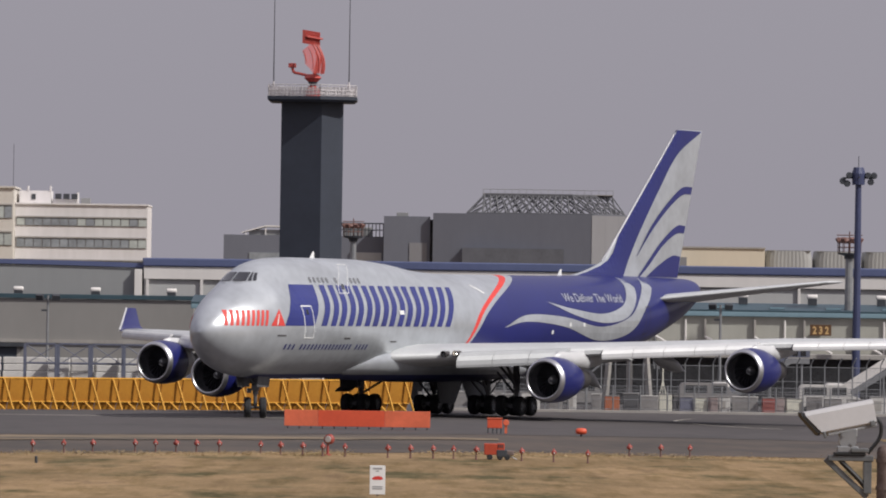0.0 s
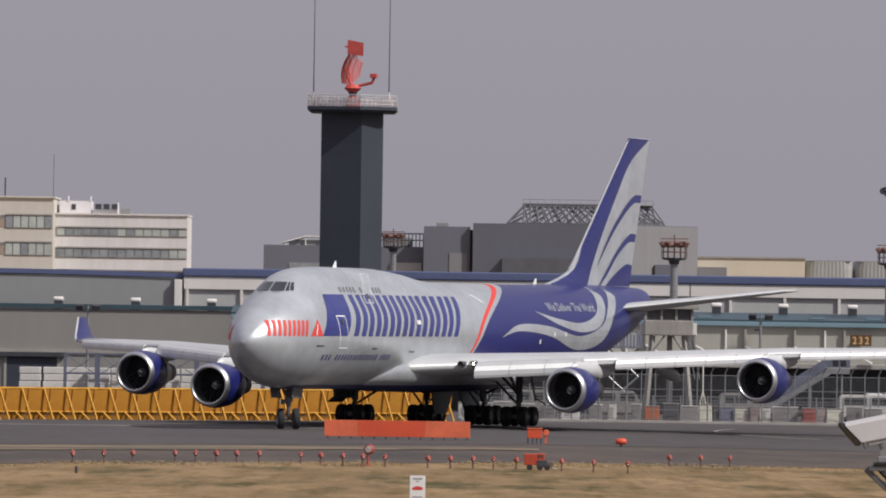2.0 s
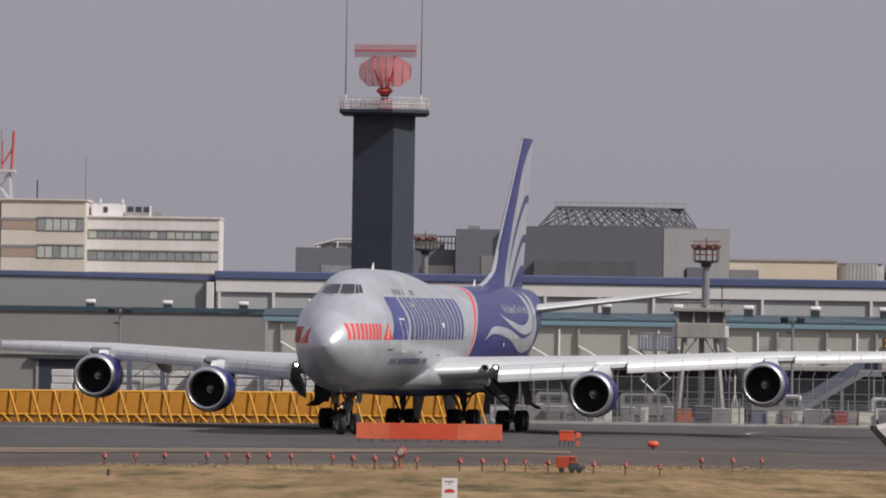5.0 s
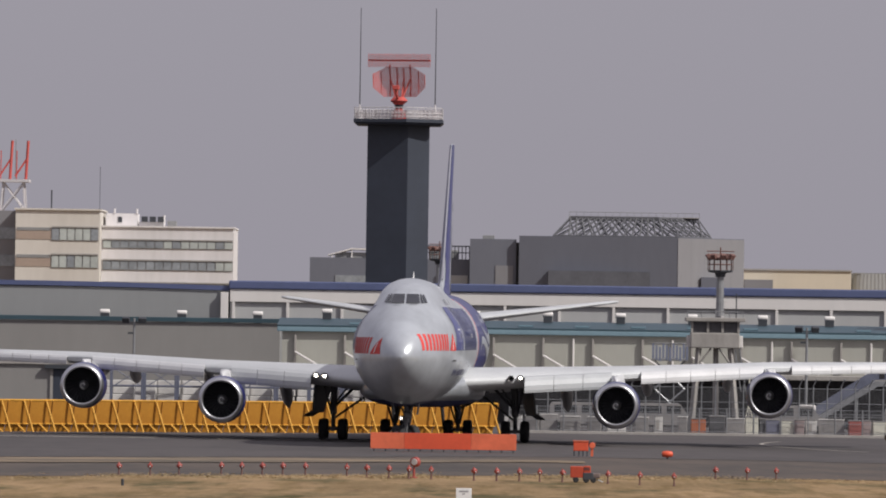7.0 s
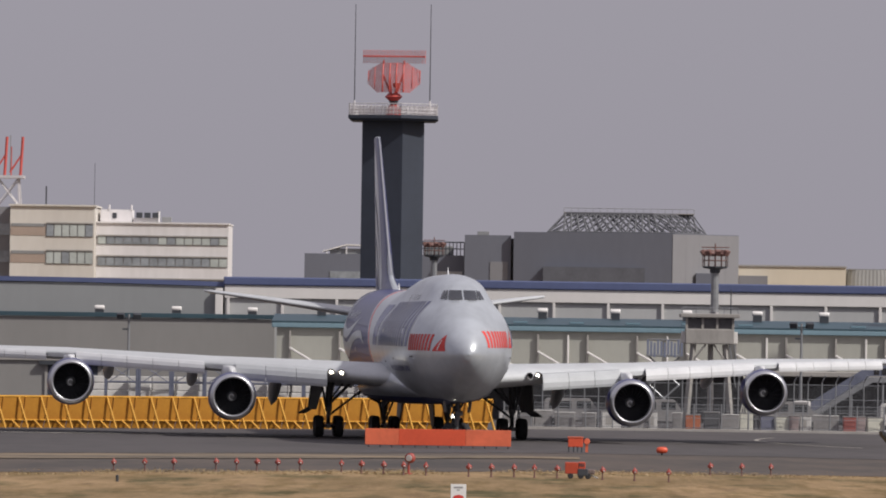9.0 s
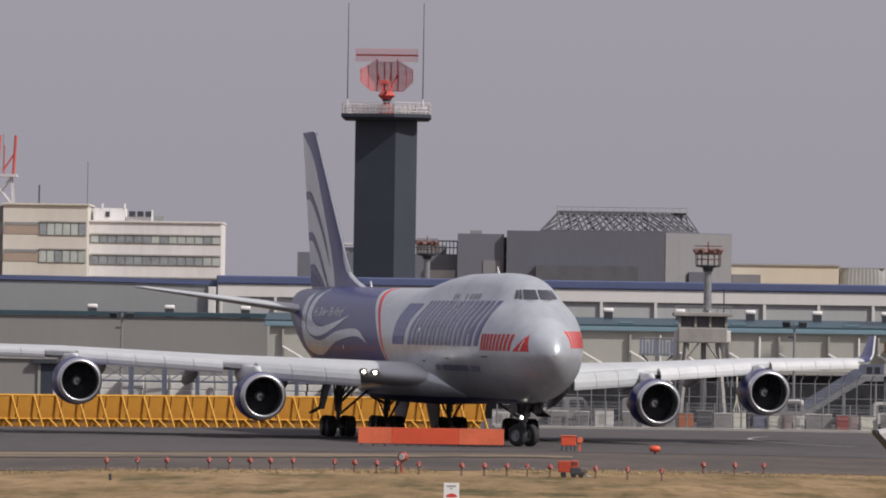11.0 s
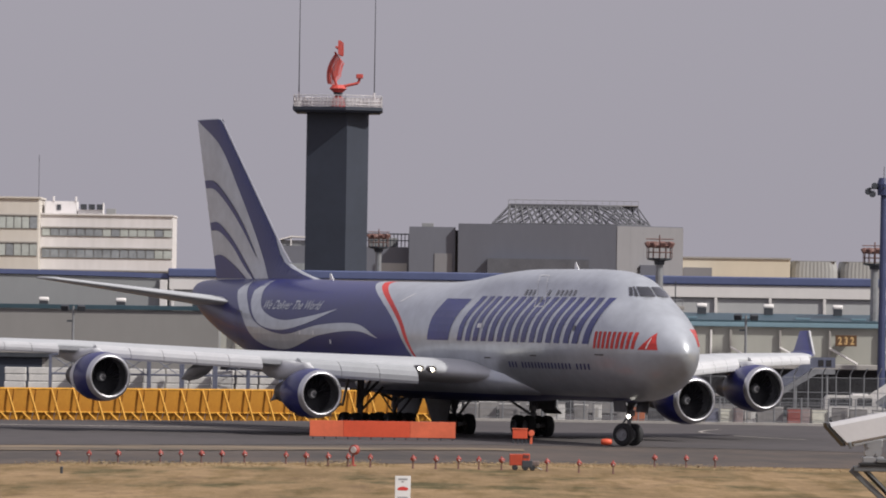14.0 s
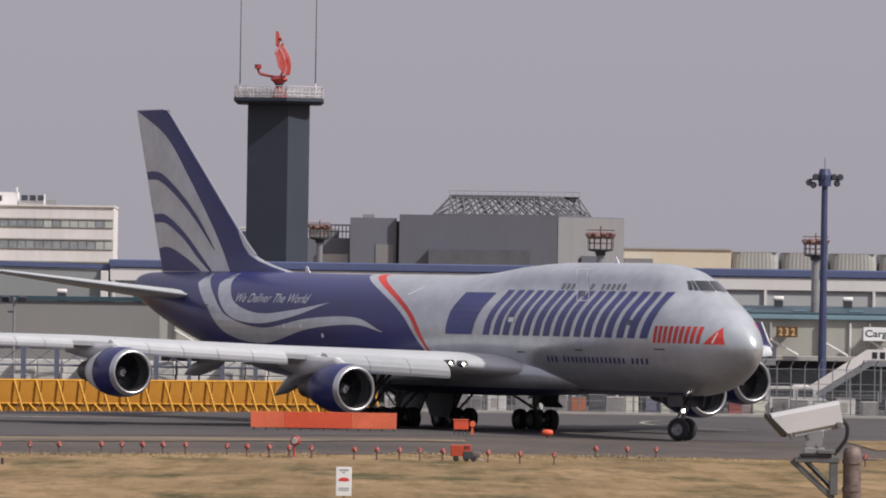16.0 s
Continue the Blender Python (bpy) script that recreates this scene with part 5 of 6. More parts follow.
def engine(y, x, z, aft):
    s = 1 if y > 0 else -1
    nac = part("engine", lathe([(-0.30, 1.335), (-0.7, 1.39), (-1.4, 1.41), (-2.3, 1.33), (-3.1, 1.15), (-3.85, 0.92), (-3.86, 0.86), (-3.0, 1.06), (-0.9, 1.19), (-0.36, 1.13)], "x", 40),
               "blue", plane, "blue engine cowl", True)
    nac.location = (GEAR_X - x, y, z)
    part("intake_lip", lathe([(-0.30, 1.337), (-0.12, 1.27), (-0.03, 1.2), (0.0, 1.14), (-0.04, 1.09), (-0.16, 1.06), (-0.4, 1.07), (-0.4, 1.12)], "x", 40), "bare", nac, "polished intake lip", True)
    part("intake_lining", lathe([(-0.40, 1.068), (-0.8, 1.13), (-1.5, 1.14), (-1.5, 0.0)], "x", 32), "black", nac, "dark intake lining", True)
    rings = []
    for r, lag, deep in ((0.26, 0.0, 0.05), (0.6, 0.06, 0.09), (0.9, 0.14, 0.12), (1.12, 0.20, 0.13)):
        ring = []
        for k in range(2 * FAN_BLADES):
            a = (k + (0.85 if k % 2 else 0.0)) * math.tau / (2 * FAN_BLADES) + lag
            ring.append((-1.36 + (deep if k % 2 else -deep), math.cos(a) * r, math.sin(a) * r))
        rings.append(ring)
    bm = add_rings(bmesh.new(), rings)
    part("fan", bm, "fan", nac, "dark fan blades")
    part("spinner", lathe([(-0.95, 0.0), (-0.98, 0.07), (-1.1, 0.18), (-1.35, 0.3), (-1.4, 0.3)], "x", 20), "steel", nac, "grey spinner", True)
    bm = bmesh.new()
    for k in range(9):
        a = k * 0.55
        r0, r1 = 0.07 + 0.016 * k, 0.07 + 0.016 * (k + 1)
        vs = [bm.verts.new((-0.955 - 0.9 * max(r - 0.06, 0), math.cos(t) * r, math.sin(t) * r)) for r, t in ((r0 - 0.03, a), (r0 + 0.04, a), (r1 + 0.04, a + 0.55), (r1 - 0.03, a + 0.55))]
        bm.faces.new(vs)
    part("spiral_mark", bm, "white", nac, "white spiral on the spinner")
    if aft:
        part("rear_cowl", lathe([(-2.3, 1.345), (-3.1, 1.165), (-3.9, 0.93), (-3.9, 0.84)], "x", 40), "white", nac, "white rear cowl ring", True)
    part("core_cowl", lathe([(-3.2, 0.86), (-3.9, 0.76), (-5.5, 0.56), (-5.52, 0.48), (-4.6, 0.44)], "x", 32), "dark_metal", nac, "dark core cowl", True)
    part("exhaust_plug", lathe([(-4.8, 0.40), (-5.6, 0.32), (-6.3, 0.06), (-6.3, 0)], "x", 24), "dark_metal", nac, "", True)
    # pylon up to the wing
    le, wz, c = wing_at(abs(y))
    bm = bmesh.new()
    rings = []
    top = wz + 0.02 * c
    for px, w, z0, z1 in ((x + 1.3, 0.03, z + 1.3, z + 1.44), (x + 2.2, 0.28, z + 1.05, min(z + 1.85, wz - 0.02)), (x + 3.6, 0.44, z + 0.85, top - 0.24), (le + 0.6, 0.52, z + 0.7, top - 0.12),
                          (le + 2.6, 0.26, z + 0.85, top - 0.1), (le + 4.3, 0.04, top - 0.7, top - 0.4)):
        rings.append([(GEAR_X - px, y - w, z0), (GEAR_X - px, y + w, z0), (GEAR_X - px, y + w * 0.9, (z0 + z1) / 2), (GEAR_X - px, y + w * 0.7, z1), (GEAR_X - px, y - w * 0.7, z1), (GEAR_X - px, y - w * 0.9, (z0 + z1) / 2)])
    add_rings(bm, rings, caps=(True, True))
    bmesh.ops.recalc_face_normals(bm, faces=bm.faces)
    part("pylon", bm, "flap_white", plane, "pale silver engine pylon", True)


engine(11.7, 22.84, 2.37, False)
engine(-11.7, 22.84, 2.37, False)
engine(20.82, 31.88, 3.02, False)
engine(-20.82, 31.88, 3.02, True)

# ---- landing gear ----
WHEELS = []


def wheel_meshes(r, w):
    tyre = lathe([(-w / 2, r * 0.56), (-w / 2, r * 0.80), (-w * 0.42, r * 0.94), (-w * 0.22, r), (w * 0.22, r), (w * 0.42, r * 0.94), (w / 2, r * 0.80), (w / 2, r * 0.56)], "y", 28)
    rim = lathe([(-w * 0.44, 0.0), (-w * 0.44, r * 0.16), (-w * 0.30, r * 0.2), (-w * 0.30, r * 0.44), (-w * 0.47, r * 0.55), (-w * 0.30, r * 0.58), (w * 0.30, r * 0.58), (w * 0.47, r * 0.55),
                 (w * 0.30, r * 0.44), (w * 0.30, r * 0.2), (w * 0.44, r * 0.16), (w * 0.44, 0)], "y", 18)
    for k in range(6):
        a = k * math.tau / 6
        for e in (-1, 1):
            add_tube(rim, (math.cos(a) * r * 0.34, e * w * 0.28, math.sin(a) * r * 0.34), (math.cos(a) * r * 0.34, e * w * 0.36, math.sin(a) * r * 0.34), r * 0.05, sides=6)
    return tyre, rim


def wheel(parent, x, y, r, w):
    tyre, rim = wheel_meshes(r, w)
    # tyre and hub are one wheel: two materials on one mesh
    me = bpy.data.meshes.new("wheel")
    n = len(tyre.faces)
    tmp = bpy.data.meshes.new("rim")
    rim.to_mesh(tmp)
    tyre.from_mesh(tmp)
    tyre.faces.ensure_lookup_table()
    for i, f in enumerate(tyre.faces):
        f.material_index = 0 if i < n else 1
    tyre.to_mesh(me)
    tyre.free()
    rim.free()
    bpy.data.meshes.remove(tmp)
    me.materials.append(M["rubber"])
    me.materials.append(M["steel"])
    ob = new("wheel", me)
    ob.parent = parent
    ob["label"] = "black tyre on a grey rim"
    WHEELS.append((ob, Vector((x, y, r)), r))


STEER = 30.0
bm = bmesh.new()
add_tube(bm, (0, 0, 0.62), (0.05, 0, 1.5), 0.11, sides=12)
add_tube(bm, (0.05, 0, 1.4), (0.15, 0, 3.0), 0.17, sides=12)
add_tube(bm, (0, -0.62, 0.62), (0, 0.62, 0.62), 0.09, sides=10)
add_tube(bm, (-0.2, 0, 0.75), (-0.42, 0, 1.15), 0.05, sides=6)
add_tube(bm, (-0.42, 0, 1.15), (-0.1, 0, 1.55), 0.05, sides=6)
add_box(bm, 0.10, 0.28, -0.24, 0.24, 1.62, 1.95, 0.04)
nose_gear = part("nose_gear", bm, "gear_metal", plane, "grey nose gear leg with two wheels")
nose_gear.matrix_basis = pose(0, 0, 0, 0, 0, STEER)
wheel(nose_gear, 0, 0.46, 0.62, 0.42)
wheel(nose_gear, 0, -0.46, 0.62, 0.42)
part("taxi_lamp_shade", lathe([(0.16, 0.13), (0.16, 0.15), (-0.1, 0.14), (-0.1, 0.0)], "x", 12), "gear_metal", plane).matrix_basis = pose(0.42, -0.16, 1.62, 0, 0, -55)
lampo = part("taxi_lamp", lathe([(0.05, 0.0), (0.06, 0.075), (-0.08, 0.09)], "x", 12), "lamp", plane, "lit taxi lamp")
lampo.matrix_basis = pose(0.42, -0.16, 1.62, 0, 0, -55)
bm = bmesh.new()
add_tube(bm, (0.15, 0, 2.0), (1.4, 0, 2.75), 0.08, sides=8)
add_tube(bm, (0.1, 0.1, 1.9), (0.1, 0.5, 2.7), 0.06, sides=8)
add_tube(bm, (0.1, -0.1, 1.9), (0.1, -0.5, 2.7), 0.06, sides=8)
part("gear_brace", bm, "gear_metal", plane)
for s in (1, -1):
    door = part("nose_gear_door", box(-0.75, 0.75, -0.025, 0.025, -0.72, 0.0, 0.02), "gear_metal", plane, "grey nose gear door")
    door.matrix_basis = pose(0.3, s * 0.75, 2.55, s * -8, 0, 0)


def plate(points, half):
    """An upright plate of an outline in x and z."""
    bm = add_rings(bmesh.new(), [[(px, e * half, pz) for px, pz in points] for e in (-1, 1)], caps=(True, True))
    bmesh.ops.recalc_face_normals(bm, faces=bm.faces)
    return bm


def main_gear(x, y, tall, wing):
    s = 1 if y > 0 else -1
    bm = bmesh.new()
    add_tube(bm, (0, 0, 0.62), (0, 0, 1.6), 0.13, sides=12)
    add_tube(bm, (0, 0, 1.5), (0.05, -0.05 * s, tall), 0.21, sides=12)
    add_tube(bm, (-0.85, 0, 0.62), (0.85, 0, 0.62), 0.14, sides=10)
    for e in (-0.735, 0.735):
        add_tube(bm, (e, -0.72, 0.62), (e, 0.72, 0.62), 0.09, sides=8)
    add_tube(bm, (0.1, 0, 1.7), (1.6, -0.3 * s, tall), 0.08, sides=8)
    add_tube(bm, (0, 0, 1.9), (0, -2.1 * s if wing else 1.0 * s, tall), 0.09, sides=8)
    add_tube(bm, (0, -0.1 * s, 2.2), (-0.5, -1.5 * s if wing else 0.7 * s, tall), 0.06, sides=8)
    g = part("main_gear", bm, "gear_metal", plane, "grey four-wheel main gear leg")
    g.location = (GEAR_X - x, y, 0)
    for ex in (-0.735, 0.735):
        for ey in (-0.58, 0.58):
            wheel(g, ex, ey, 0.62, 0.52)
    if wing:
        link = bmesh.new()
        add_tube(link, (0, 0.1 * s, 1.5), (0.9, 0.5 * s, 3.2), 0.07, sides=8)
        add_tube(link, (0.2, 0, 0.75), (0.45, 0, 1.25), 0.05, sides=6)
        add_tube(link, (0.45, 0, 1.25), (0.1, 0, 1.7), 0.05, sides=6)
        add_tube(link, (-0.1, -0.1 * s, 1.3), (-1.5, -2.4 * s, 3.0), 0.075, sides=8)
        part("torque_link", link, "gear_metal", g)
        door = part("gear_door", plate([(-1.5, 0.0), (1.3, 0.0), (0.75, -2.35), (-0.75, -2.35)], 0.05), "gear_metal", plane, "tilted grey gear door")
        door.matrix_basis = pose(GEAR_X - x - 0.1, y + 0.55 * s, 3.9, s * 11, 0, s * 22)
        part("door_flare", box(-0.6, 0.7, -0.045, 0.045, -0.75, 0.0, 0.03), "gear_metal", door).matrix_basis = pose(0, 0.02 * s, -2.2, s * 48, 0, 0)
    else:
        for e in (-1, 1):
            link = bmesh.new()
            add_tube(link, (0.15, 0.12 * e, 1.05), (1.7, 0.45 * e, 2.3), 0.07, sides=8)
            add_tube(link, (-0.1, 0.1 * e, 1.3), (-1.2, 0.35 * e, 2.3), 0.05, sides=8)
            part("drag_brace", link, "gear_metal", g)
        # shade under the belly is put into the door's dark colour
        door = part("gear_door", plate([(-2.0, 0.0), (1.7, 0.0), (0.9, -1.45), (-1.2, -1.45)], 0.04), "dark_steel", plane, "hanging gear door, coloured dark for the belly's shade")
        door.matrix_basis = pose(GEAR_X - x, y - 1.0 * s, 2.1, s * 6, 0, 0)


for s in (1, -1):
    main_gear(31.6, 5.5 * s, 4.0, True)
    main_gear(34.7, 1.92 * s, 2.4, False)
    # landing lamps in the wing root
    for y in (5.5, 6.05):
        le, z, c = wing_at(y)
        deep = 0.0 if s < 0 else 0.2
        cup = part("landing_light", lathe([(0.12, 0.16), (0.14, 0.19), (-0.7, 0.18), (-0.7, 0.0)], "x", 14), "dark_metal", plane, "wing root landing light")
        cup.location = (GEAR_X - le + 0.22, y * s, z + 0.12)
        lit = s < 0 or y > 5.8
        part("lens", lathe([(-0.02 - deep, 0.0), (-0.04 - deep, 0.07), (-0.1 - deep, 0.08)], "x", 14), "lamp" if lit else "glass", cup, "lit lens" if lit else "unlit lens")


# ---- marker boards and lights beside the taxiway ----
def marker_board():
    root = thing("marker_board", pose(-4.54, 361, side_fall(-4.6)), "long low orange barrier board on short legs", "barrier board")
    for x0, x1, m in ((-3.98, -2.15, "orange_pale"), (-2.14, 1.5, "orange"), (1.51, 3.98, "orange_pale")):
        part("panel", box(x0, x1, -0.05, 0.05, 0.16, 1.04, 0.015), m, root, "faded orange panel" if m == "orange_pale" else "vivid orange panel")
    leg = part("leg", box(-0.035, 0.035, -0.04, 0.3, 0.0, 0.2), "dark_steel", root)
    leg.location = (-3.8, 0, 0)
    brace = part("brace", tube((0, 0.06, 0.85), (0, 0.75, 0.02), 0.03, sides=6), "dark_steel", root)
    brace.location = (-3.8, 0, 0)
    for k in range(1, 13):
        share("leg", leg, root, Matrix.Translation((-3.8 + 0.635 * k, 0, 0)))
        share("brace", brace, root, Matrix.Translation((-3.8 + 0.635 * k, 0, 0)))


def light_cabinet():
    root = thing("light_cabinet", pose(3.05, 357, side_fall(3) + 0.03), "orange equipment cabinet on legs with a side lamp", "cabinet")
    part("body", box(-0.52, 0.28, -0.3, 0.3, 0.28, 0.78, 0.03), "orange", root)
    part("lid", box(-0.55, 0.31, -0.33, 0.33, 0.78, 0.83, 0.015), "orange_pale", root)
    part("side_lamp", lathe([(-0.1, 0), (-0.1, 0.15), (0.12, 0.17), (0.16, 0.12), (0.16, 0)], "y", 14), "orange_pale", root, "round orange lamp").location = (0.5, -0.05, 0.58)
    part("lamp_post", box(0.42, 0.56, -0.05, 0.05, 0, 0.45), "orange_pale", root)
    for x in (-0.48, -0.22, 0.0, 0.22):
        part("leg", box(x - 0.03, x + 0.03, -0.25, -0.19, 0, 0.3), "dark_steel", root)
        part("leg", box(x - 0.03, x + 0.03, 0.19, 0.25, 0, 0.3), "dark_steel", root)


def taxi_marker():
    root = thing("taxiway_marker", pose(7.55, 354.5, side_fall(7.5) + 0.03), "small rounded orange taxiway marker on a stub", "marker")
    part("shell", lathe([(-0.30, 0), (-0.29, 0.09), (-0.24, 0.15), (0.0, 0.18), (0.24, 0.15), (0.29, 0.09), (0.30, 0)], "x", 20), "orange", root, "", True).location = (0, 0, 0.28)
    part("stub", tube((0, 0, 0), (0, 0, 0.2), 0.05), "dark_steel", root)


def power_cart():
    root = thing("generator_cart", pose(2.55, 292.3, side_fall(2.5)), "orange towed generator cart with small wheels", "cart")
    part("hood", box(-0.6, -0.02, -0.4, 0.4, 0.22, 0.72, 0.03), "cart_red", root)
    part("cabinet", box(-0.02, 0.3, -0.4, 0.4, 0.24, 0.74, 0.03), "cart_red", root)
    for k in range(3):
        part("vent_slot", box(0.02 + 0.085 * k, 0.07 + 0.085 * k, -0.41, -0.402, 0.55, 0.68), "dark_steel", root)
    part("engine", box(-0.05, 0.42, -0.42, 0.3, 0.14, 0.45, 0.03), "dark_steel", root, "dark engine block")
    part("tank", box(0.3, 0.72, -0.3, 0.3, 0.2, 0.42, 0.05), "rust", root)
    for x in (-0.35, 0.1, 0.42):
        part("tyre", lathe([(-0.05, 0), (-0.05, 0.1), (-0.03, 0.13), (0.03, 0.13), (0.05, 0.1), (0.05, 0)], "y", 16), "rubber", root).location = (x, -0.36, 0.13)
        part("tyre", lathe([(-0.05, 0), (-0.05, 0.1), (-0.03, 0.13), (0.03, 0.13), (0.05, 0.1), (0.05, 0)], "y", 16), "rubber", root).location = (x, 0.36, 0.13)
    part("tow_bar", tube((0.5, -0.1, 0.18), (0.85, -0.1, 0.04), 0.025, sides=6), "steel", root)


def edge_light():
    """A low obstruction light: stem, collar, round red head with a clear lens."""
    root = thing("approach_light", pose(-17.9, 290.5, 0), "small red airfield light on a thin stem", "airfield light", "row of airfield lights")
    part("stem", lathe([(0, 0), (0, 0.07), (0.03, 0.07), (0.04, 0.04), (0.32, 0.034), (0.32, 0)], "z", 8), "mast_red", root)
    part("head", lathe([(-0.1, 0.0), (-0.09, 0.09), (0.0, 0.112), (0.10, 0.112), (0.12, 0.10), (0.12, 0.0)], "y", 14), "lamp_red", root, "", True).matrix_basis = pose(0, 0, 0.43, 0, 0, 200)
    part("lens", lathe([(0.0, 0.0), (0.03, 0.02), (0.012, 0.034), (0, 0.036)], "y", 12), "box_white", root, "pale lens").matrix_basis = pose(0.05, -0.125, 0.39, 0, 0, 200)
    part("cap", lathe([(0.54, 0.05), (0.60, 0.03), (0.60, 0)], "z", 8), "lamp_red", root)
    spots = ((-16.6, 291.9), (-15.4, 293.2), (-13.6, 294.9), (-12.7, 295.3), (-11.8, 295.6), (-10.9, 296.0), (-9.9, 296.4), (-8.0, 295.1), (-7.1, 294.5), (-6.1, 293.8),
             (-5.2, 293.2), (-4.2, 292.6), (-2.3, 291.3), (-1.3, 291.4), (-0.3, 291.5), (0.6, 291.6), (1.6, 291.7), (3.6, 291.3), (5.0, 290.9), (6.5, 290.6),
             (8.8, 307.7), (10.3, 308.7), (11.7, 309.8), (21.2, 305.4))
    for i, (x, y) in enumerate(spots):
        copy_thing(root, pose(x, y, side_fall(x), 0, 0, (i * 37) % 50 - 25))
    root = thing("rotating_beacon", pose(-5.0, 294.6, 0), "round red beacon with a pale glass face", "beacon")
    part("stand", lathe([(0, 0), (0, 0.18), (0.05, 0.18), (0.06, 0.06), (0.5, 0.05), (0.5, 0)], "z", 10), "lamp_red", root)
    part("drum", lathe([(-0.1, 0), (-0.12, 0.21), (0.08, 0.23), (0.2, 0.17), (0.2, 0)], "y", 20), "lamp_red", root, "", True).matrix_basis = pose(0.06, 0, 0.72, 0, 0, -25)
    part("face", lathe([(-0.135, 0.0), (-0.135, 0.13), (-0.12, 0.15)], "y", 20), "box_white", root, "pale glass face").matrix_basis = pose(0.06, 0, 0.72, 0, 0, -25)
    root = thing("utility_stub", pose(-16.6, 272, 0), "short dark stub post in the grass", "post")
    part("post", lathe([(0, 0), (0, 0.06), (0.26, 0.06), (0.28, 0.03), (0.28, 0)], "z", 8), "dark_steel", root)


def warning_sign():
    root = thing("warning_sign", pose(-2.16, 230.2, 0), "white notice board with a red drawing in the grass", "sign")
    part("board", box(-0.27, 0.27, -0.02, 0.02, 0.05, 1.06, 0.01), "white", root)
    part("post", box(-0.04, 0.04, 0.022, 0.08, 0, 0.95), "steel", root)
    part("red_shape", outline_mesh([(-0.20, 0.60), (-0.12, 0.67), (0.02, 0.70), (0.16, 0.66), (0.20, 0.59), (0.12, 0.56), (-0.14, 0.56)]), "red", root, "red drawn shape").location = (0, -0.026, 0)
    part("text_bar", box(-0.16, 0.16, -0.026, -0.022, 0.92, 0.98), "bar_grey", root)
    part("text_bar", box(-0.05, 0.04, -0.026, -0.022, 0.84, 0.88), "bar_grey", root)
    part("text_bar", box(-0.18, 0.18, -0.026, -0.022, 0.30, 0.34), "bar_grey", root)
    part("text_bar", box(-0.18, 0.18, -0.026, -0.022, 0.23, 0.27), "bar_grey", root)


marker_board()
light_cabinet()
taxi_marker()
power_cart()
edge_light()
warning_sign()


# ---- surveillance camera on its pole, close to the viewer ----
def surveillance_camera():
    y = 41.0
    root = thing("surveillance_camera", pose(2.525, y, 5.515), "off-white surveillance camera housing on a steel bracket and pole", "camera")
    # housing: long hooded box that looks down towards the field, seen from its side
    m = pose(-0.05, 0, 0.215, 0, -11.5, 8)
    bm = bmesh.new()
    prof = [(-0.045, -0.075), (-0.062, -0.06), (-0.062, 0.055), (-0.045, 0.078), (0.045, 0.078), (0.062, 0.055), (0.062, -0.06), (0.045, -0.075)]
    add_rings(bm, [[(-0.20 + (0.06 if w < 0 else -0.02), v, w) for v, w in prof], [(0.215, v, w) for v, w in prof]], caps=(True, True))
    bmesh.ops.recalc_face_normals(bm, faces=bm.faces)
    hood = part("housing", bm, "housing", root)
    hood.matrix_basis = m
    part("front_rim", add_rings(bmesh.new(), [[(-0.232 + (0.08 if w < 0 else 0.0) - d, v * 1.04, w * 1.05) for v, w in prof] for d in (0.0, 0.012)], caps=(True, True)), "cable", hood, "dark rubber rim")
    part("base_rail", box(-0.10, 0.215, -0.05, 0.05, -0.092, -0.077, 0.003), "steel", hood, "grey underside rail")
    part("latch", box(0.17, 0.20, -0.075, -0.06, -0.085, -0.05, 0.004), "bracket", hood)
    part("latch", box(-0.135, -0.115, -0.075, -0.06, -0.10, -0.06, 0.004), "bracket", hood)
    bm = lathe([(-0.045, 0.0), (-0.045, 0.055), (0.045, 0.055), (0.045, 0.0)], "y", 18)
    add_box(bm, -0.065, 0.065, -0.05, 0.05, -0.075, -0.035, 0.006)
    add_box(bm, -0.055, 0.06, -0.04, 0.04, 0.02, 0.075, 0.008)
    add_tube(bm, (0.025, -0.055, -0.02), (0.025, -0.044, -0.02), 0.012, sides=8)
    add_tube(bm, (-0.03, -0.055, 0.03), (-0.03, -0.044, 0.03), 0.01, sides=8)
    mount = part("swivel_mount", bm, "steel", root, "grey swivel mount")
    mount.location = (0.0, 0, 0.078)
    part("mount_foot", box(-0.085, 0.11, -0.06, 0.06, -0.014, 0.004, 0.003), "cable", root)
    part("terminal_box", box(0.02, 0.13, -0.066, 0.05, 0.005, 0.03, 0.004), "bracket", root)
    # triangular bracket
    bm = bmesh.new()
    add_box(bm, -0.12, 0.16, -0.05, 0.05, -0.05, -0.015, 0.004)
    add_box(bm, 0.10, 0.15, -0.045, 0.045, -0.25, -0.05, 0.004)
    add_box(bm, -0.175, 0.175, -0.03, 0.03, -0.018, 0.018, 0.004, pose(-0.005, 0, -0.155, 0, 42, 0))
    part("bracket", bm, "bracket", root, "triangular grey steel bracket")
    line = mixed([(0.17, 0.0, 0.22), (0.205, -0.01, 0.18), (0.20, -0.01, 0.10), (0.15, -0.01, 0.03), (0.125, -0.01, 0.0)], 6)
    bm = bmesh.new()
    for a, b in zip(line, line[1:]):
        add_tube(bm, a, b, 0.012, sides=8)
    part("cable", bm, "cable", root, "black looping cable")
    bm = bmesh.new()
    line = mixed([(-0.07, -0.02, -0.02), (-0.01, -0.035, -0.08), (0.07, -0.03, -0.16), (0.12, -0.02, -0.22)], 6)
    for a, b in zip(line, line[1:]):
        add_tube(bm, a, b, 0.016, sides=8)
    part("cable", bm, "cable", root)
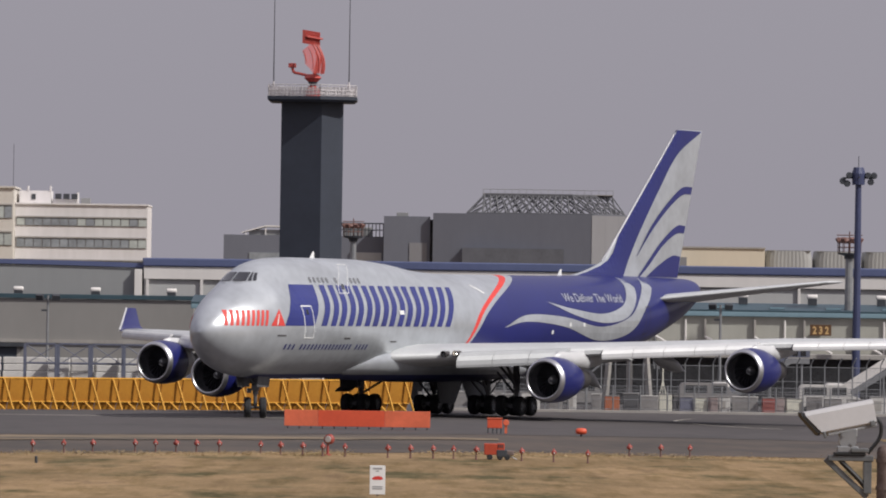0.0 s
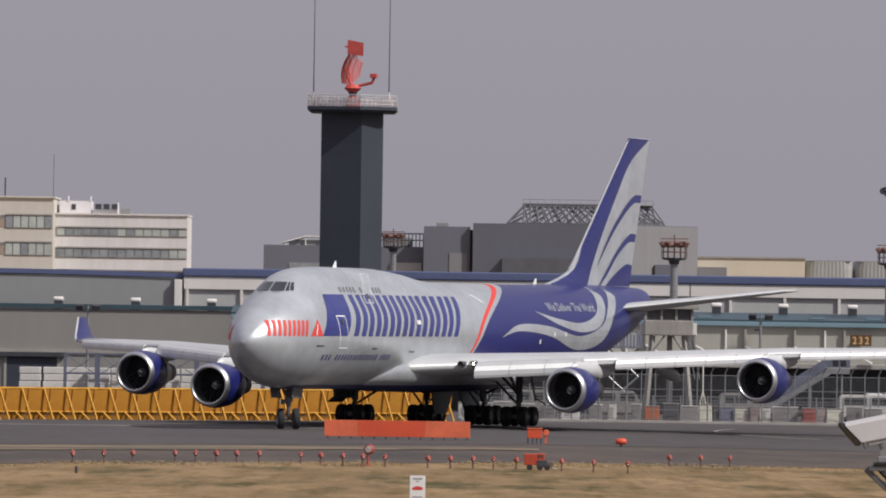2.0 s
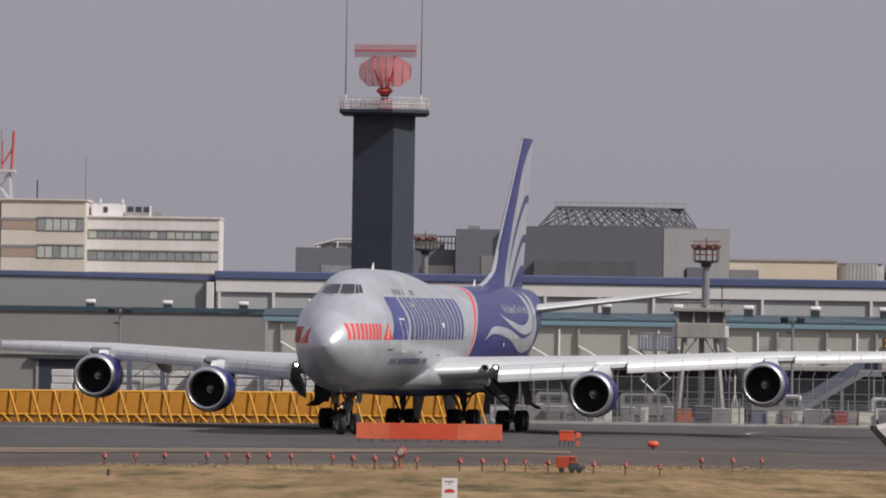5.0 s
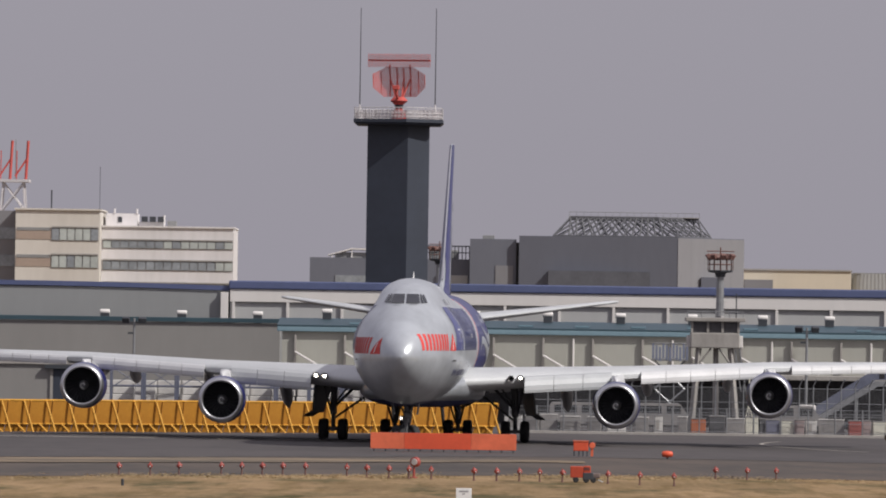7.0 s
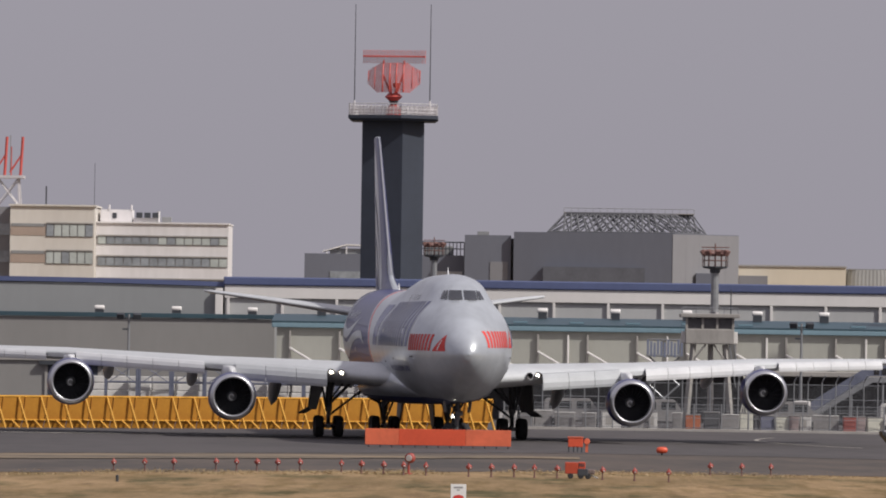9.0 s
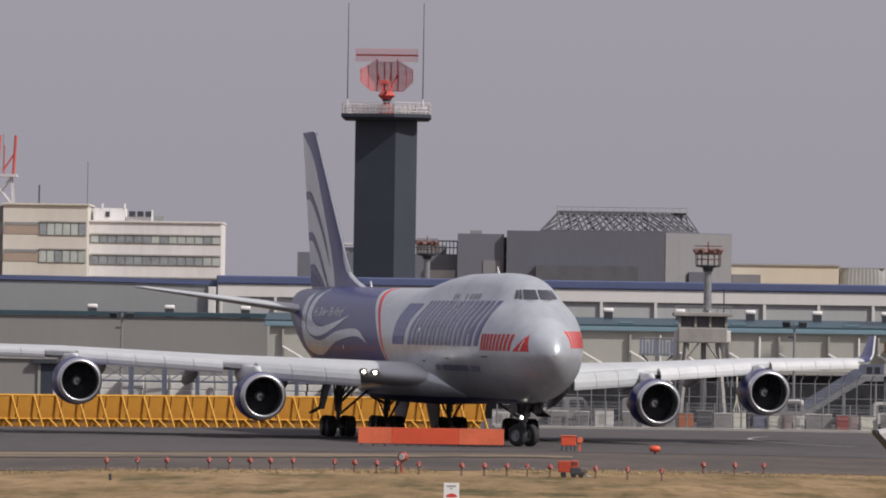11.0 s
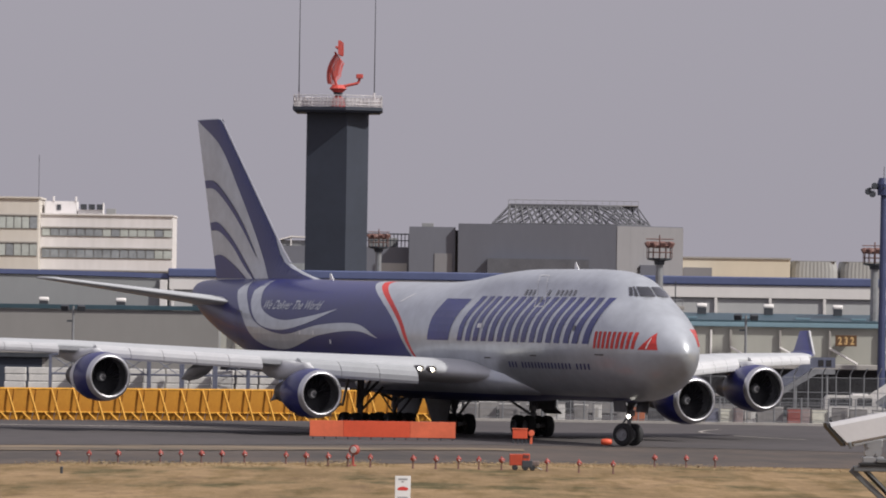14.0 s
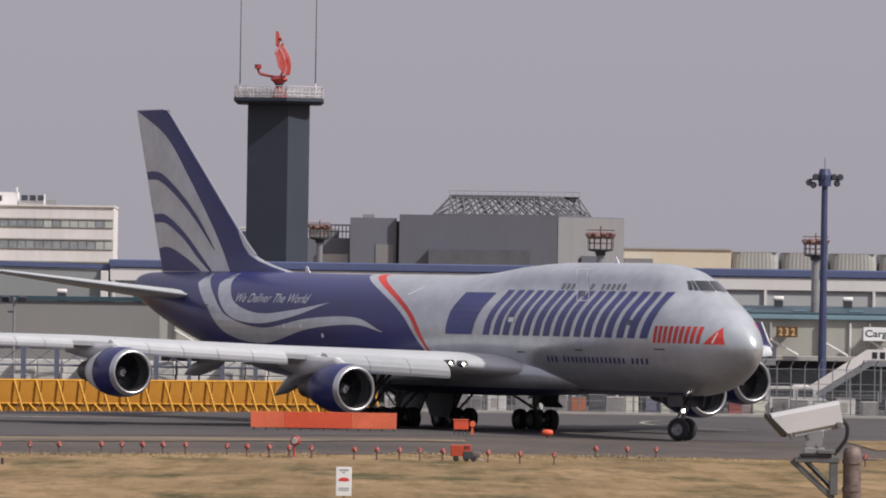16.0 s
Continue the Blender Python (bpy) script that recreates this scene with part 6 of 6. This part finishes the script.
    part("pole", lathe([(-5.515, 0.0), (-5.515, 0.062), (-0.02, 0.056), (0.0, 0.058), (0.035, 0.05), (0.052, 0.03), (0.055, 0)], "z", 20), "rust", root, "rust-stained round pole", True).location = (0.24, 0, 0.0)
    for z in (-0.03, -0.20):
        part("clamp", lathe([(z, 0.0), (z, 0.062), (z - 0.025, 0.062), (z - 0.025, 0)], "z", 20), "rust", root).location = (0.24, 0, 0)


surveillance_camera()


# ---- apron beyond the taxiway: kerb, barriers, wire fence, vehicles ----
def apron_kerb():
    root = finish("kerb", box(-1.5, 60, 486.0, 486.4, DIP - 0.15, DIP + 0.22, 0.03), "concrete")
    tagged(root, "long low concrete kerb along the apron", "kerb", kind="structure")


BLOCKS = ("white", "red", "orange", "pink", "cream")


def barriers():
    kinds = (("white", "box_white", "white plastic barrier block by the fence"), ("grey", "box_grey", "grey metal equipment box by the fence"), ("red", "box_red", "faded red barrier block by the fence"),
             ("dark", "clutter_dark", "dark equipment box by the fence"), ("orange", "box_orange", "orange-red barrier block by the fence"), ("slate", "box_slate", "slate blue equipment box by the fence"),
             ("pink", "box_pink", "pinkish grey barrier block by the fence"), ("cream", "box_cream", "cream white barrier block by the fence"))
    rnd = random.Random(4)
    row = ((-1.0, 1.3, "white"), (0.4, 1.0, "grey"), (1.6, 1.3, "grey"), (3.2, 1.5, "grey"), (5.0, 1.0, "grey"), (6.6, 1.4, "white"), (8.5, 1.0, "grey"), (9.7, 0.6, "white"), (11.5, 0.7, "grey"),
           (12.65, 1.1, "orange"), (14.05, 1.15, "dark"), (15.4, 1.35, "grey"), (16.6, 0.95, "cream"), (17.38, 0.4, "dark"), (18.15, 1.0, "slate"), (19.2, 0.9, "cream"), (20.1, 0.7, "pink"), (20.97, 0.8, "white"),
           (22.5, 1.9, "grey"), (24.2, 0.95, "red"), (25.07, 0.6, "pink"), (26.1, 1.2, "cream"), (27.6, 1.2, "grey"), (29.0, 1.3, "grey"), (30.6, 1.2, "white"), (32.4, 1.4, "white"), (34.2, 1.2, "grey"), (36.0, 1.3, "white"), (38, 1.2, "grey"))
    for x, w, k in row:
        _, m, label = next(q for q in kinds if q[0] == k)
        root = thing("barrier_block" if k in BLOCKS else "equipment_box", pose(x, 488.3 + rnd.random() * 0.7, DIP + 0.01, 0, 0, rnd.uniform(-5, 5)), label, "barrier" if k in BLOCKS else "box", "row of blocks along the wire fence")
        h = rnd.uniform(1.15, 1.4)
        part("body", box(-w / 2, w / 2, -0.4, 0.4, 0.1, h, 0.05), m, root)
        part("cap", box(-w / 2 - 0.02, w / 2 + 0.02, -0.43, 0.43, h + 0.004, h + 0.08, 0.02), "box_grey" if k != "grey" else "box_white", root)
        part("skid", box(-w / 2 + 0.1, w / 2 - 0.1, -0.38, 0.38, 0, 0.095), "clutter_dark", root)
        if k in ("grey", "white"):
            part("panel", box(-w * 0.3, w * 0.1, -0.415, -0.402, 0.4, h - 0.25), "concrete" if k == "white" else "box_grey", root)


def wire_fence():
    root = thing("wire_fence", pose(0, 487.4, DIP), "pale wire mesh airside fence with steel posts", "fence")
    post = part("post", tube((0, 0, 0), (0, 0, 2.05), 0.055, sides=6), "steel", root)
    post.location = (-1.3, 0, 0)
    for k in range(1, 24):
        share("post", post, root, Matrix.Translation((-1.3 + 2.0 * k, 0, 0)))
    bm = bmesh.new()
    for z in (0.3, 1.0, 1.7, 2.0):
        add_tube(bm, (-1.3, 0, z), (45, 0, z), 0.02, sides=4)
    part("rail", bm, "steel", root)
    bm = bmesh.new()
    for k in range(330):
        x = -1.3 + 0.14 * k
        add_box(bm, x - 0.008, x + 0.008, -0.004, 0.004, 0.25, 2.0)
    tagged(part("mesh", bm, "steel", root), kind="stuff")
    # taller security fence further back, with cranked tops
    root = thing("security_fence", pose(0, 497.5, DIP), "tall pale security fence with cranked post tops", "fence")
    bm = bmesh.new()
    add_tube(bm, (0, 0, 0), (0, 0, 3.7), 0.045, sides=6)
    add_tube(bm, (0, 0, 3.7), (0.25, -0.3, 4.25), 0.05, sides=6)
    post = part("post", bm, "steel", root)
    post.location = (0.5, 0, 0)
    for k in range(1, 40):
        share("post", post, root, Matrix.Translation((0.5 + 1.05 * k, 0, 0)))
    bm = bmesh.new()
    for z in (0.4, 1.4, 2.4, 3.5):
        add_tube(bm, (0.5, 0, z), (42, 0, z), 0.025, sides=4)
    for k in range(420):
        add_box(bm, 0.5 + 0.1 * k - 0.007, 0.5 + 0.1 * k + 0.007, -0.004, 0.004, 0.3, 3.5)
    tagged(part("mesh", bm, "steel", root), kind="stuff")


def cargo_rack():
    root = thing("cargo_rack", pose(-31.4, 498, DIP), "navy steel pallet rack frame", "rack", "racks behind the blast fence")
    for x in (0, 2.35):
        for y in (0, 1.4):
            part("upright", box(x - 0.07, x + 0.07, y - 0.07, y + 0.07, 0, 4.4, 0.01), "rack_blue", root)
    for z in (2.9, 4.35):
        for y in (0, 1.4):
            part("beam", box(0.08, 2.27, y - 0.05, y + 0.05, z, z + 0.12, 0.01), "rack_blue", root)
    part("bracing", add_tube(add_tube(bmesh.new(), (0.1, 1.4, 2.9), (2.25, 1.4, 4.3), 0.035, sides=5), (2.25, 1.4, 2.9), (0.1, 1.4, 4.3), 0.035, sides=5), "rack_blue", root)
    for k in range(1, 9):
        copy_thing(root, pose(-31.4 + 2.5 * k, 498 + 0.4 * (k % 3), DIP))
    load = thing("wrapped_pallet", pose(-34.2, 501.5, DIP), "pale cargo stacked in layers on a pallet", "pallet", "pallets behind the blast fence")
    for k in range(6):
        e = 0.03 * ((k * 5) % 3 - 1)
        part("layer", box(-0.8 + e, 0.8 + e, -0.6, 0.6, 0.16 + 0.54 * k, 0.66 + 0.54 * k, 0.05), "box_white", load)
    part("deck", box(-0.85, 0.85, -0.65, 0.65, 0, 0.15), "clutter_dark", load)
    for k in range(1, 15):
        copy_thing(load, pose(-34.2 + 1.75 * k, 501.5 + 0.5 * ((k * 7) % 3), DIP, 0, 0, (k * 53) % 14 - 7))


def stair_truck(x, y, label):
    root = thing("stair_truck", pose(x, y, DIP), label, "truck")
    part("chassis", box(-3.2, 3.0, -1.0, 1.0, 0.5, 0.9, 0.05), "dark_steel", root)
    part("cab", box(-3.2, -1.9, -1.0, 1.0, 0.91, 2.2, 0.12), "fascia", root, "white driver cab")
    part("cab_window", box(-2.95, -2.2, -1.02, -1.005, 1.5, 2.0), "glass", root)
    bm = bmesh.new()
    add_rings(bm, [[(-1.9, yy, 1.2), (2.6, yy, 4.1), (4.2, yy, 4.1), (4.2, yy, 3.7), (2.8, yy, 3.7), (-1.7, yy, 0.92)] for yy in (-0.9, 0.9)], caps=(True, True))
    bmesh.ops.recalc_face_normals(bm, faces=bm.faces)
    part("stair_flight", bm, "steel", root)
    for k in range(12):
        part("step", box(-1.75 + 0.36 * k, -1.42 + 0.36 * k, -0.8, 0.8, 1.32 + 0.235 * k, 1.36 + 0.235 * k), "steel", root)
    part("side_panel", add_rings(bmesh.new(), [[(-1.9, yy, 1.3), (2.6, yy, 4.2), (4.2, yy, 4.2), (4.2, yy, 5.0), (2.5, yy, 5.0), (-1.9, yy, 2.15)] for yy in (-0.96, -0.92)], caps=(True, True)), "rack_blue" if "navy" in label else "fascia", root)
    for k in range(2):
        part("side_window", box(2.9 + 0.6 * k, 3.3 + 0.6 * k, -0.985, -0.965, 4.3, 4.8), "glass", root)
    for xx in (-2.4, 2.0):
        for yy in (-0.9, 0.9):
            part("tyre", lathe([(-0.14, 0), (-0.14, 0.36), (-0.1, 0.45), (0.1, 0.45), (0.14, 0.36), (0.14, 0)], "y", 18), "rubber", root).location = (xx, yy, 0.45)
    for xx in (1.2, 3.6):
        part("support", tube((xx, -0.7, 0.9), (xx, -0.7, 3.7), 0.09, sides=8), "steel", root)


def van(x, y, m, label):
    root = thing("service_van", pose(x, y, DIP), label, "van", "vehicles parked on the apron")
    bm = bmesh.new()
    prof = [(-2.3, 0.45), (-2.3, 1.9), (-2.1, 2.15), (1.2, 2.15), (1.75, 1.35), (2.35, 1.2), (2.45, 0.9), (2.45, 0.45)]
    add_rings(bm, [[(a, -0.9, b) for a, b in prof], [(a, 0.9, b) for a, b in prof]], caps=(True, True))
    bmesh.ops.recalc_face_normals(bm, faces=bm.faces)
    bmesh.ops.bevel(bm, geom=bm.edges[:], offset=0.05, segments=2, affect="EDGES")
    part("body", bm, m, root)
    part("side_window", box(0.2, 1.3, -0.92, -0.905, 1.4, 1.95, 0.004), "glass", root)
    part("side_window", box(-1.9, -0.2, -0.92, -0.905, 1.4, 1.95, 0.004), "glass", root)
    for xx in (-1.5, 1.55):
        for yy in (-0.82, 0.82):
            part("tyre", lathe([(-0.11, 0), (-0.11, 0.28), (-0.08, 0.34), (0.08, 0.34), (0.11, 0.28), (0.11, 0)], "y", 18), "rubber", root).location = (xx, yy, 0.34)


def yard_lamp(x, y, top):
    root = thing("yard_lamp", pose(x, y, DIP), "slim dark yard lamp post with twin floodlights", "lamp post", "yard lamps before the terminal")
    h = top - DIP
    part("post", lathe([(0, 0), (0, 0.13), (h, 0.09), (h, 0)], "z", 8), "steel", root)
    part("arm", box(-0.62, 0.62, -0.05, 0.05, h - 0.35, h - 0.25), "dark_steel", root)
    for s in (-1, 1):
        part("floodlight", box(-0.30, 0.30, -0.22, 0.12, -0.22, 0.22, 0.03), "dark_steel", root).matrix_basis = pose(s * 0.62, -0.1, h - 0.12, 25, 0, 15 * s)
    part("junction_box", box(-0.5, -0.05, -0.06, 0.06, h - 1.25, h - 1.1), "dark_steel", root)


def wall_signs():
    root = thing("stand_number_sign", pose(30.85, 538.4, 5.55), "brown stand number sign with amber digits", "sign")
    part("face", box(-0.87, 0.87, -0.05, 0.15, -0.45, 0.45, 0.02), "sign_brown", root)
    part("hanger", box(-0.5, 0.5, 0.16, 1.55, -0.05, 0.05), "dark_steel", root)
    bm, a, b = text_mesh("2 3 2", 0.03)
    for v in bm.verts:
        v.co = (-0.66 + 1.32 * (v.co.x - a) / (b - a), -0.06, -0.29 + 0.58 * v.co.y / 0.7)
    part("digits", bm, "sign_amber", root, "amber digits")
    root = thing("company_sign", pose(38.4, 538.8, 5.45), "white wall sign with dark lettering", "sign")
    part("face", box(-1.3, 1.3, -0.05, 0.1, -0.55, 0.55, 0.02), "white", root)
    part("bracket", box(-1.0, 1.0, 0.11, 1.15, -0.05, 0.05), "dark_steel", root)
    bm, a, b = text_mesh("Cargo", 0.02)
    for v in bm.verts:
        v.co = (-1.15 + 2.3 * (v.co.x - a) / (b - a), -0.06, -0.22 + 0.55 * v.co.y / 0.7)
    part("lettering", bm, "dark_steel", root)


def lattice_mast():
    root = thing("antenna_mast", pose(-78.2, 1000, 24.0), "red and white lattice antenna mast on a roof", "mast")
    for s in (-1, 1):
        for e in (-1, 1):
            part("leg", tube((1.9 * s, 1.9 * e, 0), (1.5 * s, 1.5 * e, 5.0), 0.14, sides=5), "rail_white", root)
            part("brace", tube((-1.9 * e, 1.9 * s, 0.2), (1.5 * e, 1.5 * s, 4.6), 0.10, sides=5), "rail_white", root)
    part("deck", box(-2.4, 2.4, -2.2, 2.2, 4.7, 5.1), "rail_white", root, "white mast platform")
    for x0, x1 in ((-2.2, -0.4), (0.2, 2.0)):
        bm = bmesh.new()
        add_tube(bm, (x0 + 1.6, 0, 5.1), (x0 + 1.9, 0, 11.0), 0.24, sides=6)
        add_tube(bm, (x0, 0, 5.6), (x1, 0, 8.4), 0.16, sides=6)
        add_tube(bm, (x0 + 0.2, 0, 5.1), (x0 + 0.2, 0, 9.5), 0.08, sides=6)
        part("antenna_arm", bm, "radar_red", root, "red antenna arm")
    part("whip", tube((0.2, 0.5, 5.1), (0.2, 0.5, 11.2), 0.07, sides=5), "corrugated", root)
    part("footing", box(-2.4, 2.4, -2.2, 2.2, -1.0, 0.0), "concrete", root)
    root2 = thing("roof_house", pose(-78.2, 1000, DIP), "plain block that carries the antenna mast", "building")
    part("wall", box(-14, 3, -4, 8, 0, 23.69), "cream", root2)


def cargo_loader():
    root = thing("cargo_loader", pose(11.35, 529, DIP), "raised blue-grey railed platform of a scissor lift loader", "loader")
    part("chassis", box(-1.6, 1.6, -1.0, 1.0, 0.45, 0.95, 0.05), "steel", root)
    part("deck", box(-1.45, 1.45, -0.9, 0.9, 5.35, 5.55, 0.03), "steel", root)
    for y in (-0.7, 0.7):
        for z0, z1 in ((0.96, 3.1), (3.1, 5.34)):
            part("scissor_arm", tube((-1.2, y, z0), (1.2, y, z1), 0.07, sides=6), "steel", root)
            part("scissor_arm", tube((1.2, y + 0.1, z0), (-1.2, y + 0.1, z1), 0.07, sides=6), "steel", root)
    slat = part("rail_slat", box(-0.09, 0.09, -0.03, 0.03, 0.0, 1.15, 0.01), "loader_blue", root)
    slat.location = (-1.35, -0.88, 5.56)
    for k in range(1, 11):
        share("rail_slat", slat, root, Matrix.Translation((-1.35 + 0.27 * k, -0.88, 5.56 - 0.12 * (k % 3))))
    part("handrail", tube((-1.4, -0.88, 6.74), (1.4, -0.88, 6.74), 0.05, sides=6), "steel", root)
    for x in (-1.1, 1.1):
        for y in (-0.9, 0.9):
            part("tyre", lathe([(-0.14, 0), (-0.14, 0.36), (-0.1, 0.45), (0.1, 0.45), (0.14, 0.36), (0.14, 0)], "y", 18), "rubber", root).location = (x, y, 0.45)


def work_stand():
    root = thing("work_stand", pose(16.5, 492, DIP), "thin cream pole on splayed legs", "stand")
    part("pole", tube((0, 0, 2.3), (0, 0, 5.0), 0.05, sides=6), "box_cream", root)
    for x, y in ((-0.55, -0.3), (0.55, -0.3), (0.0, 0.6)):
        part("leg", tube((0, 0, 2.4), (x, y, 0), 0.04, sides=6), "box_cream", root)


apron_kerb()
work_stand()
cargo_loader()
barriers()
wire_fence()
cargo_rack()
stair_truck(24.0, 507, "dull navy-sided aircraft stair truck on the apron")
stair_truck(33.0, 512, "white covered stair truck with side windows")
van(20.5, 505, "box_grey", "grey service van on the apron")
van(10.5, 508, "box_grey", "grey service van on the apron")
van(4.0, 506, "box_grey", "grey service van on the apron")
van(29.5, 503, "box_white", "white service van on the apron")
yard_lamp(-31.0, 520, 7.4)
yard_lamp(21.9, 520, 7.45)
wall_signs()
lattice_mast()


# ---- what moves ----
# time, place of the nose wheels, heading and lean
TAXI = [
    (0.0, -11.052, 394.294, -117.27, -0.240),
    (0.5, -11.209, 393.169, -115.81, -0.253),
    (1.0, -11.315, 392.021, -114.33, -0.264),
    (1.5, -11.350, 390.833, -112.80, -0.276),
    (2.0, -11.327, 389.571, -111.17, -0.286),
    (2.5, -11.205, 388.236, -109.45, -0.288),
    (3.0, -11.006, 386.837, -107.64, -0.278),
    (3.5, -10.730, 385.392, -105.77, -0.259),
    (4.0, -10.399, 383.944, -103.95, -0.232),
    (4.5, -9.976, 382.517, -101.92, -0.199),
    (5.0, -9.473, 381.120, -99.78, -0.160),
    (5.5, -8.898, 379.745, -97.60, -0.120),
    (6.0, -8.262, 378.399, -95.45, -0.080),
    (6.5, -7.582, 377.092, -93.43, -0.040),
    (7.0, -6.872, 375.832, -91.61, -0.001),
    (7.5, -6.132, 374.590, -89.76, 0.036),
    (8.0, -5.348, 373.353, -87.93, 0.068),
    (8.5, -4.514, 372.115, -86.09, 0.097),
    (9.0, -3.646, 370.898, -84.21, 0.126),
    (9.5, -2.724, 369.707, -82.30, 0.155),
    (10.0, -1.733, 368.544, -80.37, 0.184),
    (10.5, -0.653, 367.412, -78.44, 0.213),
    (11.0, 0.530, 366.312, -76.54, 0.242),
    (11.5, 1.817, 365.219, -74.67, 0.273),
    (12.0, 3.151, 364.147, -72.75, 0.306),
    (12.5, 4.520, 363.092, -70.82, 0.342),
    (13.0, 5.961, 362.050, -68.87, 0.378),
    (13.5, 7.393, 361.087, -66.98, 0.410),
    (14.0, 8.851, 360.243, -65.21, 0.419),
    (14.5, 10.298, 359.560, -63.60, 0.404),
    (15.0, 11.778, 359.056, -61.98, 0.365),
    (15.5, 13.321, 358.675, -60.46, 0.325),
    (16.0, 14.933, 358.327, -59.05, 0.280),
]


def motions():
    # the ground falls a little to one side, and the aircraft leans with it
    walk(plane, [(t, pose(x, y, side_fall(x) + 0.03) @ pose(0, 0, 0, 0, b, 0) @ pose(0, 0, 0, 0, 0, a)) for t, x, y, a, b in TAXI])
    # the radar turns once in four seconds; clockwise from above; its feed points left at the start
    walk(antenna, [(k * 0.5, pose(-14.05, 700, 31.15, 0, 0, 167 - 44.6 * k)) for k in range(33)])
    # rolling wheels
    ts, xs, ys, hs = (np.array(c) for c in list(zip(*TAXI))[:4])
    times = [k * 0.25 for k in range(65)]
    for ob, place, r in WHEELS:
        base = ob.parent.matrix_basis.translation + place
        px = np.interp(times, ts, xs) + np.cos(np.radians(np.interp(times, ts, hs))) * base.x - np.sin(np.radians(np.interp(times, ts, hs))) * base.y
        py = np.interp(times, ts, ys) + np.sin(np.radians(np.interp(times, ts, hs))) * base.x + np.cos(np.radians(np.interp(times, ts, hs))) * base.y
        way = np.concatenate([[0], np.cumsum(np.hypot(np.diff(px), np.diff(py)))])
        walk(ob, [(t, pose(*place, 0, math.degrees(d / r), 0)) for t, d in zip(times, way)])


motions()
